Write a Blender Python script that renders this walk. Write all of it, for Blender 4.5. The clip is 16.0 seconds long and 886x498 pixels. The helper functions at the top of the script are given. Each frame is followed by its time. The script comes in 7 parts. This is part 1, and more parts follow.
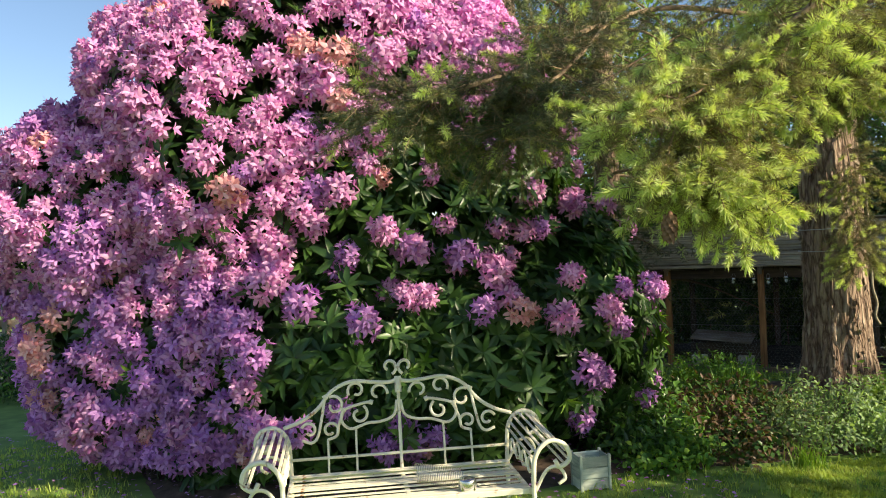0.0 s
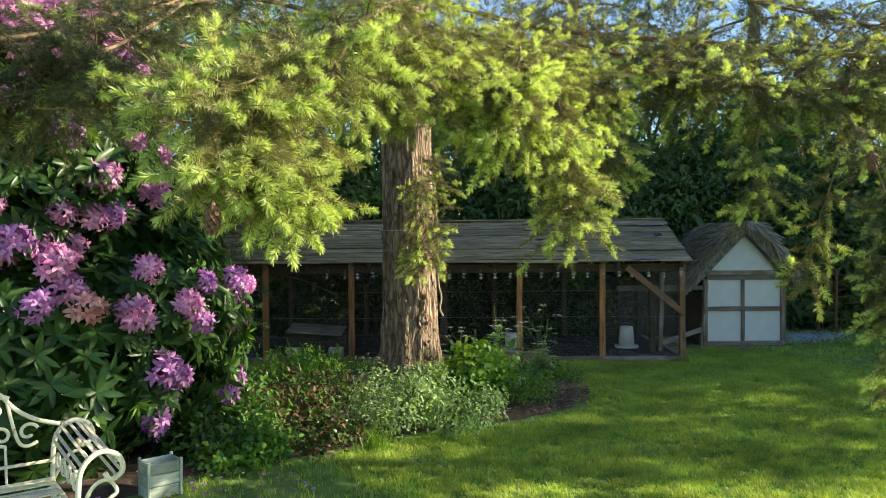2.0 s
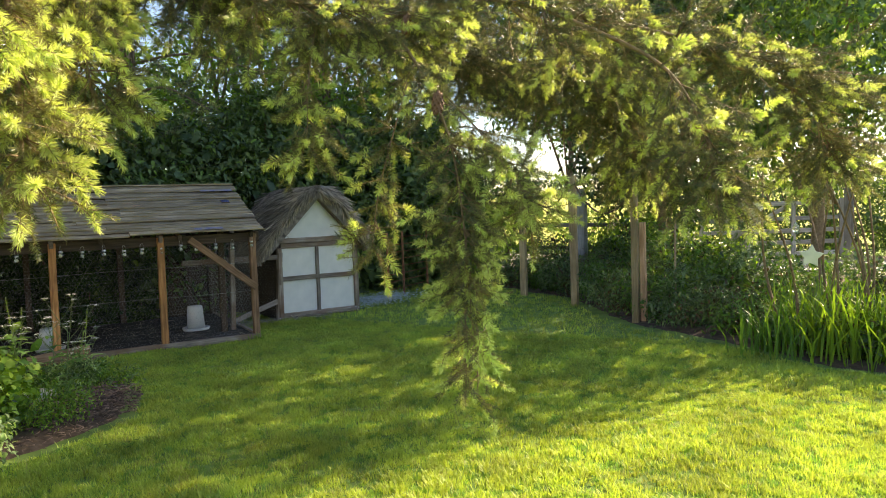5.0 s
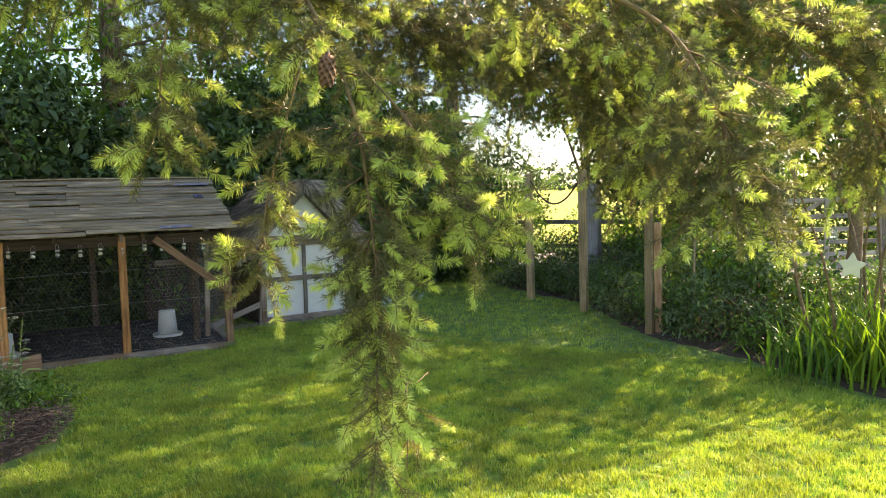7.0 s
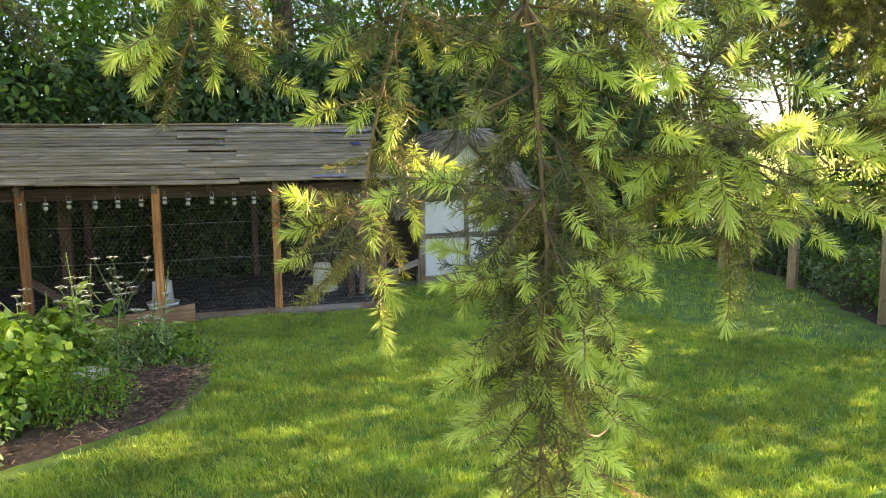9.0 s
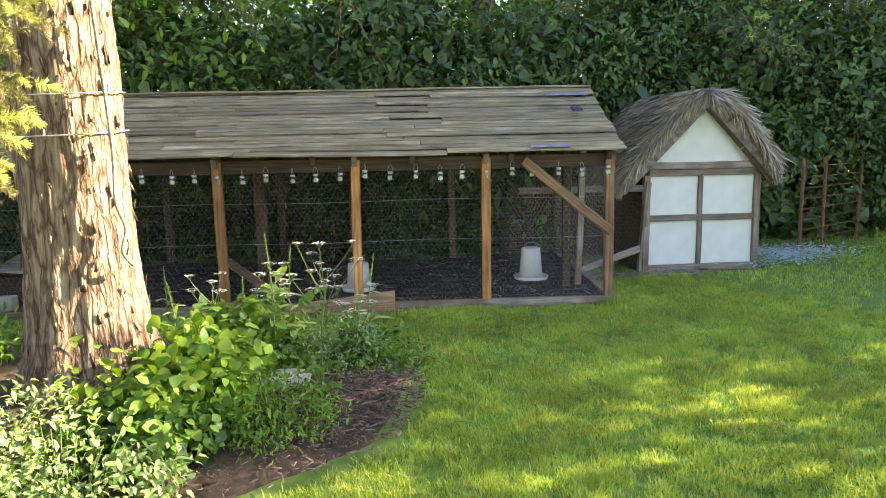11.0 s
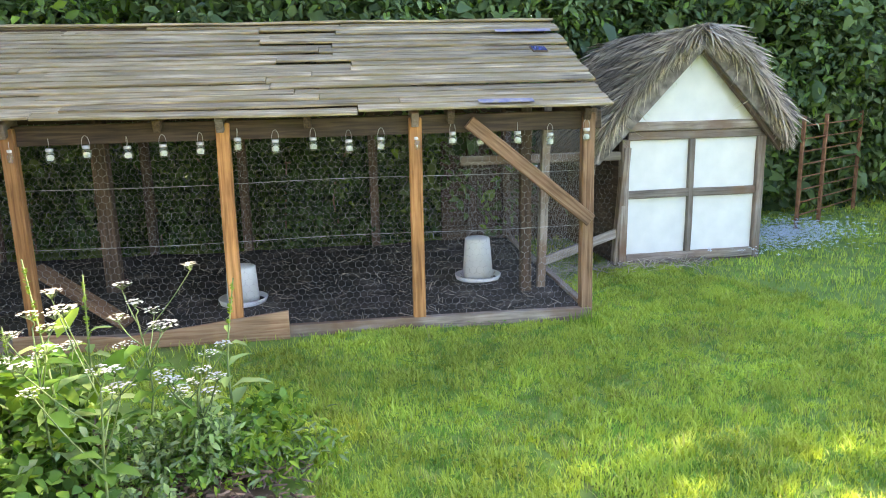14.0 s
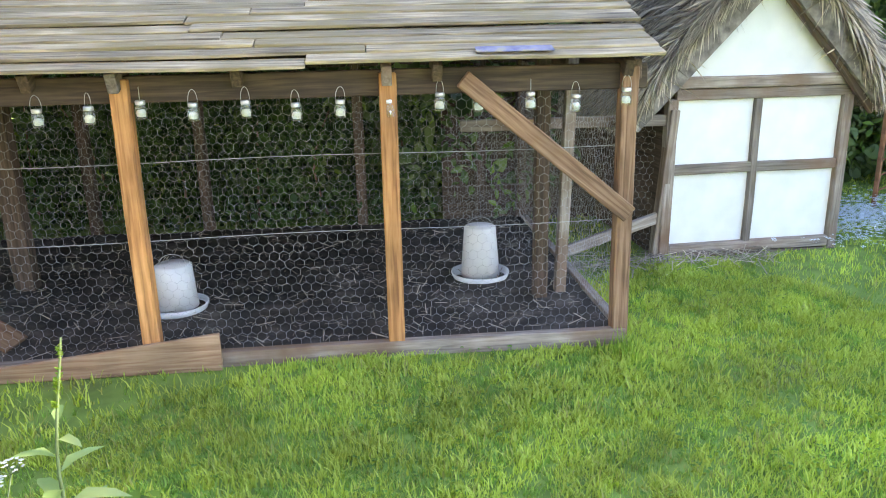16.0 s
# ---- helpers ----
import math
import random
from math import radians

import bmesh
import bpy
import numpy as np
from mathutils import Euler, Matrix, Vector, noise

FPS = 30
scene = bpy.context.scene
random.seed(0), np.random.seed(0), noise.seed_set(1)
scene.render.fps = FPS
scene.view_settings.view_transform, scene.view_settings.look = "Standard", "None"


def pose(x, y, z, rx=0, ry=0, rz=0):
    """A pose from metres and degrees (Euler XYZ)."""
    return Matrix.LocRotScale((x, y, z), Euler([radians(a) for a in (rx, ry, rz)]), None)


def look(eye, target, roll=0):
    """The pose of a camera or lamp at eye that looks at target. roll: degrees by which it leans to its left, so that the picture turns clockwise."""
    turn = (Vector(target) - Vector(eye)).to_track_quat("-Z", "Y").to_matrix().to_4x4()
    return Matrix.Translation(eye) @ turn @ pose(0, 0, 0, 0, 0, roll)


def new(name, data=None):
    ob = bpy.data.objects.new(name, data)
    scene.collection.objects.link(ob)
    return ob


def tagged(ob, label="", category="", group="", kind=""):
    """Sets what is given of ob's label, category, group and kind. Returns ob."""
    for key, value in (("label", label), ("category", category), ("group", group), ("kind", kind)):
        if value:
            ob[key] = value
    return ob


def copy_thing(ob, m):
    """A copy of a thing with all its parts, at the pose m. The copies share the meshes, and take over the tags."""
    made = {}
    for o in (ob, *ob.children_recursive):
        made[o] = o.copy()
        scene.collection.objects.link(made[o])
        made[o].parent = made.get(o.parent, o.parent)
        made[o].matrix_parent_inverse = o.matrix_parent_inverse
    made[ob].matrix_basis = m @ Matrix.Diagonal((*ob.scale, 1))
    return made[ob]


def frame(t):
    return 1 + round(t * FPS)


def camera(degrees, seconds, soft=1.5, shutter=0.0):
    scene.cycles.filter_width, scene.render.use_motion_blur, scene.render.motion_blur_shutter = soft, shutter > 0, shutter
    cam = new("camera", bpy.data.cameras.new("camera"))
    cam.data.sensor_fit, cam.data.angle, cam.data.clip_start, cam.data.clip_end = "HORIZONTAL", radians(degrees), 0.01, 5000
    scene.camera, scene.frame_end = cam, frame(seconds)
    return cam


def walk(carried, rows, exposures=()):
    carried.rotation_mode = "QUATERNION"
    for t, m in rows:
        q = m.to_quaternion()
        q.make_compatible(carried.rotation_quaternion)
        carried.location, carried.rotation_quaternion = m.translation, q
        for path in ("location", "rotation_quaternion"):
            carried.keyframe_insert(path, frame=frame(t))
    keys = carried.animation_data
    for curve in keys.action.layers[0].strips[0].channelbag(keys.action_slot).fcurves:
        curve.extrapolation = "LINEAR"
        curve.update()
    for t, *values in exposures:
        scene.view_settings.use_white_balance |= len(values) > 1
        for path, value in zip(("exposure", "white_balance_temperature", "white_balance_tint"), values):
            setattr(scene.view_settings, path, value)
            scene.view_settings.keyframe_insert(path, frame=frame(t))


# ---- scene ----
cam = camera(61.6, 16.0, soft=1.0)
METRES, EYE = 8.0, 1.7
ROWS = [
    (0.0, 0.0, 0.0, 0.0, 0.02, 0.52, 2.33),
    (0.5, 0.0018, -0.0, -0.0001, -4.2, 0.12, 2.28),
    (1.0, 0.002, -0.0006, 0.0001, -10.91, -0.28, 1.82),
    (1.5, 0.0096, 0.0025, -0.0007, -19.54, -0.49, 1.14),
    (2.0, 0.0285, 0.0089, -0.0012, -29.11, -0.63, 0.41),
    (2.5, 0.0542, 0.0167, 0.0003, -38.21, -0.77, 0.17),
    (3.0, 0.0725, 0.022, -0.0019, -46.45, -1.24, 0.47),
    (3.5, 0.0865, 0.0362, -0.0047, -53.62, -2.12, 1.15),
    (4.0, 0.1042, 0.0569, -0.0051, -60.14, -3.4, 2.01),
    (6.5, 0.2386, 0.105, -0.0027, -59.86, -4.2, 2.12),
    (7.0, 0.2721, 0.1051, 0.0003, -58.42, -4.23, 1.7),
    (7.5, 0.2967, 0.1122, -0.0028, -56.65, -4.93, 1.18),
    (8.0, 0.3199, 0.1359, -0.0047, -53.83, -5.75, 0.72),
    (8.5, 0.3438, 0.1573, -0.0054, -50.19, -6.82, 0.58),
    (9.0, 0.3725, 0.1812, -0.0054, -45.35, -7.43, 0.72),
    (9.5, 0.3902, 0.2099, -0.0077, -40.82, -7.9, 1.04),
    (10.0, 0.3984, 0.2526, -0.0097, -36.41, -7.89, 1.27),
    (12.5, 0.4746, 0.4299, -0.0186, -31.57, -10.91, 0.69),
    (13.0, 0.5062, 0.4601, -0.0171, -34.42, -11.49, 0.58),
    (13.5, 0.5337, 0.499, -0.0169, -37.06, -11.38, 0.82),
    (14.0, 0.5614, 0.5313, -0.0203, -37.74, -12.49, 1.29),
    (14.5, 0.5978, 0.5584, -0.0195, -37.45, -12.93, 1.73),
    (15.0, 0.6206, 0.5832, -0.0209, -37.26, -13.8, 1.79),
    (15.5, 0.6433, 0.617, -0.0191, -36.95, -14.86, 1.7),
    (16.0, 0.6756, 0.6421, -0.0231, -35.89, -16.38, 1.21),
]
EXPOSURES = [(0.0, 0.85, 6600, 10), (1.5, 1.05, 6300, 5), (2.5, 1.4, 6600, 8), (4.0, 1.6, 7300, 15), (7.0, 1.92, 7500, 19), (9.0, 2.32, 7500, 20), (12.5, 3.1, 7300, 19), (16.0, 3.65, 7400, 23)]
walk(cam, [(t, pose(METRES * x, METRES * y, EYE + METRES * z, 90 + pitch, roll, yaw)) for t, x, y, z, yaw, pitch, roll in ROWS], EXPOSURES)

# ---- light ----
SUN_TO = Vector((0.90, -0.436, 0.0)).normalized()
SUN_ELEV = radians(28)
world = bpy.data.worlds.new("sky")
scene.world = world
world.use_nodes = True
wn = world.node_tree.nodes
sky = wn.new("ShaderNodeTexSky")
sky.sky_type, sky.sun_disc = "NISHITA", False
sky.dust_density, sky.ozone_density = 0.25, 2.2
sky.sun_elevation, sky.sun_rotation = SUN_ELEV, math.atan2(SUN_TO.x, SUN_TO.y)
wn["Background"].inputs[1].default_value = 0.1
world.node_tree.links.new(sky.outputs[0], wn["Background"].inputs[0])
sun = new("sun", bpy.data.lights.new("sun", "SUN"))
sun.data.energy, sun.data.angle, sun.data.color = 5.0, radians(0.6), (1.0, 0.87, 0.62)
toward = Vector((SUN_TO.x * math.cos(SUN_ELEV), SUN_TO.y * math.cos(SUN_ELEV), math.sin(SUN_ELEV)))
sun.matrix_world = look((20, -10, 20), Vector((20, -10, 20)) - toward)

# ---- materials ----
def mat_base(name):
    m = bpy.data.materials.new(name)
    m.use_nodes = True
    return m, m.node_tree.nodes, m.node_tree.links, m.node_tree.nodes["Principled BSDF"]


def ramp(nodes, stops):
    r = nodes.new("ShaderNodeValToRGB")
    els = r.color_ramp.elements
    while len(els) < len(stops):
        els.new(0.5)
    for e, (p, c) in zip(els, stops):
        e.position, e.color = p, (*c, 1)
    return r


def leaf_mat(name, dark, light, through_share=0.35, gloss=0.45, tint=(1.25, 1.3, 0.5)):
    """Foliage: each leaf or needle with its own shade, some light passing through it."""
    m, n, l, b = mat_base(name)
    geo = n.new("ShaderNodeNewGeometry")
    r = ramp(n, [(0.0, dark), (1.0, light)])
    l.new(geo.outputs["Random Per Island"], r.inputs[0])
    tex = n.new("ShaderNodeTexNoise")
    tex.inputs["Scale"].default_value = 1.7
    tc = n.new("ShaderNodeTexCoord")
    l.new(tc.outputs["Object"], tex.inputs["Vector"])
    hue = n.new("ShaderNodeHueSaturation")
    mr = n.new("ShaderNodeMapRange")
    mr.inputs["From Min"].default_value, mr.inputs["From Max"].default_value = 0.3, 0.7
    mr.inputs["To Min"].default_value, mr.inputs["To Max"].default_value = 0.75, 1.25
    l.new(tex.outputs["Fac"], mr.inputs["Value"])
    l.new(mr.outputs[0], hue.inputs["Value"])
    l.new(r.outputs[0], hue.inputs["Color"])
    l.new(hue.outputs[0], b.inputs["Base Color"])
    b.inputs["Roughness"].default_value = gloss
    b.inputs["Specular IOR Level"].default_value = 0.35
    tr = n.new("ShaderNodeBsdfTranslucent")
    mul = n.new("ShaderNodeMix")
    mul.data_type, mul.blend_type = "RGBA", "MULTIPLY"
    mul.inputs[0].default_value = 1
    l.new(hue.outputs[0], mul.inputs[6])
    mul.inputs[7].default_value = (*tint, 1)
    l.new(mul.outputs[2], tr.inputs[0])
    mix = n.new("ShaderNodeMixShader")
    mix.inputs[0].default_value = through_share
    l.new(b.outputs[0], mix.inputs[1])
    l.new(tr.outputs[0], mix.inputs[2])
    l.new(mix.outputs[0], n["Material Output"].inputs[0])
    return m


def wood_mat(name, a, b_, c, rough=0.8, bump=0.25, grain=28.0, stain=None):
    """Sawn or weathered wood, its grain along the object's own x axis."""
    m, n, l, b = mat_base(name)
    tc, info, mp = n.new("ShaderNodeTexCoord"), n.new("ShaderNodeObjectInfo"), n.new("ShaderNodeMapping")
    add = n.new("ShaderNodeVectorMath")
    sc = n.new("ShaderNodeVectorMath")
    sc.operation = "SCALE"
    comb = n.new("ShaderNodeCombineXYZ")
    for k in range(3):
        l.new(info.outputs["Random"], comb.inputs[k])
    l.new(comb.outputs[0], sc.inputs[0])
    sc.inputs["Scale"].default_value = 40
    l.new(tc.outputs["Object"], add.inputs[0])
    l.new(sc.outputs[0], add.inputs[1])
    l.new(add.outputs[0], mp.inputs["Vector"])
    mp.inputs["Scale"].default_value = (1.6, grain, grain)
    t1 = n.new("ShaderNodeTexNoise")
    t1.inputs["Scale"].default_value, t1.inputs["Detail"].default_value, t1.inputs["Distortion"].default_value = 2.0, 8, 0.6
    l.new(mp.outputs[0], t1.inputs["Vector"])
    t2 = n.new("ShaderNodeTexNoise")
    t2.inputs["Scale"].default_value, t2.inputs["Detail"].default_value = 3.0, 5
    l.new(add.outputs[0], t2.inputs["Vector"])
    r = ramp(n, [(0.28, a), (0.5, b_), (0.72, c)])
    l.new(t1.outputs["Fac"], r.inputs[0])
    hue = n.new("ShaderNodeHueSaturation")
    mr = n.new("ShaderNodeMapRange")
    mr.inputs["From Min"].default_value, mr.inputs["From Max"].default_value = 0.25, 0.75
    mr.inputs["To Min"].default_value, mr.inputs["To Max"].default_value = 0.6, 1.35
    l.new(t2.outputs["Fac"], mr.inputs["Value"])
    jig = n.new("ShaderNodeMapRange")
    jig.inputs["To Min"].default_value, jig.inputs["To Max"].default_value = 0.62, 1.25
    l.new(info.outputs["Random"], jig.inputs["Value"])
    mm = n.new("ShaderNodeMath")
    mm.operation = "MULTIPLY"
    l.new(mr.outputs[0], mm.inputs[0])
    l.new(jig.outputs[0], mm.inputs[1])
    l.new(mm.outputs[0], hue.inputs["Value"])
    l.new(r.outputs[0], hue.inputs["Color"])
    out = hue.outputs[0]
    if stain:
        t3 = n.new("ShaderNodeTexNoise")
        t3.inputs["Scale"].default_value, t3.inputs["Detail"].default_value = 2.2, 7
        l.new(add.outputs[0], t3.inputs["Vector"])
        k = ramp(n, [(0.45, (0, 0, 0)), (0.66, (1, 1, 1))])
        l.new(t3.outputs["Fac"], k.inputs[0])
        mx = n.new("ShaderNodeMix")
        mx.data_type = "RGBA"
        l.new(k.outputs[0], mx.inputs[0])
        l.new(out, mx.inputs[6])
        mx.inputs[7].default_value = (*stain, 1)
        out = mx.outputs[2]
    l.new(out, b.inputs["Base Color"])
    b.inputs["Roughness"].default_value = rough
    bp = n.new("ShaderNodeBump")
    bp.inputs["Strength"].default_value, bp.inputs["Distance"].default_value = bump, 0.01
    l.new(t1.outputs["Fac"], bp.inputs["Height"])
    l.new(bp.outputs[0], b.inputs["Normal"])
    return m


def noise_mat(name, stops, scale=8.0, rough=0.85, bump=0.3, metal=0.0, detail=8, dist=0.02, second=None):
    m, n, l, b = mat_base(name)
    tc = n.new("ShaderNodeTexCoord")
    t1 = n.new("ShaderNodeTexNoise")
    t1.inputs["Scale"].default_value, t1.inputs["Detail"].default_value = scale, detail
    l.new(tc.outputs["Object"], t1.inputs["Vector"])
    r = ramp(n, stops)
    l.new(t1.outputs["Fac"], r.inputs[0])
    out = r.outputs[0]
    if second:
        colour, sc2, lo, hi = second
        t2 = n.new("ShaderNodeTexNoise")
        t2.inputs["Scale"].default_value, t2.inputs["Detail"].default_value = sc2, 6
        l.new(tc.outputs["Object"], t2.inputs["Vector"])
        k = ramp(n, [(lo, (0, 0, 0)), (hi, (1, 1, 1))])
        l.new(t2.outputs["Fac"], k.inputs[0])
        mx = n.new("ShaderNodeMix")
        mx.data_type = "RGBA"
        l.new(k.outputs[0], mx.inputs[0])
        l.new(out, mx.inputs[6])
        mx.inputs[7].default_value = (*colour, 1)
        out = mx.outputs[2]
    l.new(out, b.inputs["Base Color"])
    b.inputs["Roughness"].default_value, b.inputs["Metallic"].default_value = rough, metal
    bp = n.new("ShaderNodeBump")
    bp.inputs["Strength"].default_value, bp.inputs["Distance"].default_value = bump, dist
    l.new(t1.outputs["Fac"], bp.inputs["Height"])
    l.new(bp.outputs[0], b.inputs["Normal"])
    return m


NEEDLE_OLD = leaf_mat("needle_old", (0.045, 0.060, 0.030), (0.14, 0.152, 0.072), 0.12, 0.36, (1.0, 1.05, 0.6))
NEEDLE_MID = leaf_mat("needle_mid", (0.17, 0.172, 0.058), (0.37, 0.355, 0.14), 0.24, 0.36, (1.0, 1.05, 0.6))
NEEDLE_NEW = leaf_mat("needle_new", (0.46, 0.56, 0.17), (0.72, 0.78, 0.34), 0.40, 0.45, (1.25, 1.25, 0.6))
NEEDLE_DRY = leaf_mat("needle_dry", (0.30, 0.22, 0.07), (0.42, 0.36, 0.12), 0.3)
TWIG = noise_mat("twig_bark", [(0.3, (0.16, 0.10, 0.06)), (0.7, (0.32, 0.23, 0.14))], 30, 0.9, 0.3)
BARK, bn, bl, bb = mat_base("fir_bark")
btc, bmap, bno, bvo = bn.new("ShaderNodeTexCoord"), bn.new("ShaderNodeMapping"), bn.new("ShaderNodeTexNoise"), bn.new("ShaderNodeTexVoronoi")
bmap.inputs["Scale"].default_value = (1, 1, 0.22)
bl.new(btc.outputs["Object"], bmap.inputs["Vector"])
bno.inputs["Scale"].default_value, bno.inputs["Detail"].default_value = 26, 9
bvo.feature = "DISTANCE_TO_EDGE"
bvo.inputs["Scale"].default_value = 17
bdis = bn.new("ShaderNodeMix")
bdis.data_type = "VECTOR"
bdis.inputs[0].default_value = 0.06
bl.new(bmap.outputs[0], bno.inputs["Vector"])
bl.new(bmap.outputs[0], bdis.inputs[4])
bl.new(bno.outputs["Color"], bdis.inputs[5])
bl.new(bdis.outputs[1], bvo.inputs["Vector"])
br = ramp(bn, [(0.25, (0.115, 0.075, 0.054)), (0.45, (0.29, 0.20, 0.142)), (0.6, (0.42, 0.315, 0.23)), (0.75, (0.54, 0.44, 0.35))])
bl.new(bno.outputs["Fac"], br.inputs[0])
bcr = ramp(bn, [(0.0, (0.30, 0.22, 0.18)), (0.14, (1, 1, 1))])
bl.new(bvo.outputs["Distance"], bcr.inputs[0])
bmx = bn.new("ShaderNodeMix")
bmx.data_type, bmx.blend_type = "RGBA", "MULTIPLY"
bmx.inputs[0].default_value = 0.9
bl.new(br.outputs[0], bmx.inputs[6])
bl.new(bcr.outputs[0], bmx.inputs[7])
bl.new(bmx.outputs[2], bb.inputs["Base Color"])
bb.inputs["Roughness"].default_value = 0.92
bsum = bn.new("ShaderNodeMath")
bsum.operation = "MULTIPLY_ADD"
bl.new(bvo.outputs["Distance"], bsum.inputs[0])
bsum.inputs[1].default_value = 2.5
bl.new(bno.outputs["Fac"], bsum.inputs[2])
bbp = bn.new("ShaderNodeBump")
bbp.inputs["Strength"].default_value, bbp.inputs["Distance"].default_value = 0.8, 0.03
bl.new(bsum.outputs[0], bbp.inputs["Height"])
bl.new(bbp.outputs[0], bb.inputs["Normal"])
LEAF_RHODO = leaf_mat("rhododendron_leaf", (0.022, 0.06, 0.018), (0.07, 0.14, 0.03), 0.22, 0.35)
LEAF_RHODO_NEW = leaf_mat("rhododendron_new_leaf", (0.10, 0.22, 0.03), (0.22, 0.36, 0.06), 0.35, 0.4)
PETAL = leaf_mat("petal_pink", (0.58, 0.19, 0.47), (0.88, 0.52, 0.78), 0.3, 0.6, (1.1, 0.8, 1.1))
PETAL_DEEP = leaf_mat("petal_purple", (0.42, 0.16, 0.46), (0.68, 0.36, 0.72), 0.3, 0.6, (1.1, 0.8, 1.2))
PETAL_FADED = leaf_mat("petal_faded", (0.66, 0.26, 0.28), (0.86, 0.56, 0.58), 0.3, 0.6, (1.1, 0.9, 0.9))
PETAL_WHITE = leaf_mat("petal_white", (0.7, 0.7, 0.62), (0.82, 0.82, 0.78), 0.3, 0.6, (1, 1, 1))
PETAL_BLUE = leaf_mat("petal_blue", (0.66, 0.74, 0.84), (0.80, 0.87, 0.93), 0.3, 0.6, (1, 1, 1))
LEAF_HEDGE = leaf_mat("hedge_leaf", (0.05, 0.10, 0.042), (0.17, 0.25, 0.09), 0.28, 0.34)
LEAF_TREE = leaf_mat("tree_leaf", (0.09, 0.18, 0.04), (0.22, 0.36, 0.07), 0.38, 0.5)
LEAF_HERB = leaf_mat("herb_leaf", (0.07, 0.17, 0.03), (0.17, 0.33, 0.06), 0.35, 0.5)
LEAF_LIME = leaf_mat("lime_leaf", (0.14, 0.27, 0.03), (0.28, 0.42, 0.06), 0.4, 0.5)
LEAF_GREY = leaf_mat("grey_leaf", (0.12, 0.19, 0.09), (0.24, 0.33, 0.17), 0.3, 0.6)
LEAF_PALE = leaf_mat("pale_leaf", (0.24, 0.38, 0.14), (0.40, 0.52, 0.24), 0.4, 0.5)
LEAF_BRONZE = leaf_mat("bronze_leaf", (0.07, 0.05, 0.03), (0.16, 0.10, 0.06), 0.3, 0.5)
GRASS = leaf_mat("grass_blade", (0.34, 0.455, 0.08), (0.57, 0.655, 0.15), 0.40, 0.55, (1.25, 1.25, 0.6))
GRASS_DEEP = leaf_mat("grass_deep", (0.17, 0.33, 0.065), (0.31, 0.50, 0.11), 0.38, 0.5, (1.2, 1.25, 0.65))
GRASS_DRY = leaf_mat("grass_pale", (0.32, 0.36, 0.09), (0.46, 0.46, 0.17), 0.3, 0.6)
STRAW = leaf_mat("straw", (0.14, 0.115, 0.092), (0.70, 0.60, 0.47), 0.1, 0.8, (1, 1, 1))
MULCH = leaf_mat("mulch_chip", (0.06, 0.04, 0.03), (0.30, 0.20, 0.15), 0.0, 0.9, (1, 1, 1))
LAWN = noise_mat("lawn_soil", [(0.3, (0.10, 0.17, 0.03)), (0.55, (0.17, 0.27, 0.05)), (0.75, (0.23, 0.33, 0.07))], 5, 0.95, 0.5, second=((0.14, 0.12, 0.06), 1.1, 0.62, 0.8))
SOIL = noise_mat("bed_soil", [(0.3, (0.05, 0.033, 0.022)), (0.6, (0.12, 0.08, 0.055)), (0.8, (0.2, 0.14, 0.1))], 12, 0.95, 0.8)
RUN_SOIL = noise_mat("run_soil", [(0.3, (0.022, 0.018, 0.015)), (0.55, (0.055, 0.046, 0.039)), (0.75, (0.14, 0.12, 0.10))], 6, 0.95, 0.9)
FIELD = noise_mat("crop_field", [(0.3, (0.38, 0.42, 0.05)), (0.7, (0.55, 0.54, 0.07))], 0.6, 0.9, 0.4)
POST_WOOD = wood_mat("post_wood", (0.22, 0.09, 0.03), (0.46, 0.21, 0.075), (0.60, 0.31, 0.125), 0.75)
BRACE_WOOD = wood_mat("brace_wood", (0.11, 0.06, 0.03), (0.25, 0.14, 0.08), (0.37, 0.235, 0.145), 0.8, 0.3)
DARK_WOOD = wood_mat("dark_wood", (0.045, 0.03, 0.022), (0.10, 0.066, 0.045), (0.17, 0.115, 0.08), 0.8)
GREY_WOOD = wood_mat("grey_wood", (0.16, 0.13, 0.11), (0.30, 0.25, 0.21), (0.44, 0.38, 0.33), 0.85, 0.4, stain=(0.20, 0.12, 0.075))
ROOF_WOOD = wood_mat("roof_wood", (0.12, 0.095, 0.065), (0.33, 0.265, 0.175), (0.53, 0.44, 0.305), 0.85, 0.6, stain=(0.25, 0.20, 0.11))
PLANK_WOOD = wood_mat("plank_wood", (0.34, 0.18, 0.10), (0.54, 0.33, 0.20), (0.66, 0.44, 0.29), 0.75, 0.15)
PALE_POST = wood_mat("pale_post", (0.30, 0.21, 0.11), (0.44, 0.32, 0.18), (0.55, 0.42, 0.25), 0.8)
GATE_WOOD = wood_mat("gate_wood", (0.22, 0.22, 0.22), (0.34, 0.34, 0.34), (0.46, 0.46, 0.46), 0.8)
PLASTER = noise_mat("white_render", [(0.3, (0.74, 0.76, 0.75)), (0.7, (0.85, 0.86, 0.84))], 5, 0.85, 0.12, second=((0.66, 0.66, 0.58), 2.4, 0.6, 0.85))
THATCH = noise_mat("thatch", [(0.3, (0.11, 0.095, 0.085)), (0.55, (0.25, 0.22, 0.195)), (0.75, (0.40, 0.36, 0.31))], 16, 0.95, 0.9)
WIRE = noise_mat("galvanised_wire", [(0.3, (0.42, 0.42, 0.42)), (0.7, (0.62, 0.62, 0.62))], 40, 0.5, 0.1, 0.6)
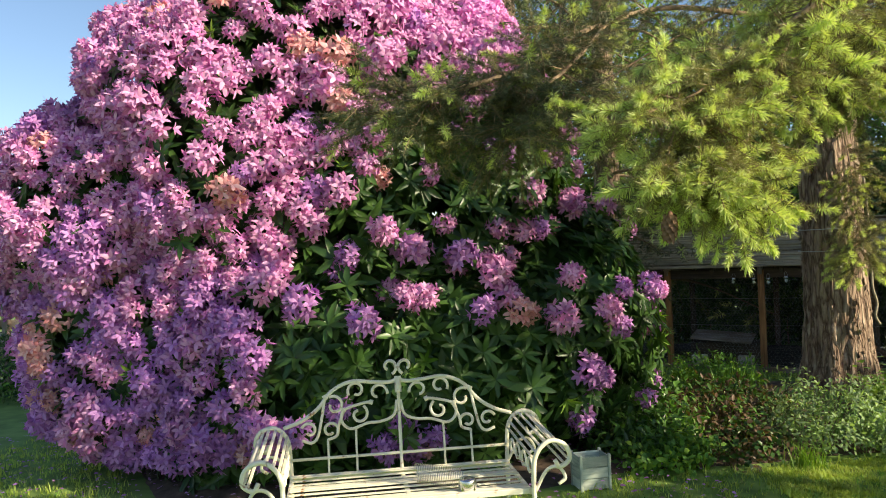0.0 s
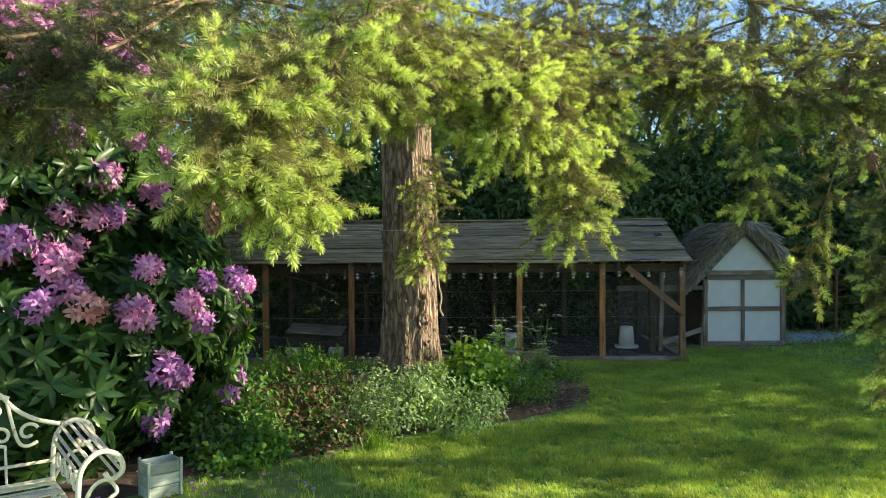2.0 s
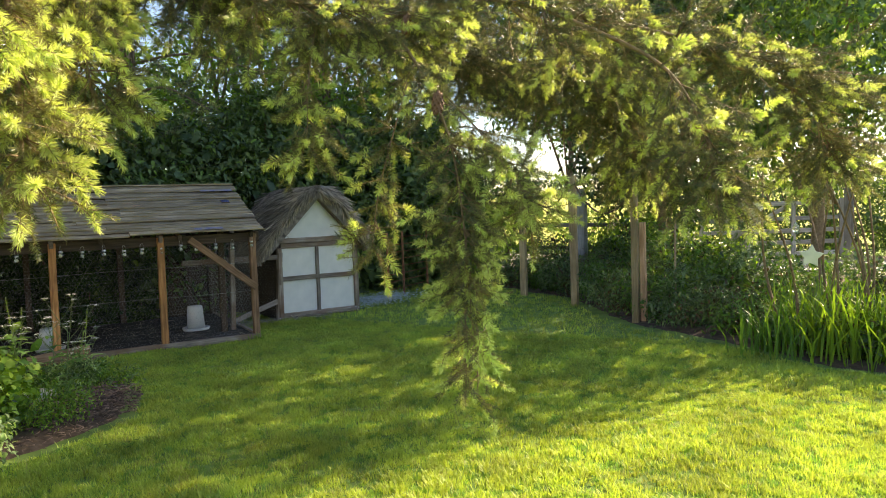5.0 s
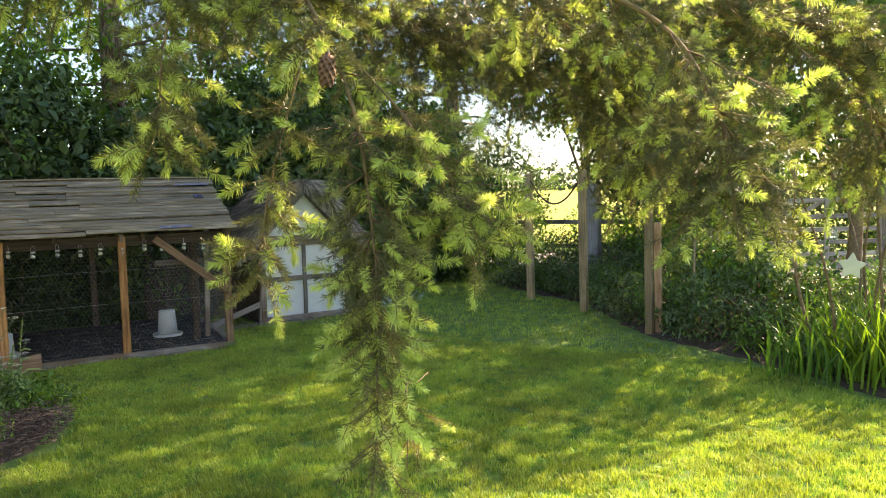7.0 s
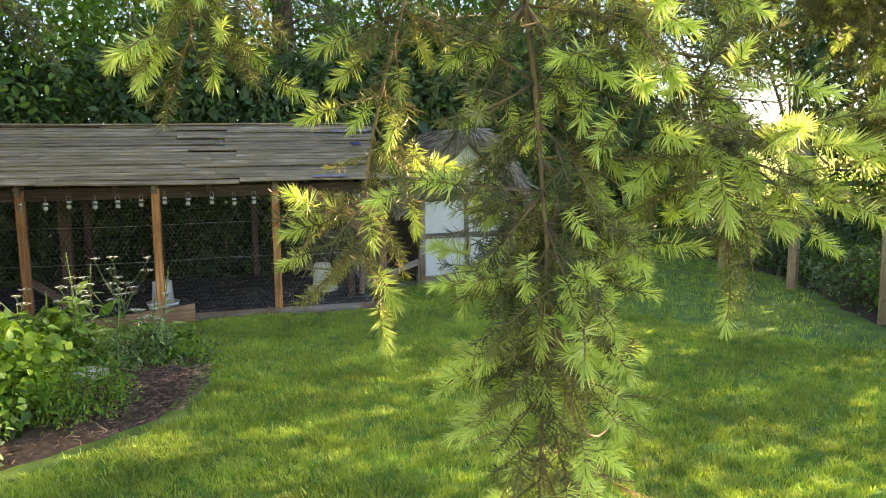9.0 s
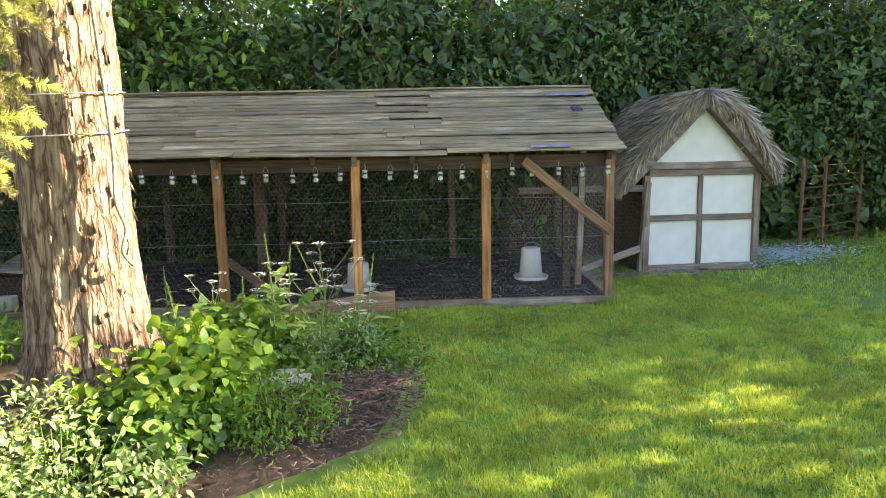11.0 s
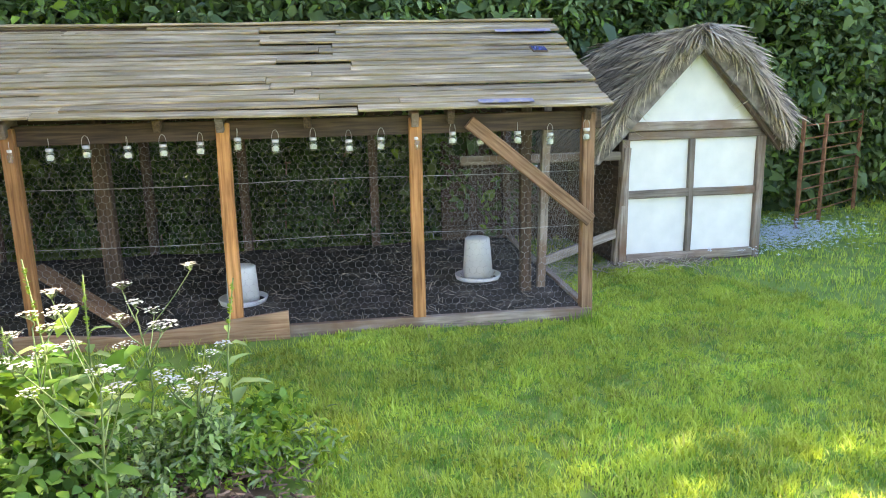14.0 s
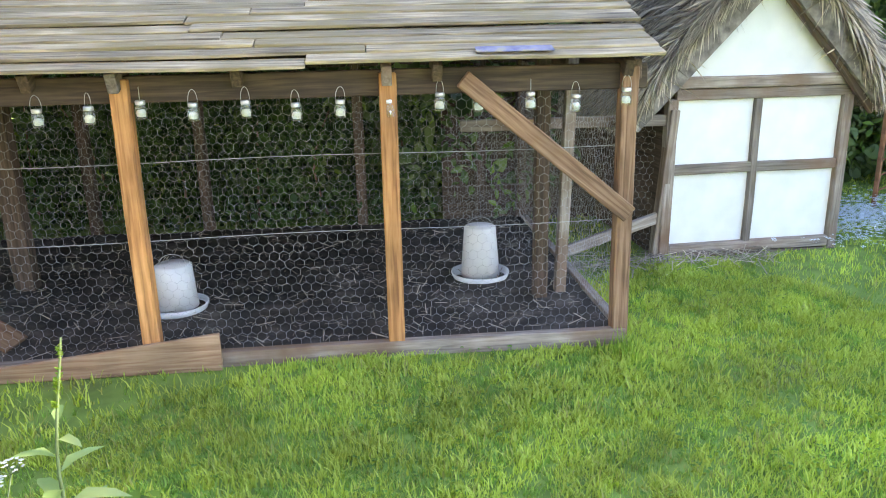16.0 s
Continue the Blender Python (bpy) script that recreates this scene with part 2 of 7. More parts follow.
FENCE_WIRE = noise_mat("fence_wire", [(0.3, (0.45, 0.45, 0.45)), (0.7, (0.65, 0.65, 0.65))], 40, 0.45, 0.1, 0.7)
ZINC = noise_mat("zinc", [(0.3, (0.50, 0.51, 0.52)), (0.7, (0.68, 0.69, 0.70))], 6, 0.42, 0.1, 0.75)
RUST = noise_mat("rusty_iron", [(0.3, (0.17, 0.07, 0.035)), (0.7, (0.36, 0.17, 0.09))], 18, 0.85, 0.4, 0.2)
IRON_CREAM = noise_mat("cream_paint", [(0.3, (0.74, 0.68, 0.52)), (0.7, (0.85, 0.80, 0.64))], 14, 0.55, 0.25, second=((0.30, 0.13, 0.05), 22, 0.62, 0.72))
STEEL = noise_mat("bright_steel", [(0.3, (0.6, 0.6, 0.6)), (0.7, (0.75, 0.75, 0.75))], 20, 0.25, 0.05, 1.0)
PLASTIC_WHITE = noise_mat("white_plastic", [(0.3, (0.74, 0.75, 0.75)), (0.7, (0.82, 0.83, 0.82))], 7, 0.5, 0.08, second=((0.4, 0.38, 0.34), 5, 0.6, 0.8))
SOLAR = noise_mat("solar_cell", [(0.3, (0.015, 0.02, 0.09)), (0.7, (0.03, 0.04, 0.17))], 60, 0.2, 0.02)
BLUE_PAINT = noise_mat("worn_blue_paint", [(0.35, (0.15, 0.15, 0.26)), (0.55, (0.26, 0.25, 0.33)), (0.66, (0.35, 0.31, 0.24))], 14, 0.8, 0.2)
ROPE = noise_mat("rope", [(0.3, (0.30, 0.25, 0.17)), (0.7, (0.48, 0.42, 0.30))], 60, 0.95, 0.5)
STONE = noise_mat("pale_stone", [(0.3, (0.36, 0.34, 0.30)), (0.7, (0.55, 0.52, 0.46))], 11, 0.9, 0.5)
CONE = noise_mat("fir_cone", [(0.3, (0.10, 0.05, 0.03)), (0.7, (0.28, 0.15, 0.09))], 30, 0.8, 0.4)
FAR_GREEN = noise_mat("far_wood", [(0.3, (0.05, 0.08, 0.045)), (0.7, (0.11, 0.15, 0.08))], 0.5, 0.95, 0.8, dist=0.5)
STAR = noise_mat("frosted_star", [(0.3, (0.6, 0.62, 0.5)), (0.7, (0.75, 0.76, 0.64))], 9, 0.4, 0.1)
GLASS, gn, gl, gb = mat_base("jar_glass")
gb.inputs["Base Color"].default_value = (0.92, 0.96, 0.95, 1)
gb.inputs["Roughness"].default_value, gb.inputs["Transmission Weight"].default_value, gb.inputs["IOR"].default_value = 0.08, 0.85, 1.2

# ---- builders ----
rng = np.random.default_rng(7)


def part(name, bm, material, parent=None, label="", m=None):
    """Link a bmesh as one mesh object, under a thing or a part."""
    me = bpy.data.meshes.new(name)
    bm.to_mesh(me)
    bm.free()
    return link(name, me, material, parent, label, m)


def link(name, me, material, parent=None, label="", m=None):
    if material is not None and not me.materials:
        for one in (material if isinstance(material, (list, tuple)) else [material]):
            me.materials.append(one)
    ob = new(name, me)
    if parent is not None:
        ob.parent = parent
    if m is not None:
        ob.matrix_basis = m
    return tagged(ob, label) if label else ob


def thing(name, label, category, m=None, group="", kind=""):
    ob = new(name)
    if m is not None:
        ob.matrix_basis = m
    return tagged(ob, label, category, group, kind)


def tri_mesh(name, V, F, M=None, smooth=False):
    """A mesh from arrays of vertices, triangles and material slots."""
    me = bpy.data.meshes.new(name)
    me.vertices.add(len(V))
    me.vertices.foreach_set("co", np.ascontiguousarray(V, np.float32).ravel())
    me.loops.add(3 * len(F))
    me.loops.foreach_set("vertex_index", np.ascontiguousarray(F, np.int32).ravel())
    me.polygons.add(len(F))
    me.polygons.foreach_set("loop_start", np.arange(0, 3 * len(F), 3, dtype=np.int32))
    if M is not None:
        me.polygons.foreach_set("material_index", np.ascontiguousarray(M, np.int32))
    if smooth:
        me.polygons.foreach_set("use_smooth", np.ones(len(F), bool))
    me.update(calc_edges=True)
    return me


def join(pieces):
    """Many (V, F, M) as one."""
    pieces = [p for p in pieces if len(p[0])]
    off = np.cumsum([0] + [len(p[0]) for p in pieces[:-1]])
    return (np.concatenate([p[0] for p in pieces]), np.concatenate([p[1] + o for p, o in zip(pieces, off)]), np.concatenate([p[2] for p in pieces]))


def unit(a):
    a = np.asarray(a, float)
    return a / np.maximum(np.linalg.norm(a, axis=-1, keepdims=True), 1e-9)


def basis(d, up):
    """Turns whose x axis lies along d and whose z axis leans to up."""
    x = unit(d)
    y = unit(np.cross(up, x))
    z = np.cross(x, y)
    return np.stack([x, y, z], -1)


def stamp(T, R, P, S, M=None):
    """The template T at places P, turned by R, scaled by S; M sets one slot for each copy."""
    V, F, Mt = T
    n, k = len(P), len(V)
    if n == 0:
        return np.zeros((0, 3)), np.zeros((0, 3), int), np.zeros(0, int)
    W = np.einsum("nij,kj->nki", R, V) * np.asarray(S).reshape(-1, 1, 1) + P[:, None, :]
    FF = (F[None] + (np.arange(n) * k)[:, None, None]).reshape(-1, 3)
    MM = np.tile(Mt, n) if M is None else np.repeat(M, len(F))
    return W.reshape(-1, 3), FF, MM


def tube(path, radius, sides=6, slot=0, closed=False):
    """A round bar swept along a path; radius one number or one for each point."""
    P = np.asarray(path, float)
    n = len(P)
    r = np.broadcast_to(np.asarray(radius, float), (n,))
    T = unit(np.gradient(P, axis=0))
    ref = np.array([0.31, 0.17, 0.93])
    ref = ref if abs(T[0] @ ref) < 0.95 else np.array([1.0, 0, 0])
    a = unit(np.cross(T[0], ref))
    A = []
    for t in T:
        a = unit(a - t * (a @ t))
        A.append(a)
    A = np.array(A)
    B = np.cross(T, A)
    ang = np.arange(sides) * 2 * math.pi / sides
    V = P[:, None] + r[:, None, None] * (np.cos(ang)[None, :, None] * A[:, None] + np.sin(ang)[None, :, None] * B[:, None])
    V = np.concatenate([V.reshape(-1, 3), P[:1], P[-1:]])
    F = []
    for i in range(n - 1):
        for j in range(sides):
            p, q = i * sides + j, i * sides + (j + 1) % sides
            F += [(p, q, q + sides), (p, q + sides, p + sides)]
    for j in range(sides):
        F += [(n * sides, (j + 1) % sides, j), (n * sides + 1, (n - 1) * sides + j, (n - 1) * sides + (j + 1) % sides)]
    F = np.array(F)
    return V, F, np.full(len(F), slot)


def tube_part(name, path, radius, material, parent=None, label="", sides=8):
    V, F, M = tube(path, radius, sides)
    return link(name, tri_mesh(name, V, F, M, True), material, parent, label)


def smooth_path(pts, n=24):
    """A smooth line through points."""
    P = np.asarray(pts, float)
    Q = np.vstack([2 * P[0] - P[1], P, 2 * P[-1] - P[-2]])
    out = []
    for u in np.linspace(0, len(P) - 1 - 1e-6, n):
        i = int(u)
        t = u - i
        a, b, c, d = Q[i:i + 4]
        out.append(0.5 * ((2 * b) + (c - a) * t + (2 * a - 5 * b + 4 * c - d) * t * t + (3 * b - a - 3 * c + d) * t ** 3))
    return np.array(out)


def lathe(profile, seg=16):
    """A turned shape from (radius, height) pairs."""
    bm = bmesh.new()
    rings = []
    for r, z in profile:
        rings.append([bm.verts.new((r * math.cos(2 * math.pi * k / seg), r * math.sin(2 * math.pi * k / seg), z)) for k in range(seg)])
    for a, b in zip(rings, rings[1:]):
        for k in range(seg):
            bm.faces.new((a[k], a[(k + 1) % seg], b[(k + 1) % seg], b[k]))
    bm.faces.new(rings[0][::-1])
    bm.faces.new(rings[-1])
    for f in bm.faces:
        f.smooth = True
    return bm


def beam_bm(length, w, h, bevel=0.004, wobble=0.0, cuts=0):
    """A timber along x, from 0 to its length, with worn edges."""
    bm = bmesh.new()
    bmesh.ops.create_cube(bm, size=1)
    bmesh.ops.scale(bm, vec=(length, w, h), verts=bm.verts)
    bmesh.ops.translate(bm, vec=(length / 2, 0, 0), verts=bm.verts)
    if bevel:
        bmesh.ops.bevel(bm, geom=bm.edges[:], offset=bevel, segments=1, affect="EDGES")
    if cuts:
        long = [e for e in bm.edges if abs(e.verts[0].co.x - e.verts[1].co.x) > length * 0.8]
        bmesh.ops.subdivide_edges(bm, edges=long, cuts=cuts)
    if wobble:
        k = rng.uniform(0, 50)
        for v in bm.verts:
            v.co += Vector((0, noise.noise((v.co.x * 2 + k, 0, 0)), noise.noise((v.co.x * 2, k, 0)))) * wobble
    return bm


def beam(name, p0, p1, w, h, material, parent=None, label="", bevel=0.004, wobble=0.0, cuts=0):
    """A timber from p0 to p1, w wide and h high across."""
    p0, p1 = Vector(p0), Vector(p1)
    d = (p1 - p0)
    x = d.normalized()
    up = Vector((0, 0, 1)) if abs(x.z) < 0.9 else Vector((0, 1, 0))
    y = up.cross(x).normalized()
    z = x.cross(y)
    m = Matrix(((x.x, y.x, z.x, p0.x), (x.y, y.y, z.y, p0.y), (x.z, y.z, z.z, p0.z), (0, 0, 0, 1)))
    return part(name, beam_bm(d.length, w, h, bevel, wobble, cuts), material, parent, label, m)


def gz(x, y):
    """Height of the ground: a slight rise towards the bench, a mound round the fir."""
    x, y = np.asarray(x, float), np.asarray(y, float)
    t = np.clip((4.5 - x) / 4.0, 0, 1)
    rise = 0.10 * t * t * (3 - 2 * t)
    mound = 0.16 * np.exp(-(((x - 4.0) / 1.3) ** 2 + ((y - 7.0) / 1.0) ** 2))
    fade = np.clip((30 - np.hypot(x - 5, y - 5)) / 15, 0, 1)
    ripple = 0.012 * np.sin(x * 1.7) * np.cos(y * 1.3)
    return (rise + mound + ripple) * fade


def leaf(length=1.0, width=0.4, fold=0.12, droop=0.1, slot=0):
    """A folded leaf along x."""
    V = np.array([(0, 0, 0), (0.35, -width / 2, fold), (0.4, 0, 0), (0.35, width / 2, fold), (0.75, -width * 0.36, fold * 0.6 - droop * 0.5), (0.75, width * 0.36, fold * 0.6 - droop * 0.5), (1, 0, -droop)]) * np.array([length, length, length])
    F = np.array([(0, 1, 2), (0, 2, 3), (1, 4, 2), (2, 5, 3), (4, 6, 2), (2, 6, 5)])
    return V, F, np.full(len(F), slot)


def random_dirs(n, g=rng):
    return unit(g.normal(size=(n, 3)))

# ---- ground ----
def axis(lo, hi, step):
    far = [40, 60, 100, 180, 320, 600, 1200, 2400]
    return np.concatenate([[-f for f in far[::-1]], np.arange(lo, hi, step), far])


gx, gy = axis(-12, 26, 0.25), axis(-12, 26, 0.25)
X, Y = np.meshgrid(gx, gy, indexing="ij")
Z = gz(X, Y)
idx = np.arange(X.size).reshape(X.shape)
quads = np.stack([idx[:-1, :-1], idx[1:, :-1], idx[1:, 1:], idx[:-1, 1:]], -1).reshape(-1, 4)
me = tri_mesh("ground", np.stack([X, Y, Z], -1).reshape(-1, 3), np.concatenate([quads[:, [0, 1, 2]], quads[:, [0, 2, 3]]]), None, True)
tagged(link("ground", me, LAWN), "garden lawn soil under short mown grass", "ground", kind="structure")

# outline of the planted bed round the fir, and of the long border
BED = [(-2.9, 6.4), (-2.1, 4.95), (0.4, 4.75), (1.2, 5.15), (2.4, 5.45), (3.2, 5.6), (4.1, 5.55), (5.0, 5.75), (5.45, 6.25), (5.75, 6.75), (5.5, 7.6), (5.0, 8.7), (3.5, 9.4), (2.0, 10.0), (-2.9, 10.0)]
BORDER = [(8.3, -0.5), (8.7, 1.0), (9.5, 2.0), (10.35, 3.3), (11.3, 4.1), (12.6, 5.0), (13.6, 6.6), (14.5, 7.6), (17.5, 8.0), (17.5, -3.0), (9.0, -3.0)]


def inside(poly, x, y):
    x, y = np.asarray(x), np.asarray(y)
    hit = np.zeros(x.shape, bool)
    for (ax, ay), (bx, by) in zip(poly, poly[1:] + poly[:1]):
        cross = ((ay > y) != (by > y)) & (x < (bx - ax) * (y - ay) / (by - ay + 1e-12) + ax)
        hit ^= cross
    return hit


def coop_xy(x, y):
    """Ground places in the hen run's own measure: along its front, and depth behind it."""
    dx, dy = np.asarray(x) - 8.15, np.asarray(y) - 7.44
    return dx * 0.866 - dy * 0.5, dx * 0.5 + dy * 0.866


def bed_sheet(name, poly, material, label, lift, rough):
    x0, x1 = min(p[0] for p in poly), max(p[0] for p in poly)
    y0, y1 = min(p[1] for p in poly), max(p[1] for p in poly)
    s = 0.08
    xs, ys = np.arange(x0, x1, s), np.arange(y0, y1, s)
    A, B = np.meshgrid(xs, ys, indexing="ij")
    keep = inside(poly, A + s / 2, B + s / 2)
    bump = np.array([[noise.noise((a * 2.3, b * 2.3, 1)) + 0.5 * noise.noise((a * 7, b * 7, 5)) for b in ys] for a in xs])
    near = np.full(A.shape, 9.0)
    for (ax, ay), (bx, by) in zip(poly, poly[1:] + poly[:1]):
        ll = (bx - ax) ** 2 + (by - ay) ** 2
        t = np.clip(((A - ax) * (bx - ax) + (B - ay) * (by - ay)) / ll, 0, 1)
        near = np.minimum(near, np.hypot(A - ax - t * (bx - ax), B - ay - t * (by - ay)))
    C = gz(A, B) + (lift + rough * bump + 0.02) * np.clip(near / 0.35, 0, 1) - 0.025
    ids = np.arange(A.size).reshape(A.shape)
    k = keep[:-1, :-1]
    q = np.stack([ids[:-1, :-1][k], ids[1:, :-1][k], ids[1:, 1:][k], ids[:-1, 1:][k]], -1)
    me = tri_mesh(name, np.stack([A, B, C], -1).reshape(-1, 3), np.concatenate([q[:, [0, 1, 2]], q[:, [0, 2, 3]]]), None, True)
    return tagged(link(name, me, material), label, "soil", kind="structure")


bed_sheet("planting_bed", BED, SOIL, "dark planting bed soil under the fir", 0.035, 0.03)
bed_sheet("border_bed", BORDER, SOIL, "dark soil of the long garden border", 0.03, 0.03)

# far field and woods
V = np.array([(24, -120, 0.02), (24, 200, 0.02), (400, 320, 4.5), (400, -200, 4.5)], float)
tagged(link("crop_field", tri_mesh("crop_field", V, np.array([(0, 2, 1), (0, 3, 2)])), FIELD), "yellow flowering crop field beyond the garden", "field", kind="structure")

# ---- grass ----
def grass_template(g, blades, h, lean):
    out = []
    for _ in range(blades):
        a, b = g.uniform(0, 2 * math.pi), g.normal(0, 0.018, 2)
        hh, w, le = h * g.uniform(0.5, 1.4), 0.0027, lean * g.uniform(0.2, 1.3)
        d, s = np.array([math.cos(a), math.sin(a), 0]), np.array([-math.sin(a), math.cos(a), 0])
        o = np.array([b[0], b[1], -0.005])
        mid = o + d * le * 0.35 * hh + np.array([0, 0, hh * 0.6])
        tip = o + d * le * hh + np.array([0, 0, hh])
        out.append((np.array([o - s * w, o + s * w, mid - s * w * 0.8, mid + s * w * 0.8, tip]), np.array([(0, 1, 3), (0, 3, 2), (2, 3, 4)]), np.zeros(3, int)))
    return join(out)


def spread_grass(name, n, box, h, blades, label, test):
    g = np.random.default_rng(11)
    x, y = g.uniform(box[0], box[2], n), g.uniform(box[1], box[3], n)
    ok = test(x, y)
    x, y = x[ok], y[ok]
    lumps = np.array([noise.noise((a * 1.6, b * 1.6, 3)) for a, b in zip(x, y)])
    fine = np.array([noise.noise((a * 7.5, b * 7.5, 8)) + 0.6 * noise.noise((a * 17, b * 17, 5)) for a, b in zip(x, y)])
    shade = np.where(fine < -0.16 + g.normal(0, 0.1, len(x)), 2, 0)
    shade[g.random(len(x)) < 0.06 + 0.12 * (lumps < -0.25)] = 1
    pieces = []
    kinds = g.integers(0, 5, len(x))
    for k in range(5):
        T = grass_template(g, blades, h, 0.7)
        s = kinds == k
        a = g.uniform(0, 2 * math.pi, s.sum())
        R = np.zeros((s.sum(), 3, 3))
        R[:, 0, 0], R[:, 0, 1], R[:, 1, 0], R[:, 1, 1], R[:, 2, 2] = np.cos(a), -np.sin(a), np.sin(a), np.cos(a), 1
        P = np.stack([x[s], y[s], gz(x[s], y[s])], -1)
        pieces.append(stamp(T, R, P, 0.95 + 0.4 * lumps[s] + 0.75 * fine[s].clip(-0.5, 0.7) + g.uniform(-0.15, 0.25, s.sum()), shade[s]))
    V, F, M = join(pieces)
    return tagged(link(name, tri_mesh(name, V, F, M), [GRASS, GRASS_DRY, GRASS_DEEP]), label, "grass", kind="stuff")


def on_lawn(x, y):
    u, v = coop_xy(x, y)
    hut = ((x - 9.38) * 0.887 - (y - 8.2) * 0.462 > -0.05) & ((x - 9.38) * 0.887 - (y - 8.2) * 0.462 < 1.4) & ((x - 9.38) * 0.462 + (y - 8.2) * 0.887 > -0.03)
    return ~inside(BED, x, y) & ~inside(BORDER, x, y) & ~((u < 0.03) & (v > -0.05)) & ~hut


spread_grass("lawn_grass", 74000, (2.2, 0.2, 9.6, 8.2), 0.029, 12, "short bright green lawn grass", lambda x, y: on_lawn(x, y))
spread_grass("lawn_grass", 80000, (-4.0, -0.5, 16.0, 12.5), 0.04, 5, "lawn grass reaching back to the hedge", lambda x, y: on_lawn(x, y) & ~((x > 2.2) & (x < 9.6) & (y > 0.2) & (y < 8.2)))

# clover and small weeds among the grass
g = np.random.default_rng(12)
n = 9000
x, y = g.uniform(3.2, 9.4, n), g.uniform(1.5, 8.0, n)
patch = np.array([noise.noise((a * 1.3, b * 1.3, 21)) for a, b in zip(x, y)])
ok = on_lawn(x, y) & (patch + g.normal(0, 0.12, n) > 0.12)
x, y = x[ok], y[ok]
n = len(x)
lobe = leaf(1, 0.85, 0.12, 0.05)
a = np.repeat(g.uniform(0, 6.3, n), 3) + np.tile([0.0, 2.1, 4.2], n)
P = np.repeat(np.stack([x, y, gz(x, y) + g.uniform(0.022, 0.036, n)], -1), 3, 0)
V, F, M = stamp(lobe, basis(np.stack([np.cos(a), np.sin(a), 0.15 + 0 * a], -1), np.array([0, 0, 1.0]) + g.normal(0, 0.2, (3 * n, 3))), P, np.repeat(g.uniform(0.007, 0.014, n), 3))
tagged(link("clover", tri_mesh("clover", V, F, M), LEAF_HERB), "small clover leaves in patches among the lawn grass", "clover", kind="stuff")

# ---- hen run ----
COOP = pose(8.15, 7.44, 0, 0, 0, -30)
POSTS = [-0.03, -1.135, -2.285, -3.47, -4.62, -5.82, -7.0]
END = -7.05
coop = thing("hen_run", "open-fronted timber hen run with wire mesh and board roof", "hen run", COOP)
for k, x in enumerate(POSTS):
    lean = [0.0, 0.005, 0.01, 0.0, 0.0, 0.0, 0.0][k]
    beam("post", (x, 0, -0.05), (x + lean, 0, 1.345), 0.078, 0.075, POST_WOOD if k else BRACE_WOOD, coop, "brown stained square timber post" if k else "weathered corner post with knots", 0.006, 0.006, 6)
    if 0 < k < 6:
        beam("rafter_end", (x + lean - 0.005, -0.085, 1.33), (x + lean - 0.005, 0.10, 1.40), 0.045, 0.09, GREY_WOOD, coop)
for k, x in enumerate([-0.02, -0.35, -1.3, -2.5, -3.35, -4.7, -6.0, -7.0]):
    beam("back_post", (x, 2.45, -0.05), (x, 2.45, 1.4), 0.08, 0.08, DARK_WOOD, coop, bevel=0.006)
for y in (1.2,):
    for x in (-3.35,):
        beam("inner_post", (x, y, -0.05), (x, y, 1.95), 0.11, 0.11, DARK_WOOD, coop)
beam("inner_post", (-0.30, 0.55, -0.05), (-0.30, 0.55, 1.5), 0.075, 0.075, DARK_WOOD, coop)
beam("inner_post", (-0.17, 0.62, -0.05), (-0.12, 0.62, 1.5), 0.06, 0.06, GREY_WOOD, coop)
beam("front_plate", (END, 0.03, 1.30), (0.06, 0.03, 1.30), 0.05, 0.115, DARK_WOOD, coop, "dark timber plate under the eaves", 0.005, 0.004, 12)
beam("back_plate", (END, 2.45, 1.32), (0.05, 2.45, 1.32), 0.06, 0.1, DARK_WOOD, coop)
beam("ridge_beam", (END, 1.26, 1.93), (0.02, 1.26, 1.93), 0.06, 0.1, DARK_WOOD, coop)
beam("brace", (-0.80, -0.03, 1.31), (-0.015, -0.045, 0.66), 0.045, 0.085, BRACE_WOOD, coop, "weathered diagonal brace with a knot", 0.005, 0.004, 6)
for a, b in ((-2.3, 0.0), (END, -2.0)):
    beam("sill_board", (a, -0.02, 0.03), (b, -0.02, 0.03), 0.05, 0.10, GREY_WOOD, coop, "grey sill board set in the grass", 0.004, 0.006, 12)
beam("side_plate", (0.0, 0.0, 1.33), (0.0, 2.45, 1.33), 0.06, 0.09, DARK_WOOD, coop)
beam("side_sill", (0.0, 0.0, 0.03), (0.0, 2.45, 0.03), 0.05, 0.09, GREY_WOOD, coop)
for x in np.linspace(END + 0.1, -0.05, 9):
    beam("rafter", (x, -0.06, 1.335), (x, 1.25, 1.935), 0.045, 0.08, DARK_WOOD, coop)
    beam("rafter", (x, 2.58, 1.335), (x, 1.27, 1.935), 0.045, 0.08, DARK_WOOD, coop)

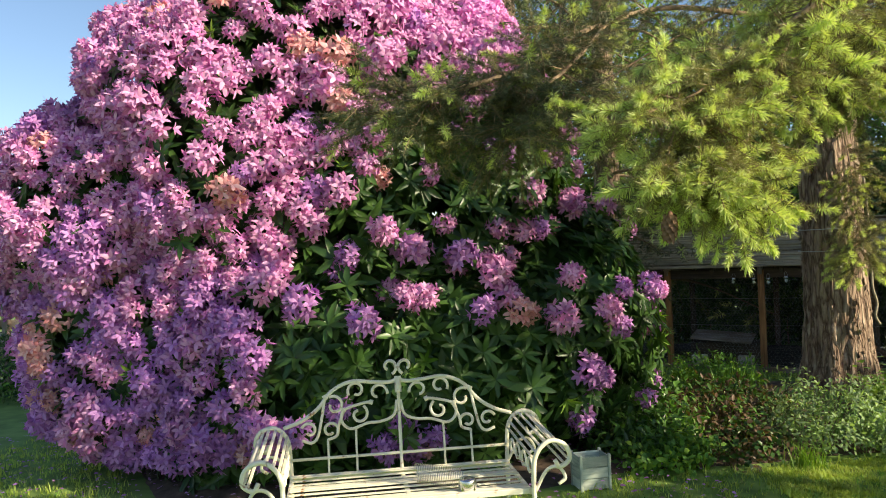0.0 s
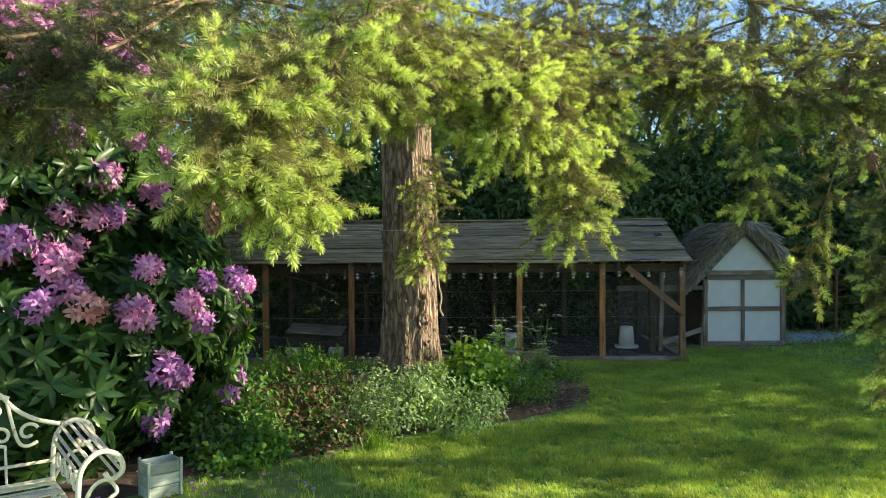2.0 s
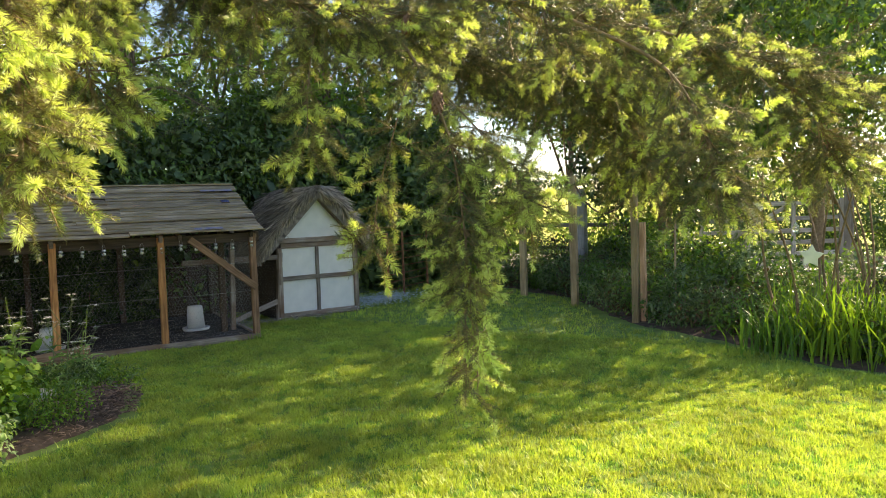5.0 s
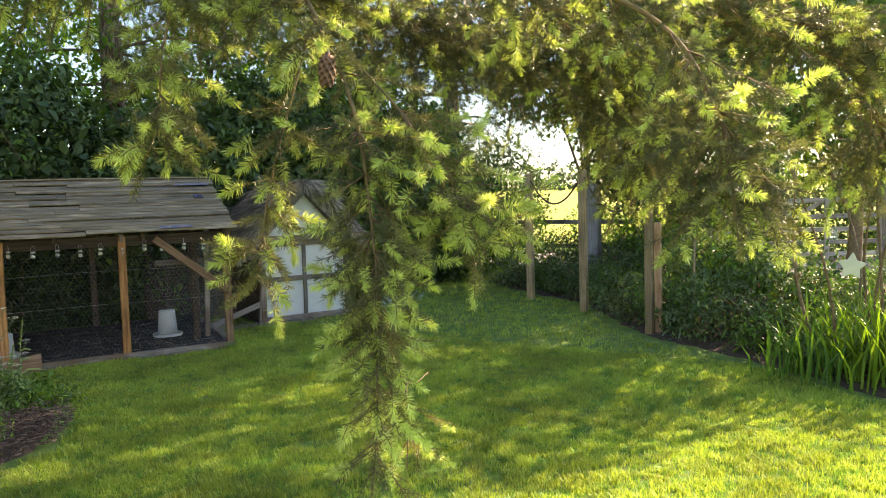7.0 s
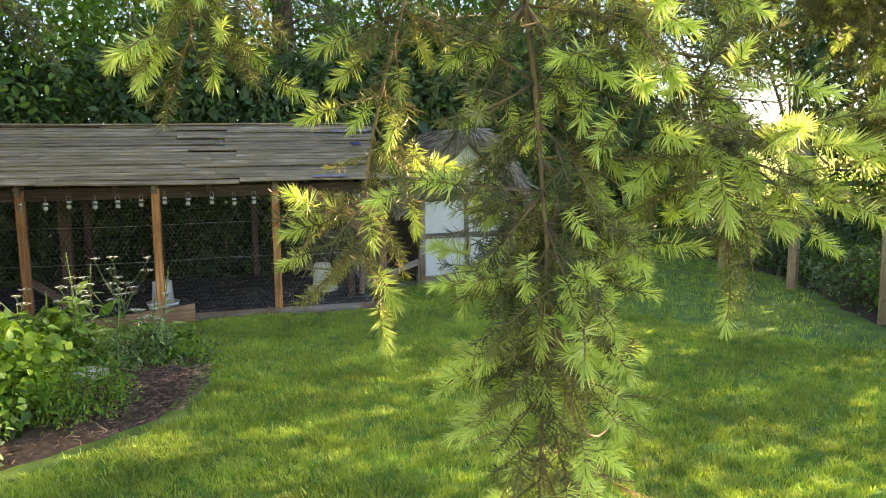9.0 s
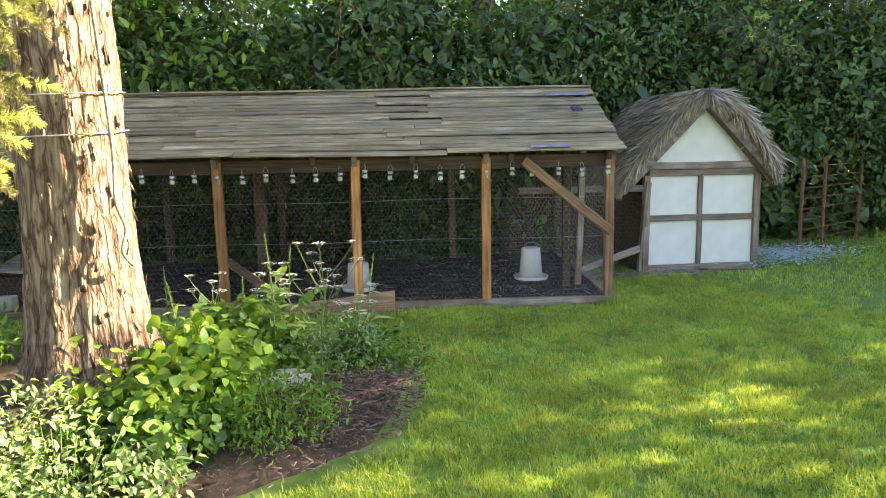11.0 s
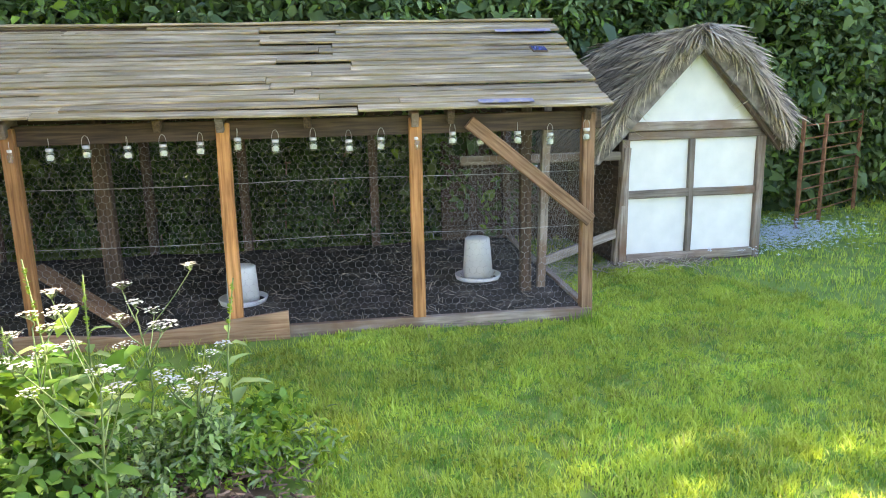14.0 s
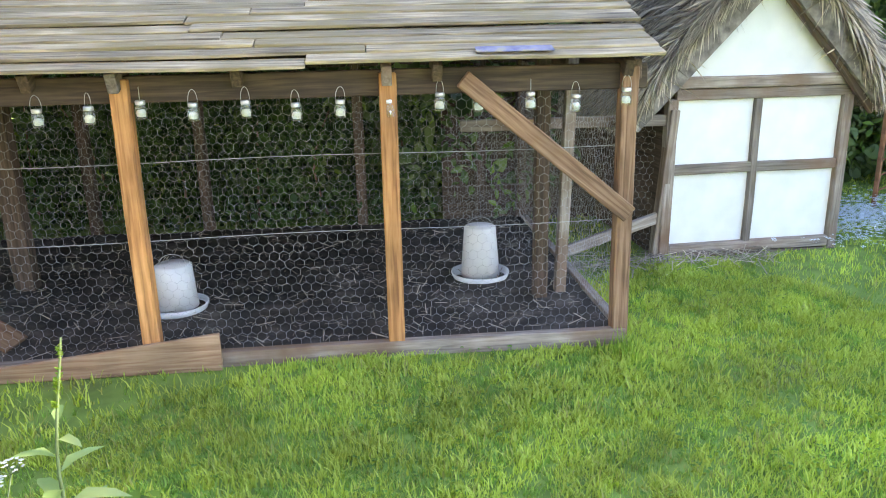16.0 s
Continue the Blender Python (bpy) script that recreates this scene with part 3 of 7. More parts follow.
# roof boards, lapped, running along the run
g = np.random.default_rng(3)
ROWS_UP = 18
shared = {}
for side in (0, 1):
    for k in range(ROWS_UP):
        t0 = k / ROWS_UP
        x = 0.09 - 0.02 * g.random()
        while x > END - 0.1:
            length = g.uniform(1.3, 2.4) if side == 0 else 2.4
            nxt = max(x - length, END - 0.15)
            if nxt - (END - 0.15) < 0.4:
                nxt = END - 0.15
            full, length = x - nxt, round((x - nxt), 1)
            key = (length, int(g.integers(0, 3)))
            if key not in shared:
                bm = beam_bm(max(length - 0.006, 0.2), 0.104, 0.017, 0.003, 0.006, 5)
                shared[key] = bpy.data.meshes.new("board")
                bm.to_mesh(shared[key])
                bm.free()
                shared[key].materials.append(ROOF_WOOD)
            y, z = -0.135 + 1.40 * t0, 1.385 + 0.615 * t0
            sag = -0.03 * math.sin(math.pi * min(1, (x - END) / 7)) * t0
            ob = link("board", shared[key], None, coop)
            tilt = math.degrees(math.atan2(0.615, 1.40)) - 8.0
            twist = g.normal(0, 0.12)
            yy = y + 0.05 if side == 0 else 2.52 - (y + 0.05)
            ob.matrix_basis = Matrix.Translation((nxt, yy, z + 0.028 + sag + g.normal(0, 0.0035))) @ Euler((radians(tilt if side == 0 else -tilt), radians(g.normal(0, 0.16)), radians(twist))).to_matrix().to_4x4() @ Matrix.Diagonal(((full - 0.004) / max(length - 0.006, 0.2), 1, 1, 1))
            x = nxt
tagged(beam("ridge_board", (END - 0.1, 1.27, 2.008), (0.08, 1.27, 2.008), 0.12, 0.018, ROOF_WOOD, coop, "", 0.003, 0.012, 14))


def hex_wire(width, height, cell=0.046, r=0.00065):
    """Hexagonal netting in the x, z plane, from the origin."""
    dz, edges = cell * 0.87, []
    for j in range(int(height / dz) + 1):
        for i in range(int(width / cell) + 1):
            x, z = (i + 0.5 * (j % 2)) * cell, j * dz
            a, b, c = (x, z + dz * 0.33), (x, z - dz * 0.33), (x + cell / 2, z + dz * 0.67)
            edges += [(b, a), (a, c), (a, (x - cell / 2, z + dz * 0.67))]
    E = np.array(edges)
    ok = (E[..., 0].max(1) <= width) & (E[..., 0].min(1) >= 0) & (E[..., 1].max(1) <= height) & (E[..., 1].min(1) >= 0)
    E = E[ok]
    n = len(E)
    wav = lambda p: 0.006 * np.sin(p[:, 0] * 9 + 1.3 * p[:, 1]) * np.cos(p[:, 1] * 6)
    P0, P1 = [np.stack([E[:, k, 0], wav(E[:, k]), E[:, k, 1]], -1) for k in (0, 1)]
    d = unit(P1 - P0)
    s = unit(np.cross(d, [0, 1, 0])) * r
    o = np.array([0, 1, 0]) * r
    V = np.stack([P0 + s, P0 - s * 0.5 + o * 0.87, P0 - s * 0.5 - o * 0.87, P1 + s, P1 - s * 0.5 + o * 0.87, P1 - s * 0.5 - o * 0.87], 1).reshape(-1, 3)
    F0 = np.array([(0, 1, 4), (0, 4, 3), (1, 2, 5), (1, 5, 4), (2, 0, 3), (2, 3, 5)])
    F = (F0[None] + (np.arange(n) * 6)[:, None, None]).reshape(-1, 3)
    return tri_mesh("netting", V, F)


net = hex_wire(2.36, 1.26)
for x in (-2.36, -4.72, -7.06):
    link("wire_netting", net, WIRE, coop, "galvanised hexagonal chicken wire", Matrix.Translation((x, 0.048, 0.03)))
for x in (-2.36, -4.72, -7.06):
    link("wire_netting", net, WIRE, coop, "", Matrix.Translation((x, 2.39, 0.03)))
link("wire_netting", net, WIRE, coop, "", Matrix.Translation((-0.035, 0.03, 0.03)) @ Matrix.Rotation(radians(90), 4, "Z"))
for z, y in ((0.62, 0.043), (0.98, 0.044)):
    pts = [(x, y, z + 0.006 * math.sin(x * 3) + 0.01 * x / 7) for x in np.linspace(-7.0, 0, 30)]
    tube_part("strain_wire", pts, 0.0016, WIRE, coop, sides=4)

V, F = [], []
xs, ys = np.linspace(END, -0.03, 60), np.linspace(0.0, 2.42, 24)
A, B = np.meshgrid(xs, ys, indexing="ij")
C = 0.022 + 0.02 * np.array([[noise.noise((a * 2, b * 2, 8)) + 0.5 * noise.noise((a * 6, b * 6, 8)) for b in ys] for a in xs])
ids = np.arange(A.size).reshape(A.shape)
q = np.stack([ids[:-1, :-1], ids[1:, :-1], ids[1:, 1:], ids[:-1, 1:]], -1).reshape(-1, 4)
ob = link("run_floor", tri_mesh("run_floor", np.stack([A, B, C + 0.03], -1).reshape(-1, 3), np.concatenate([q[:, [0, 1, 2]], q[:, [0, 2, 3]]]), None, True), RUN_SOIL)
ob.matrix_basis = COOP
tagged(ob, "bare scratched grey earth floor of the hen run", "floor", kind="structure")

# straw and droppings scratched over the run's floor
g = np.random.default_rng(6)
n = 2600
u, v = g.uniform(END + 0.1, -0.08, n), g.uniform(0.05, 2.35, n)
P = np.stack([u, v, g.uniform(0.058, 0.085, n)], -1)
a = g.uniform(0, 2 * math.pi, n)
T = (np.array([(-0.5, -0.03, 0), (0.5, -0.03, 0), (0.5, 0.03, 0), (-0.5, 0.03, 0)]), np.array([(0, 1, 2), (0, 2, 3)]), np.zeros(2, int))
V, F, M = stamp(T, basis(np.stack([np.cos(a), np.sin(a), g.normal(0, 0.15, n)], -1), np.array([0, 0, 1.0]) + g.normal(0, 0.2, (n, 3))), P, g.uniform(0.02, 0.11, n))
ob = link("run_litter", tri_mesh("run_litter", V, F, M), [STRAW])
ob.matrix_basis = COOP
tagged(ob, "broken straw and litter scratched over the run floor", "straw", kind="stuff")

# straw caught on the roof
g = np.random.default_rng(5)
n = 1500
u, t = -np.abs(g.uniform(0, 4.6, n)), g.random(n)
u += 0.25 * np.round(g.normal(0, 1, n))
u = np.clip(u, END, 0)
P = np.stack([u, -0.12 + 1.38 * t, 1.432 + 0.612 * t], -1)
T = (np.array([(0, -0.0012, 0), (0, 0.0012, 0), (1, 0, 0.02)]), np.array([(0, 1, 2)]), np.zeros(1, int))
a = g.uniform(0, 2 * math.pi, n)
D = np.stack([np.cos(a), np.sin(a) * 0.9, np.sin(a) * 0.4 + 0.05], -1)
V, F, M = stamp(T, basis(D, np.tile([0, -0.4, 0.9], (n, 1))), P, g.uniform(0.04, 0.12, n))
ob = link("loose_straw", tri_mesh("loose_straw", V, F, M), STRAW)
ob.matrix_basis = COOP
tagged(ob, "wisps of dry straw caught on the roof boards", "straw", kind="stuff")

# plank lying along the front
bm = bmesh.new()
prof = [(0, 0), (1.62, 0), (1.62, 0.185), (0.95, 0.11), (0.62, 0.075), (0.25, 0.115), (0, 0.12)]
f = [bm.verts.new((x, 0, z)) for x, z in prof]
b = [bm.verts.new((x, 0.024, z)) for x, z in prof]
bm.faces.new(f)
bm.faces.new(b[::-1])
for k in range(len(prof)):
    bm.faces.new((f[k], b[k], b[(k + 1) % 7], f[(k + 1) % 7]))
bmesh.ops.recalc_face_normals(bm, faces=bm.faces)
bmesh.ops.bevel(bm, geom=bm.edges[:], offset=0.003, segments=1, affect="EDGES")
tagged(part("broken_plank", bm, PLANK_WOOD, m=COOP @ Matrix.Translation((-3.58, -0.085, 0.004))), "split reddish brown plank leaning along the hen run", "plank")
tagged(beam("ramp_board", COOP @ Vector((-3.55, 0.30, 0.46)), COOP @ Vector((-3.0, 0.22, 0.07)), 0.18, 0.022, BRACE_WOOD), "weathered board sloping down inside the hen run", "board")

# solar panel and worn blue paint on the roof
sol = thing("solar_panel", "small dark blue solar panel on the roof boards", "solar panel", COOP @ Matrix.Translation((-0.26, 0.55, 1.76)) @ Euler((radians(24), 0, radians(8))).to_matrix().to_4x4())
part("frame", beam_bm(0.11, 0.085, 0.014, 0.003), DARK_WOOD, sol)
part("cell", beam_bm(0.098, 0.073, 0.004, 0.001), SOLAR, sol, "", Matrix.Translation((0.006, 0, 0.0085)))
for x, y, w in ((-0.75, -0.118, 0.34), (-0.42, 0.98, 0.42)):
    t = (y + 0.135) / 1.4
    tagged(part("painted_board", beam_bm(w, 0.06, 0.005, 0.001), BLUE_PAINT, m=COOP @ Matrix.Translation((x, y + 0.02, 1.427 + 0.615 * t)) @ Euler((radians(19), 0, 0)).to_matrix().to_4x4()), "thin board end with worn blue paint", "board")

# jar lanterns under the eaves
def jar_lantern():
    root = thing("jar_lantern", "small glass jar lantern hung on a wire", "lantern", group="jar lanterns along the eaves")
    part("jar", lathe([(0.001, -0.072), (0.021, -0.072), (0.025, -0.066), (0.025, -0.028), (0.019, -0.016), (0.018, -0.004)], 14), GLASS, root)
    part("light_string", lathe([(0.001, -0.064), (0.015, -0.062), (0.017, -0.045), (0.012, -0.034), (0.001, -0.032)], 10), STAR, root, "pale coil of fairy light string")
    part("lid", lathe([(0.0205, -0.012), (0.0215, -0.010), (0.0215, 0.003), (0.019, 0.006), (0.001, 0.006)], 14), ZINC, root, "zinc screw lid")
    a = np.linspace(0, math.pi, 12)
    tube_part("handle", np.stack([0.022 * np.cos(a), 0 * a, 0.062 * np.sin(a) ** 0.8], -1), 0.0014, WIRE, root, sides=4)
    return root


jar = jar_lantern()
jar.matrix_basis = COOP @ pose(-0.055, -0.045, 1.245)
g = np.random.default_rng(9)
for k in range(1, 24):
    copy_thing(jar, COOP @ pose(-0.055 - 0.213 * k + g.normal(0, 0.02), -0.03 + 0.01 * g.random(), 1.235 + g.normal(0, 0.008), 0, g.normal(0, 3), g.uniform(0, 180)))

# feeders
def feeder(name, label, p, r, h, top):
    root = thing(name, label, "feeder", COOP @ Matrix.Translation(p))
    part("drum", lathe([(0.001, 0.03), (r, 0.03), (r * top, h), (r * top * 0.9, h + 0.008), (0.001, h + 0.012)], 24), PLASTIC_WHITE, root)
    part("tray", lathe([(0.001, 0), (r * 1.35, 0), (r * 1.5, 0.05), (r * 1.45, 0.052), (r * 1.28, 0.014), (0.001, 0.014)], 24), PLASTIC_WHITE, root, "shallow round tray")
    a = np.linspace(0, math.pi, 10)
    tube_part("handle", np.stack([r * 0.6 * np.cos(a), 0 * a, h + 0.012 + 0.05 * np.sin(a)], -1), 0.002, WIRE, root, sides=5)


feeder("feeder", "pale galvanised poultry feeder with a round tray", (-2.33, 0.66, 0.04), 0.115, 0.27, 0.88)
feeder("drinker", "pale grey poultry drinker with a domed top", (-0.58, 0.95, 0.04), 0.12, 0.33, 0.8)

# trough, stones and netting heap under the far bays
root = thing("nest_box", "low pale box with boards and netting inside the run", "box", COOP @ pose(-5.62, 0.35, 0.03))
part("box_body", beam_bm(0.95, 0.45, 0.30, 0.01), DARK_WOOD, root, "", Matrix.Translation((0, 0.2, 0.16)))
part("lid", beam_bm(0.8, 0.5, 0.02, 0.004), GREY_WOOD, root, "loose grey board", Matrix.Translation((0.02, 0.12, 0.41)) @ Euler((radians(8), radians(4), 0)).to_matrix().to_4x4())
link("netting_roll", hex_wire(0.55, 0.4), WIRE, root, "loose roll of netting", Matrix.Translation((0.35, -0.1, 0.17)) @ Euler((radians(-15), 0, 0)).to_matrix().to_4x4())
for x in (0.06, 0.66):
    bm = beam_bm(0.2, 0.12, 0.13, 0.012, 0.01, 3)
    tagged(part("concrete_block", bm, STONE, m=COOP @ pose(-5.62 + x, 0.12, 0.13)), "pale concrete block at the front of the nest box", "block")

# ---- hut ----
HUT = pose(9.38, 8.2, -0.02, 0, 0, -27.5) @ Matrix.Diagonal((0.97, 1, 1.02, 1))
hut = thing("hen_house", "small half-timbered white hen house with a thatched roof", "hen house", HUT)
W, D, PLATE, APEX = 1.33, 1.7, 1.05, 1.72
for x0, x1, z0, z1 in ((0.06, 0.62, 0.12, 0.575), (0.68, 1.27, 0.12, 0.575), (0.06, 0.62, 0.64, 1.05), (0.68, 1.27, 0.64, 1.05)):
    bm = beam_bm(x1 - x0 + 0.02, 0.03, z1 - z0 + 0.02, 0.002, 0.002, 6)
    part("panel", bm, PLASTER, hut, "white rendered infill panel", Matrix.Translation((x0 - 0.01, 0.045, (z0 + z1) / 2)))
bm = bmesh.new()
pts = [(-0.02, 1.17), (1.35, 1.17), (W / 2 + 0.02, APEX + 0.12)]
f = [bm.verts.new((x, 0.03, z)) for x, z in pts]
b = [bm.verts.new((x, 0.06, z)) for x, z in pts]
bm.faces.new(f), bm.faces.new(b[::-1])
for k in range(3):
    bm.faces.new((f[k], b[k], b[(k + 1) % 3], f[(k + 1) % 3]))
bmesh.ops.recalc_face_normals(bm, faces=bm.faces)
part("gable_panel", bm, PLASTER, hut, "white rendered gable")
for n_, a, b_, w, h in (("corner_post", (0.035, 0.02, 0.0), (0.035, 0.02, 1.06), 0.07, 0.075), ("corner_post", (1.30, 0.02, 0.0), (1.30, 0.02, 1.06), 0.07, 0.075),
                        ("mid_post", (0.648, 0.022, 0.10), (0.648, 0.022, 1.05), 0.05, 0.06), ("mid_rail", (0.07, 0.018, 0.607), (1.265, 0.018, 0.607), 0.05, 0.065),
                        ("top_rail", (0.06, 0.022, 1.085), (1.33, 0.022, 1.085), 0.05, 0.07), ("plate", (-0.02, 0.012, 1.158), (1.37, 0.012, 1.158), 0.07, 0.07),
                        ("sill", (0.07, 0.015, 0.075), (1.27, 0.015, 0.075), 0.06, 0.07), ("sill", (0.02, 0.0, 0.005), (1.34, 0.0, 0.005), 0.07, 0.06)):
    beam(n_, a, b_, w, h, GREY_WOOD, hut, "", 0.006, 0.006, 6)
for sgn, x0 in ((1, -0.21), (-1, 1.46)):
    beam("bargeboard", (x0, -0.05, 0.955), (W / 2, -0.05, APEX + 0.075), 0.04, 0.075, DARK_WOOD, hut, "dark bargeboard under the thatch", 0.005, 0.008, 6)
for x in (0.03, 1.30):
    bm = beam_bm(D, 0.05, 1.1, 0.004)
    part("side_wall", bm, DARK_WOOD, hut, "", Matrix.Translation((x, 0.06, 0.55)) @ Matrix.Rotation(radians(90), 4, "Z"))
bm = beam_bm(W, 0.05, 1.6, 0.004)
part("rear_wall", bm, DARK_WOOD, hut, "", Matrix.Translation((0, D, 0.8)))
# thatch: two thick slopes with a rounded ridge
g = np.random.default_rng(21)
sect = [(-0.30, 0.90), (-0.26, 1.02), (0.05, 1.40), (0.40, 1.74), (0.60, 1.86), (0.72, 1.87), (0.92, 1.76), (1.20, 1.44), (1.40, 1.15), (1.45, 1.0)]
under = [(-0.24, 0.88), (0.66, 1.76), (1.47, 0.96)]
top_line = smooth_path([(x, 0, z) for x, z in sect], 28)
bm = bmesh.new()
rings = []
for y in np.linspace(-0.11, D + 0.1, 14):
    ring = []
    for p in top_line:
        k = noise.noise((p[0] * 5, y * 5, 2)) * 0.03 + noise.noise((p[0] * 14, y * 14, 2)) * 0.012
        ring.append(bm.verts.new((p[0], y + (0.015 * noise.noise((p[0] * 20, 0, 0)) if y < 0 else 0), p[2] + k)))
    for x, z in under[::-1]:
        ring.append(bm.verts.new((x, y, z)))
    rings.append(ring)
for a, b in zip(rings, rings[1:]):
    for k in range(len(a)):
        bm.faces.new((a[k], a[(k + 1) % len(a)], b[(k + 1) % len(a)], b[k]))
for ring in (rings[0], rings[-1][::-1]):
    lower = ring[-3:]
    for k in range(27):
        bm.faces.new((ring[k + 1], ring[k], lower[2] if k < 7 else lower[1] if k < 20 else lower[0]))
    bm.faces.new((ring[7], lower[2], lower[1]))
    bm.faces.new((ring[20], lower[1], lower[0]))
bmesh.ops.recalc_face_normals(bm, faces=bm.faces)
thatch = part("thatch", bm, THATCH, hut, "grey weathered straw thatch")
n = 42000
t = g.uniform(0, 27, n)
i = t.astype(int).clip(0, 26)
Q = top_line[i] + (top_line[i + 1] - top_line[i]) * (t - i)[:, None]
y = g.uniform(-0.13, D * 0.9, n)
y[:9000] = g.normal(-0.1, 0.03, 9000)
side = np.where(Q[:, 0] < W / 2 - 0.02, -1.0, 1.0)
P = np.stack([Q[:, 0], y, Q[:, 2] + g.uniform(0.012, 0.075, n)], -1)
slack = np.where((t > 23) | (t < 4), 0.42, 1.0)
low = np.clip((t - 17) / 8, 0, 1) + np.clip((7 - t) / 8, 0, 1)
stray = np.where(g.random(n) < 0.15, 0.45, 0.0)
Dn = np.stack([side * (0.60 - 0.42 * low) + g.normal(0, 0.14, n) + stray * g.normal(0, 1, n), g.normal(-0.05, 0.36, n) + stray * g.normal(0, 1, n), -0.72 + g.normal(0.1, 0.14, n) + 0.5 * stray], -1)
T = (np.array([(0, -0.0045, 0), (0, 0.0045, 0), (0.6, 0.004, 0.02), (1, 0, -0.03)]), np.array([(0, 1, 2), (0, 2, 3)]), np.zeros(2, int))
V, F, M = stamp(T, basis(Dn, np.stack([side * 0.5, 0 * t, 0.8 + 0 * t], -1)), P, slack * g.uniform(0.10, 0.34, n))
ob = link("straw", tri_mesh("straw", V, F, M), STRAW, thatch, "loose straw ends")
tagged(ob, kind="stuff")

# mesh link between run and hut
linkrun = thing("mesh_link", "short netted timber passage between run and hen house", "pen", HUT)
beam("rail", (-1.36, 0.16, 0.93), (0.02, 0.03, 0.93), 0.05, 0.07, GREY_WOOD, linkrun, "", 0.005, 0.004, 6)
beam("rail", (-0.72, 0.15, 0.04), (0.0, 0.03, 0.30), 0.05, 0.07, GREY_WOOD, linkrun, "", 0.005, 0.004, 6)
beam("post", (-0.01, 0.05, 0.0), (0.045, 0.0, 1.0), 0.06, 0.08, GREY_WOOD, linkrun, "", 0.005, 0.004, 6)
net2 = hex_wire(1.3, 0.9)
link("wire_netting", net2, WIRE, linkrun, "", Matrix.Translation((-1.32, 0.19, 0.04)) @ Matrix.Rotation(radians(-5), 4, "Z"))
link("wire_netting", net2, WIRE, linkrun, "", Matrix.Translation((-1.32, 0.95, 0.04)))
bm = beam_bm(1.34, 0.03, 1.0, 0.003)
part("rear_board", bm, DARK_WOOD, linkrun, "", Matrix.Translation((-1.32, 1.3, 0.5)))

# ---- fir shoots ----
def needle_rows(g, n, x0, x1, length, a0, a1, width, flat, slot):
    """Needles round a twig along x; their angle to it goes from a0 to a1."""
    t = np.sort(g.random(n))
    phi = g.uniform(0, 2 * math.pi, n)
    ang = np.radians(a0 + (a1 - a0) * t + g.normal(0, 8, n))
    radial = np.stack([np.zeros(n), np.cos(phi), np.sin(phi) * flat], -1)
    radial = unit(radial)
    d = np.cos(ang)[:, None] * np.array([1.0, 0, 0]) + np.sin(ang)[:, None] * radial
    L = length * g.uniform(0.75, 1.15, n)
    p = np.stack([x0 + (x1 - x0) * t, 0 * t, 0 * t], -1)
    side = unit(np.cross(d, g.normal(size=(n, 3)))) * width / 2
    V = np.stack([p - side * 0.6, p + side * 0.6, p + d * (L * 0.6)[:, None] + side, p + d * L[:, None]], 1).reshape(-1, 3)
    F = (np.array([(0, 1, 2), (0, 2, 3)])[None] + (np.arange(n) * 4)[:, None, None]).reshape(-1, 3)
    return V, F, np.full(len(F), slot)


def twig(length, r=0.0016, slot=3):
    return tube([(0, 0, 0), (length * 0.5, 0, 0.002), (length, 0, 0)], [r, r * 0.8, r * 0.4], 3, slot)


gs = np.random.default_rng(31)
# slots: 0 old, 1 middle, 2 new, 3 twig, 4 dry
SHOOT_OLD = [join([twig(0.11), needle_rows(gs, 80, 0.0, 0.112, 0.025, 76, 44, 0.0022, 0.75, 0)]) for _ in range(3)]
SHOOT_MID = [join([twig(0.11), needle_rows(gs, 84, 0.0, 0.112, 0.025, 76, 44, 0.0022, 0.85, 1)]) for _ in range(3)]
SHOOT_NEW = [join([twig(0.045), needle_rows(gs, 120, 0.0, 0.052, 0.025, 88, 18, 0.0026, 1.0, 2)]) for _ in range(3)]
SHOOT_DRY = [join([twig(0.13), needle_rows(gs, 26, 0.0, 0.13, 0.022, 75, 45, 0.0018, 0.7, 4)]) for _ in range(2)]
# coarser shoots for trees far off
FAR_OLD = [join([needle_rows(gs, 22, 0.0, 0.112, 0.026, 74, 40, 0.0036, 0.75, 0)]) for _ in range(3)]
FAR_MID = [join([needle_rows(gs, 24, 0.0, 0.112, 0.026, 74, 40, 0.0036, 0.85, 1)]) for _ in range(3)]
FAR_NEW = [join([needle_rows(gs, 30, 0.0, 0.055, 0.024, 88, 18, 0.0045, 1.0, 2)]) for _ in range(3)]
FIR_MATS = [NEEDLE_OLD, NEEDLE_MID, NEEDLE_NEW, TWIG, NEEDLE_DRY]


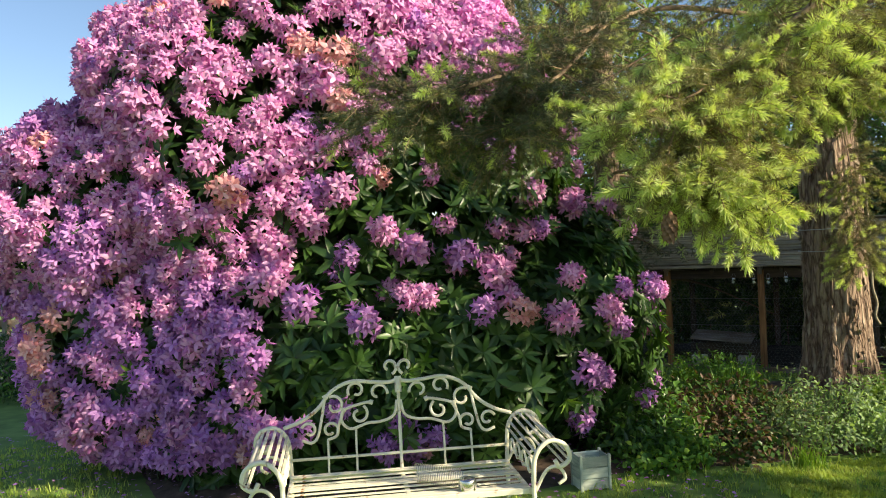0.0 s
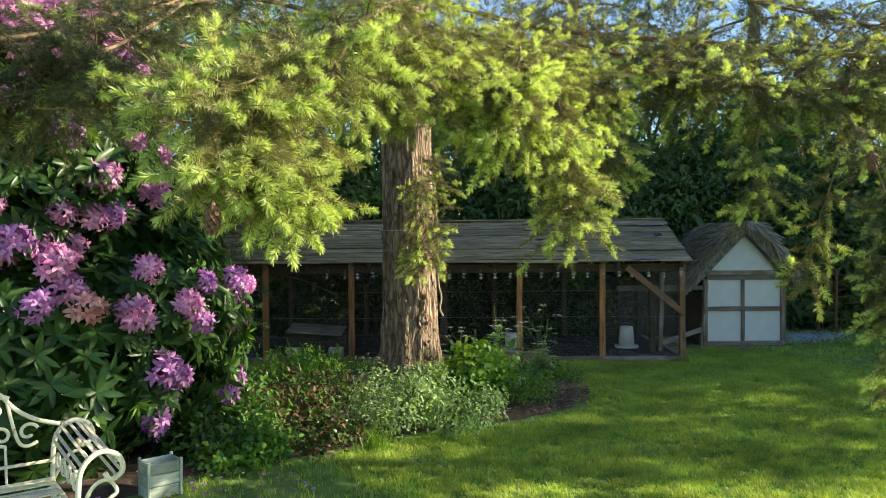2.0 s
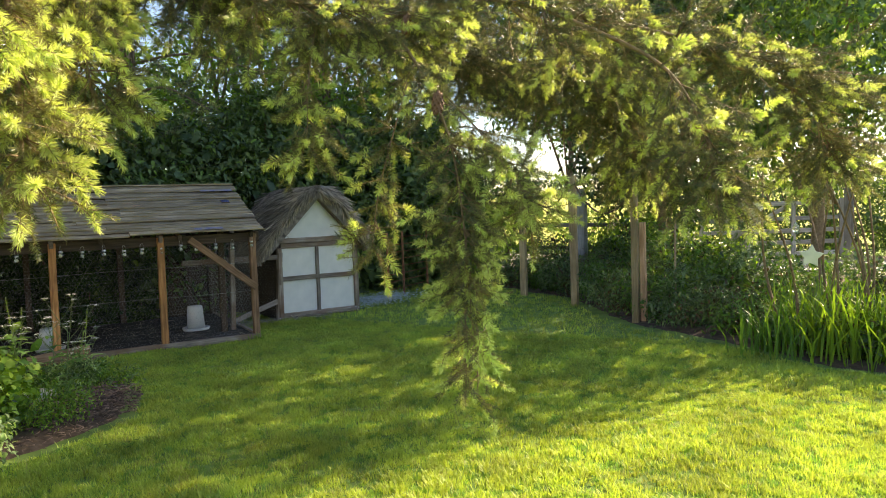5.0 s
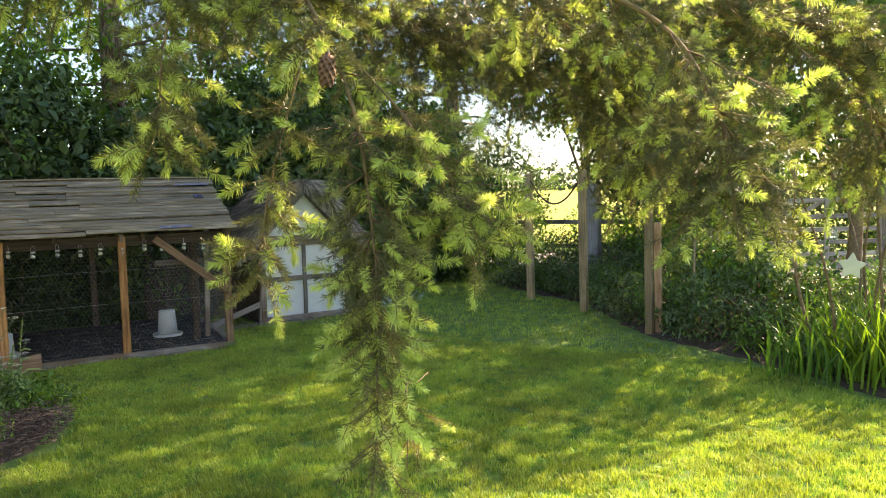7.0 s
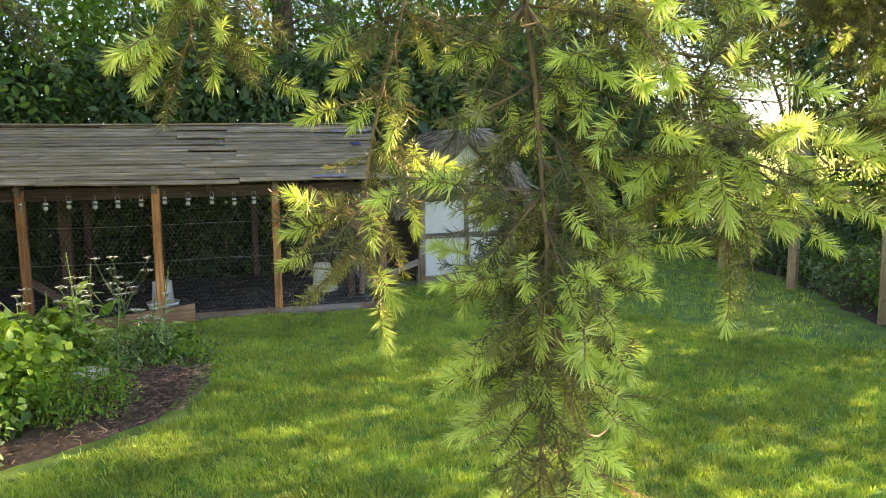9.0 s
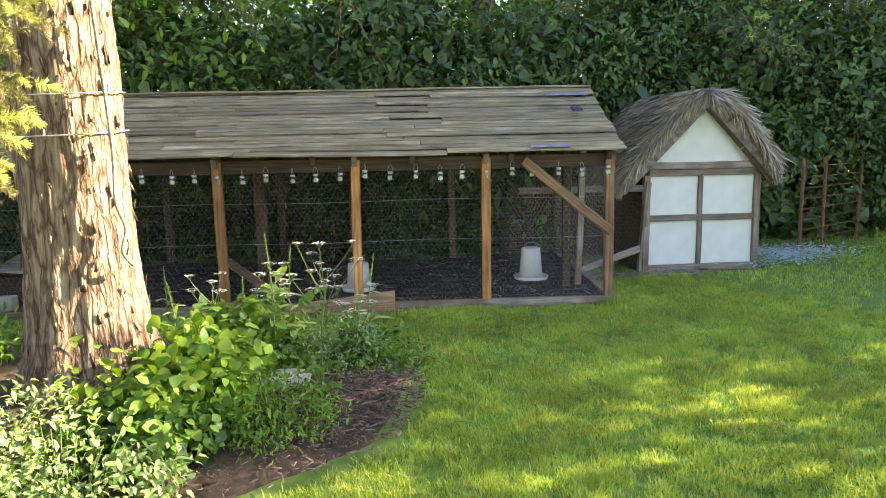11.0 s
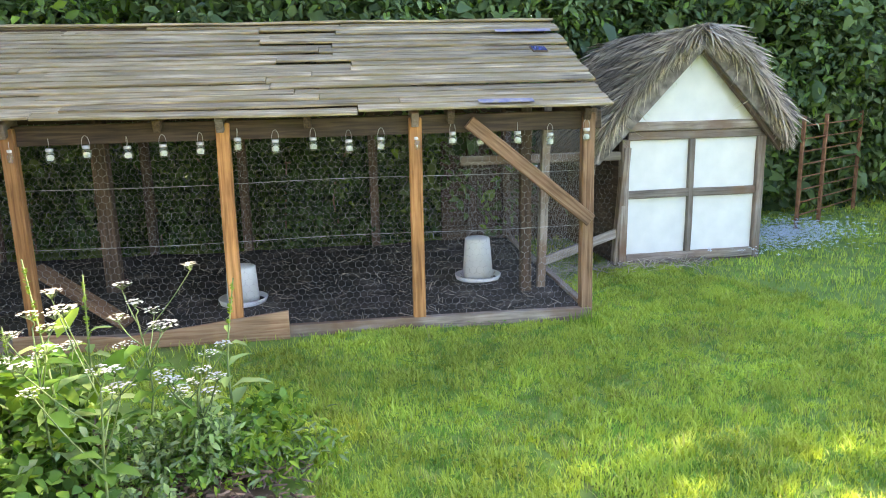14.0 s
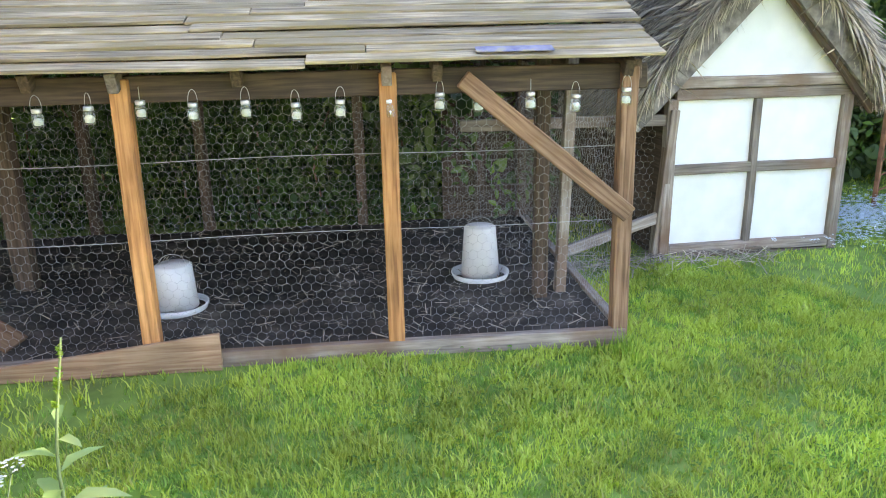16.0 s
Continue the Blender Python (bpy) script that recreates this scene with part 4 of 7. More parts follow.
def bough(path, g, twigs, reach, hang, fresh=0.5, mid=0.4, spread=1.0, dry=0.04, scale=1.0, r0=0.012, taper=0.0):
    """A limb along path, with side twigs that reach out and hang, set with needled shoots."""
    P = smooth_path(path, 30)
    T = unit(np.gradient(P, axis=0))
    out = [tube(P, np.linspace(r0, r0 * 0.25, len(P)), 6, 3)]
    pos, dirs, kind = [], [], []
    for _ in range(twigs):
        k = int(len(P) * (0.12 + 0.88 * g.random() ** 0.75) * 0.999)
        p, t = P[k].copy(), T[k]
        around = unit(g.normal(size=3) * np.array([1, 1, 0.55]))
        d = unit(around * spread + t * g.uniform(0.2, 0.9) + np.array([0, 0, -0.15 * hang]))
        L = reach * g.uniform(0.25, 0.85) * (1 - taper * k / len(P))
        steps = max(2, int(L / (0.075 * scale)))
        line = [p.copy()]
        for s in range(steps):
            d = unit(d + np.array([0, 0, -hang * 0.09]) + g.normal(0, 0.10, 3))
            p = p + d * L / steps
            line.append(p.copy())
            pos.append(p.copy()), dirs.append(unit(d + g.normal(0, 0.1, 3))), kind.append(4 if g.random() < dry else 1 if g.random() < mid else 0)
            for sg in (-1, 1):
                if g.random() < 0.8:
                    lat = unit(np.cross(d, [0.05, 0.02, 1.0]) + g.normal(0, 0.35, 3)) * sg
                    pos.append(p.copy())
                    dirs.append(unit(d * g.uniform(0.4, 1.0) + lat * g.uniform(0.5, 1.0) + np.array([0, 0, -0.10]) + g.normal(0, 0.15, 3)))
                    kind.append(4 if g.random() < dry else 1 if g.random() < mid else 0)
        pos.append(p.copy()), dirs.append(d), kind.append(2 if g.random() < 0.22 + 0.5 * fresh else 1)
        if len(line) > 2:
            out.append(tube(line, np.linspace(0.004, 0.0014, len(line)), 3, 3))
    pos, dirs, kind = np.array(pos), np.array(dirs), np.array(kind)
    tip = g.random(len(pos)) < fresh * (0.42 if scale < 1.3 else 0.2)
    tp, td = pos[tip] + dirs[tip] * 0.105 * scale, unit(dirs[tip] + g.normal(0, 0.2, (tip.sum(), 3)))
    pos, dirs, kind = np.vstack([pos, tp]), np.vstack([dirs, td]), np.concatenate([kind, np.full(len(tp), 2)])
    sets = ((0, FAR_OLD), (1, FAR_MID), (2, FAR_NEW), (4, SHOOT_DRY)) if scale > 1.3 else ((0, SHOOT_OLD), (1, SHOOT_MID), (2, SHOOT_NEW), (4, SHOOT_DRY))
    for k, variants in sets:
        which = g.integers(0, len(variants), len(pos))
        for v, Tm in enumerate(variants):
            s = (kind == k) & (which == v)
            out.append(stamp(Tm, basis(dirs[s], np.array([0, 0, 1.0]) + g.normal(0, 0.25, (s.sum(), 3))), pos[s], scale * g.uniform(0.8, 1.25, s.sum()) * (1.22 if k == 2 else 1.0)))
    return join(out)


def bough_part(name, parent, path, seed, **kw):
    V, F, M = bough(path, np.random.default_rng(seed), **kw)
    return link(name, tri_mesh(name, V, F, M), FIR_MATS, parent)


# ---- the fir ----
fir = thing("fir_tree", "tall Douglas fir with hanging branches and bright new shoots", "tree")
TX, TY = 3.84, 7.28
rows_z = np.concatenate([np.linspace(-0.05, 2.6, 60), np.linspace(2.8, 9, 16)])
seg = 72
V = []
for z in rows_z:
    flare = 0.30 + 0.17 * math.exp(-max(z, 0) / 0.28) - 0.012 * z
    for k in range(seg):
        a = 2 * math.pi * k / seg
        ridge = noise.noise((math.cos(a) * 3.2, math.sin(a) * 3.2, z * 0.9))
        plate = noise.noise((math.cos(a) * 9, math.sin(a) * 9, z * 2.6))
        fine = noise.noise((math.cos(a) * 24, math.sin(a) * 24, z * 11))
        butt = 0.06 * math.exp(-max(z, 0) / 0.22) * math.sin(5 * a + 1)
        r = flare + butt + 0.022 * ridge + 0.030 * abs(plate) - 0.012 + 0.010 * fine
        V.append((r * math.cos(a) - 0.012 * z, r * math.sin(a) + 0.008 * z, z))
F = []
for i in range(len(rows_z) - 1):
    for k in range(seg):
        p, q = i * seg + k, i * seg + (k + 1) % seg
        F += [(p, q, q + seg), (p, q + seg, p + seg)]
trunk = link("trunk", tri_mesh("trunk", np.array(V), np.array(F), None, False), BARK, fir, "deeply furrowed brown bark flaking off the trunk", Matrix.Translation((TX, TY, 0.1)))
# flakes of bark
g = np.random.default_rng(41)
n = 240
a, z = g.uniform(0, 2 * math.pi, n), g.uniform(0.05, 2.3, n)
r = 0.30 + 0.17 * np.exp(-z / 0.28) - 0.012 * z + 0.012
P = np.stack([r * np.cos(a) - 0.012 * z, r * np.sin(a) + 0.008 * z, z], -1)
T = (np.array([(-0.5, -0.5, 0), (0.5, -0.35, 0.05), (0.4, 0.5, 0), (-0.5, 0.4, 0.05), (-0.4, -0.4, -0.3), (0.4, -0.3, -0.3), (0.35, 0.4, -0.3), (-0.4, 0.3, -0.3)]),
     np.array([(0, 1, 2), (0, 2, 3), (0, 4, 5), (0, 5, 1), (1, 5, 6), (1, 6, 2), (2, 6, 7), (2, 7, 3), (3, 7, 4), (3, 4, 0)]), np.zeros(10, int))
R = basis(np.tile([0, 0, 1.0], (n, 1)) + g.normal(0, 0.14, (n, 3)), np.stack([np.cos(a), np.sin(a), 0 * a], -1))
W, FF, MM = stamp(T, R, P, 1.0)
size = np.repeat(np.stack([g.uniform(0.03, 0.11, n), g.uniform(0.008, 0.022, n), np.full(n, 0.012)], -1), 8, 0)
Vt = np.einsum("nij,nkj->nki", R, (T[0][None] * size.reshape(n, 8, 3))) + P[:, None]
ob = link("loose_bark", tri_mesh("loose_bark", Vt.reshape(-1, 3), FF, MM), BARK, trunk)
tagged(ob, kind="stuff")
# wires and rope tied round the trunk
for z, dz in ((1.72, 0.0), (1.53, -0.02)):
    aa = np.linspace(0, 2 * math.pi, 40)
    rr = 0.325 - 0.012 * z
    tube_part("trunk_wire", np.stack([TX - 0.012 * z + rr * np.cos(aa), TY + 0.008 * z + rr * np.sin(aa), 0.1 + z + 0.015 * np.sin(aa + 1) + dz], -1), 0.004, FENCE_WIRE, fir, "wire tied round the trunk", 5)
pts = [(TX + 0.10, TY - 0.36, 2.3), (TX + 0.12, TY - 0.37, 1.9), (TX + 0.14, TY - 0.36, 1.5), (TX + 0.13, TY - 0.38, 1.25), (TX + 0.17, TY - 0.37, 1.1), (TX + 0.14, TY - 0.39, 0.98), (TX + 0.19, TY - 0.37, 0.9)]
tube_part("rope", smooth_path(pts, 40), 0.011, ROPE, fir, "pale rope hanging down the trunk")

# limb that droops beside the bench, its sunlight helped by a paler needle mix
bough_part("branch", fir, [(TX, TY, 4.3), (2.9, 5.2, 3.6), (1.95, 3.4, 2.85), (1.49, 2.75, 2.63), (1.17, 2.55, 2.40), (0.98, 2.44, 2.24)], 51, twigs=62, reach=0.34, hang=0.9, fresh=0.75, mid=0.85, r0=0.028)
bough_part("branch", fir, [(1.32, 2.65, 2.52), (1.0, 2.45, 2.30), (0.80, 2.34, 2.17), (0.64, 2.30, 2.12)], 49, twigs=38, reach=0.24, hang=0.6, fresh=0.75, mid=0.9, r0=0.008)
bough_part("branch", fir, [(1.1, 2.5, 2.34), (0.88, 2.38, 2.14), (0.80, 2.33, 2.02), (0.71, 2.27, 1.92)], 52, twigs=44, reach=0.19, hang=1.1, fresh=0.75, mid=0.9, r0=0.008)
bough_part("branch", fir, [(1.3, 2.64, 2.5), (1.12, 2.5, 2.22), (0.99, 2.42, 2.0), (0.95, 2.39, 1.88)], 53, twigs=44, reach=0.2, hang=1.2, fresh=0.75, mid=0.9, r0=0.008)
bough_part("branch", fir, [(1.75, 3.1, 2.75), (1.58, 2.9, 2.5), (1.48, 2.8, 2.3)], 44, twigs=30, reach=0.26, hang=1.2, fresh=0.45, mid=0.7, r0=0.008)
# sunlit mass between the trunk and the lawn, needle mix kept pale for the sun
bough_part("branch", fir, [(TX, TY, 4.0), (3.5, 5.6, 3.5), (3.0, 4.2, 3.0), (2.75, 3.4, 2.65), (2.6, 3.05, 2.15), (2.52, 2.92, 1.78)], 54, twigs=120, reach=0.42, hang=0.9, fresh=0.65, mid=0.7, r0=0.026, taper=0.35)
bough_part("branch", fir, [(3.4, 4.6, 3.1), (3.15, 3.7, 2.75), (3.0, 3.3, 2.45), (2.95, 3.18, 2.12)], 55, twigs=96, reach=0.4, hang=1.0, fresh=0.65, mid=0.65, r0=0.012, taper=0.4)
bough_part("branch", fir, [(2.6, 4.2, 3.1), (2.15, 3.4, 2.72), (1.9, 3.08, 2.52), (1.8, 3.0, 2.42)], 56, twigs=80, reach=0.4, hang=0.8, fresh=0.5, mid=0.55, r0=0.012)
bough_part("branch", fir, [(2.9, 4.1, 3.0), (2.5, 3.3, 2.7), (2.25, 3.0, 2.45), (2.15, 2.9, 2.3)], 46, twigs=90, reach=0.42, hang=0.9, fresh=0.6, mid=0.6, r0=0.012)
# shaded limb before the rhododendron, its shade put in with nearly all dark needles
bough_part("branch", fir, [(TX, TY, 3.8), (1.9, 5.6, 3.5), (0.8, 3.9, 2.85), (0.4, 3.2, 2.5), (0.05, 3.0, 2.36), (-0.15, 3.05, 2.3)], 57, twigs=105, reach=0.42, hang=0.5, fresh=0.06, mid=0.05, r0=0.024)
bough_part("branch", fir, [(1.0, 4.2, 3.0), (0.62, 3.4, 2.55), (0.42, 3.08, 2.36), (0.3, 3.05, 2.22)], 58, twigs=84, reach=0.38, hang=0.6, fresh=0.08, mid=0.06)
# high limbs over the bench, added above the view to shade the limb below
bough_part("branch", fir, [(TX, TY, 5.2), (3.1, 4.6, 4.3), (2.45, 3.1, 3.55), (2.05, 2.35, 3.28), (1.85, 2.15, 3.22)], 39, twigs=130, reach=0.6, hang=0.5, fresh=0.3, mid=0.3, scale=1.35, r0=0.026)
bough_part("branch", fir, [(TX, TY, 5.6), (2.4, 5.0, 4.5), (1.5, 3.6, 3.8), (1.0, 2.9, 3.5)], 38, twigs=110, reach=0.6, hang=0.5, fresh=0.3, mid=0.3, scale=1.35, r0=0.026)
# long limb over the lawn, with the hanging curtain
bough_part("branch", fir, [(TX, TY, 4.4), (3.9, 5.2, 3.5), (4.2, 3.4, 2.95), (4.5, 2.5, 2.7), (5.2, 1.7, 2.52), (6.2, 1.0, 2.35)], 59, twigs=250, reach=0.55, hang=0.7, fresh=0.26, mid=0.18, r0=0.026)
bough_part("branch", fir, [(3.5, 4.3, 3.1), (3.5, 3.5, 2.75), (3.75, 2.9, 2.55), (4.1, 2.5, 2.5)], 60, twigs=90, reach=0.4, hang=0.7, fresh=0.26, mid=0.18)
bough_part("branch", fir, [(4.2, 3.1, 2.85), (4.1, 2.6, 2.45), (4.02, 2.3, 2.0), (3.98, 2.2, 1.55), (4.0, 2.2, 1.3)], 61, twigs=86, reach=0.33, hang=0.75, fresh=0.45, mid=0.35, r0=0.010, taper=0.55, scale=0.95)
bough_part("branch", fir, [(4.1, 2.4, 2.2), (4.16, 2.1, 1.85), (4.2, 1.97, 1.62)], 43, twigs=30, reach=0.2, hang=0.8, fresh=0.8, mid=0.6, r0=0.005)
bough_part("branch", fir, [(4.05, 2.5, 2.2), (3.98, 2.62, 1.75), (3.95, 2.66, 1.45)], 42, twigs=16, reach=0.10, hang=0.8, fresh=0.5, mid=0.6, r0=0.005)
bough_part("branch", fir, [(3.95, 2.9, 2.6), (3.75, 2.82, 2.2), (3.69, 2.79, 1.93)], 41, twigs=20, reach=0.18, hang=1.0, fresh=0.5, mid=0.6, r0=0.005)
bough_part("branch", fir, [(3.99, 2.2, 1.4), (4.0, 2.22, 1.15), (4.0, 2.23, 0.88)], 62, twigs=16, reach=0.17, hang=1.3, fresh=0.5, mid=0.6, dry=0.25, r0=0.004, scale=0.9)
bough_part("branch", fir, [(4.2, 2.29, 1.12), (4.3, 2.33, 0.98), (4.33, 2.34, 0.82)], 45, twigs=10, reach=0.13, hang=1.3, fresh=0.5, mid=0.6, dry=0.5, r0=0.003, scale=0.85)
bough_part("branch", fir, [(4.8, 2.1, 2.6), (4.92, 1.6, 2.3), (4.93, 1.4, 1.98), (4.92, 1.34, 1.72)], 63, twigs=86, reach=0.42, hang=1.0, fresh=0.26, mid=0.18)
bough_part("branch", fir, [(5.6, 1.6, 2.45), (6.0, 1.1, 2.25), (6.35, 0.95, 2.0), (6.5, 0.9, 1.85)], 64, twigs=80, reach=0.5, hang=1.0, fresh=0.26, mid=0.18)
bough_part("branch", fir, [(5.0, 2.4, 2.7), (5.7, 2.2, 2.45), (6.2, 2.1, 2.15), (6.42, 2.1, 1.9)], 65, twigs=130, reach=0.5, hang=0.9, fresh=0.26, mid=0.18)
bough_part("branch", fir, [(TX, TY, 4.9), (5.0, 5.0, 4.0), (6.0, 3.4, 3.3), (6.9, 2.2, 2.9)], 66, twigs=180, reach=0.7, hang=0.8, fresh=0.25, mid=0.25, r0=0.02)
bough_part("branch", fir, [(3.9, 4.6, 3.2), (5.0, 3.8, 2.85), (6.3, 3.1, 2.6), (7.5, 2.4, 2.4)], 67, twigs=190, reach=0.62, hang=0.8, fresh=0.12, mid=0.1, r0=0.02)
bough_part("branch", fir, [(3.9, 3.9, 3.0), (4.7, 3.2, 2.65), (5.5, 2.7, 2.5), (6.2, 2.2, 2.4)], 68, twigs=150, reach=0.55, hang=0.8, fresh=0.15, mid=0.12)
bough_part("branch", fir, [(3.3, 4.4, 3.1), (3.6, 3.6, 2.85), (3.8, 3.3, 2.75)], 69, twigs=80, reach=0.45, hang=0.6, fresh=0.25, mid=0.25)
bough_part("branch", fir, [(TX, TY, 4.0), (3.4, 5.7, 3.3), (2.95, 4.8, 2.9), (2.6, 4.25, 2.7)], 47, twigs=120, reach=0.6, hang=0.6, fresh=0.25, mid=0.25, r0=0.024)
bough_part("branch", fir, [(TX, TY, 3.7), (2.9, 5.9, 3.1), (2.2, 5.0, 2.85), (1.7, 4.5, 2.75)], 48, twigs=110, reach=0.55, hang=0.5, fresh=0.12, mid=0.12, r0=0.024)
# thin spray in front of the bark
bough_part("branch", fir, [(TX, TY - 0.25, 2.7), (3.45, 6.25, 2.35), (3.32, 5.95, 1.95), (3.29, 5.87, 1.55)], 40, twigs=84, reach=0.34, hang=1.0, fresh=0.35, mid=0.35, r0=0.008)
# limbs on the far side of the trunk and above
for k, (ex, ey, ez) in enumerate([(5.2, 9.3, 3.0), (3.4, 9.6, 3.2), (1.9, 8.9, 3.0), (1.6, 7.0, 3.3), (2.2, 5.2, 3.6)]):
    bough_part("branch", fir, [(TX, TY, ez + 1.0), ((TX + ex) / 2, (TY + ey) / 2, ez + 0.6), (ex, ey, ez)], 70 + k, twigs=66, reach=0.8, hang=0.9, fresh=0.25, mid=0.3, scale=1.35, r0=0.026)
for k in range(14):
    a = 2.4 * k
    z = 4.6 + 0.33 * k
    L = 3.0 - 0.1 * k
    bough_part("branch", fir, [(TX, TY, z), (TX + L * 0.5 * math.cos(a), TY + L * 0.5 * math.sin(a), z + 0.15), (TX + L * math.cos(a), TY + L * math.sin(a), z - 0.35)], 90 + k, twigs=49, reach=0.9, hang=0.8, fresh=0.2, mid=0.3, scale=1.8, r0=0.026)
# bare twigs hanging from the limbs
for k, pts in enumerate([[(4.02, 2.2, 1.35), (4.16, 2.27, 1.15), (4.33, 2.32, 1.03), (4.5, 2.36, 1.03)], [(4.28, 2.31, 1.06), (4.3, 2.32, 0.9), (4.27, 2.31, 0.74)],
                         [(4.94, 1.34, 1.75), (5.08, 1.28, 1.64), (5.12, 1.3, 1.5)], [(5.9, 8.2, 3.0), (6.0, 8.1, 2.5), (6.25, 8.0, 2.0)], [(5.5, 7.4, 3.0), (5.6, 7.5, 2.5), (5.55, 7.5, 2.1)]]):
    tube_part("dead_twig", smooth_path(pts, 14), np.linspace(0.005, 0.0018, 14), TWIG, fir, "bare grey twig", 5)


def cone_shape(root, p, turn):
    bmv = []
    Tm = leaf(0.022, 0.9, 0.2, 0.3)
    g = np.random.default_rng(5)
    k = np.arange(54)
    a, t = k * 2.4, k / 54
    rad = 0.016 * np.sin(np.pi * (0.12 + 0.85 * t)) + 0.003
    P = np.stack([rad * np.cos(a) * 0.6, rad * np.sin(a) * 0.6, -0.065 * t], -1)
    d = np.stack([np.cos(a), np.sin(a), -0.9 + 0 * a], -1)
    bmv.append(stamp(Tm, basis(d, np.stack([np.cos(a), np.sin(a), 1 + 0 * a], -1)), P, 0.75))
    core = tube([(0, 0, 0.004), (0, 0, -0.02), (0, 0, -0.045), (0, 0, -0.066)], [0.004, 0.012, 0.011, 0.003], 8)
    V, F, M = join(bmv + [core])
    link("cone", tri_mesh("cone", V, F, M), CONE, root, "brown scaly fir cone", Matrix.Translation(p) @ Matrix.Rotation(turn, 4, "X") @ Matrix.Scale(1.25, 4))


for p, t in (((0.68, 2.21, 1.80), 0.3), ((4.06, 2.49, 2.50), 0.2), ((3.9, 2.75, 2.5), -0.2), ((3.8, 2.2, 2.1), 0.1)):
    cone_shape(fir, p, t)

# ---- rhododendron ----
rho = thing("rhododendron", "huge rhododendron in full pink and purple bloom", "shrub")
BLOBS = np.array([(-1.3, 6.6, 2.45, 1.72, 1.6, 2.1), (-0.2, 6.8, 2.2, 1.35, 1.5, 1.9), (-2.5, 6.2, 2.1, 1.12, 1.0, 0.95), (-2.35, 6.15, 1.1, 1.0, 0.9, 1.0), (0.7, 6.5, 1.15, 1.1, 1.1, 1.15), (-1.0, 5.75, 0.95, 1.15, 0.95, 1.0), (-0.1, 5.9, 0.9, 1.25, 0.85, 0.95), (-1.95, 6.0, 1.2, 0.85, 0.9, 1.0), (-1.55, 5.75, 0.42, 0.72, 0.6, 0.55)])


def shell_points(blobs, n, g, depth=0.25, test=None, zmin=0.12):
    """Places on the common skin of several lumps, and the way out from it."""
    P, N = [], []
    area = np.array([b[3] * b[4] + b[3] * b[5] + b[4] * b[5] for b in blobs])
    pick = g.choice(len(blobs), n * 4, p=area / area.sum())
    d = random_dirs(n * 4, g)
    c, r = blobs[pick, :3], blobs[pick, 3:]
    wob = np.array([noise.noise(tuple(v * 2.2 + k)) for v, k in zip(d, pick * 3.1)])
    s = (1 + 0.16 * wob) * (1 - depth * g.random(n * 4) ** 1.5)
    p = c + d * r * s[:, None]
    nn = unit(d / r)
    ok = p[:, 2] > zmin
    for k, b in enumerate(blobs):
        q = (((p - b[:3]) / b[3:]) ** 2).sum(1) < 0.72
        ok &= ~(q & (pick != k))
    if test is not None:
        ok &= test(p)
    return p[ok][:n], nn[ok][:n]


def whorl(g, leaves, length, width, up, slot):
    out = []
    Tm = leaf(length, width / length * 0.9, 0.05, 0.14)
    for k in range(leaves):
        a = k * 2 * math.pi / leaves + g.normal(0, 0.2)
        d = np.array([[math.cos(a), math.sin(a), up + g.normal(0, 0.15)]])
        out.append(stamp(Tm, basis(d, np.array([[0, 0, 1.0]])), np.zeros((1, 3)), g.uniform(0.8, 1.15), np.array([slot])))
    V, F, M = join(out)
    return V[:, [2, 0, 1]], F, M


g = np.random.default_rng(61)
WH = [whorl(g, 8, 0.15, 0.05, 0.25, 0) for _ in range(3)] + [whorl(g, 7, 0.12, 0.032, 1.0, 1)]
P, N = shell_points(BLOBS, 5200, g, 0.35, lambda p: p[:, 1] < 7.9)
kinds = np.where(g.random(len(P)) < 0.045, 3, g.integers(0, 3, len(P)))
pieces = []
for k in range(4):
    s = kinds == k
    d = unit(N[s] + np.array([0, 0, 0.35]) + g.normal(0, 0.3, (s.sum(), 3)))
    pieces.append(stamp(WH[k], basis(d, random_dirs(s.sum(), g)), P[s], g.uniform(0.8, 1.2, s.sum())))
V, F, M = join(pieces)
ob = link("leaves", tri_mesh("leaves", V, F, M), [LEAF_RHODO, LEAF_RHODO_NEW], rho, "dark leathery leaves in whorls")
tagged(ob, kind="stuff")


inner = BLOBS * np.array([1, 1, 1, 0.72, 0.72, 0.8])
P, N = shell_points(inner, 2600, g, 0.25, None)
d = unit(N + g.normal(0, 0.5, P.shape))
V, F, M = stamp(WH[0], basis(d, random_dirs(len(P), g)), P, g.uniform(1.3, 1.9, len(P)))
tagged(link("inner_leaves", tri_mesh("inner_leaves", V, F, M), [LEAF_RHODO], rho), kind="stuff")


def truss(g, florets=26):
    """A rounded head of open florets, opening along x."""
    out = []
    petal = leaf(0.04, 0.46, -0.06, 0.3)
    for k in range(florets):
        t = (k + 0.5) / florets
        th, ph = math.acos(1 - 1.15 * t), k * 2.4 + g.normal(0, 0.2)
        d = np.array([math.cos(th), math.sin(th) * math.cos(ph), math.sin(th) * math.sin(ph)])
        c = d * g.uniform(0.035, 0.075)
        B = basis(d[None], random_dirs(1, g))[0]
        for j in range(5):
            a = j * 2 * math.pi / 5 + g.normal(0, 0.15)
            pd = unit(B[:, 0] * 0.75 + (B[:, 1] * math.cos(a) + B[:, 2] * math.sin(a)) * 0.85)
            out.append(stamp(petal, basis(pd[None], B[:, 0][None]), c[None], g.uniform(0.85, 1.15)))
        out.append(stamp((np.array([(0, -0.0008, 0), (0, 0.0008, 0), (0.05, 0, 0.004)]), np.array([(0, 1, 2)]), np.zeros(1, int)), basis((d + g.normal(0, 0.1, 3))[None], random_dirs(1, g)), c[None], 1.0))
    return join(out)


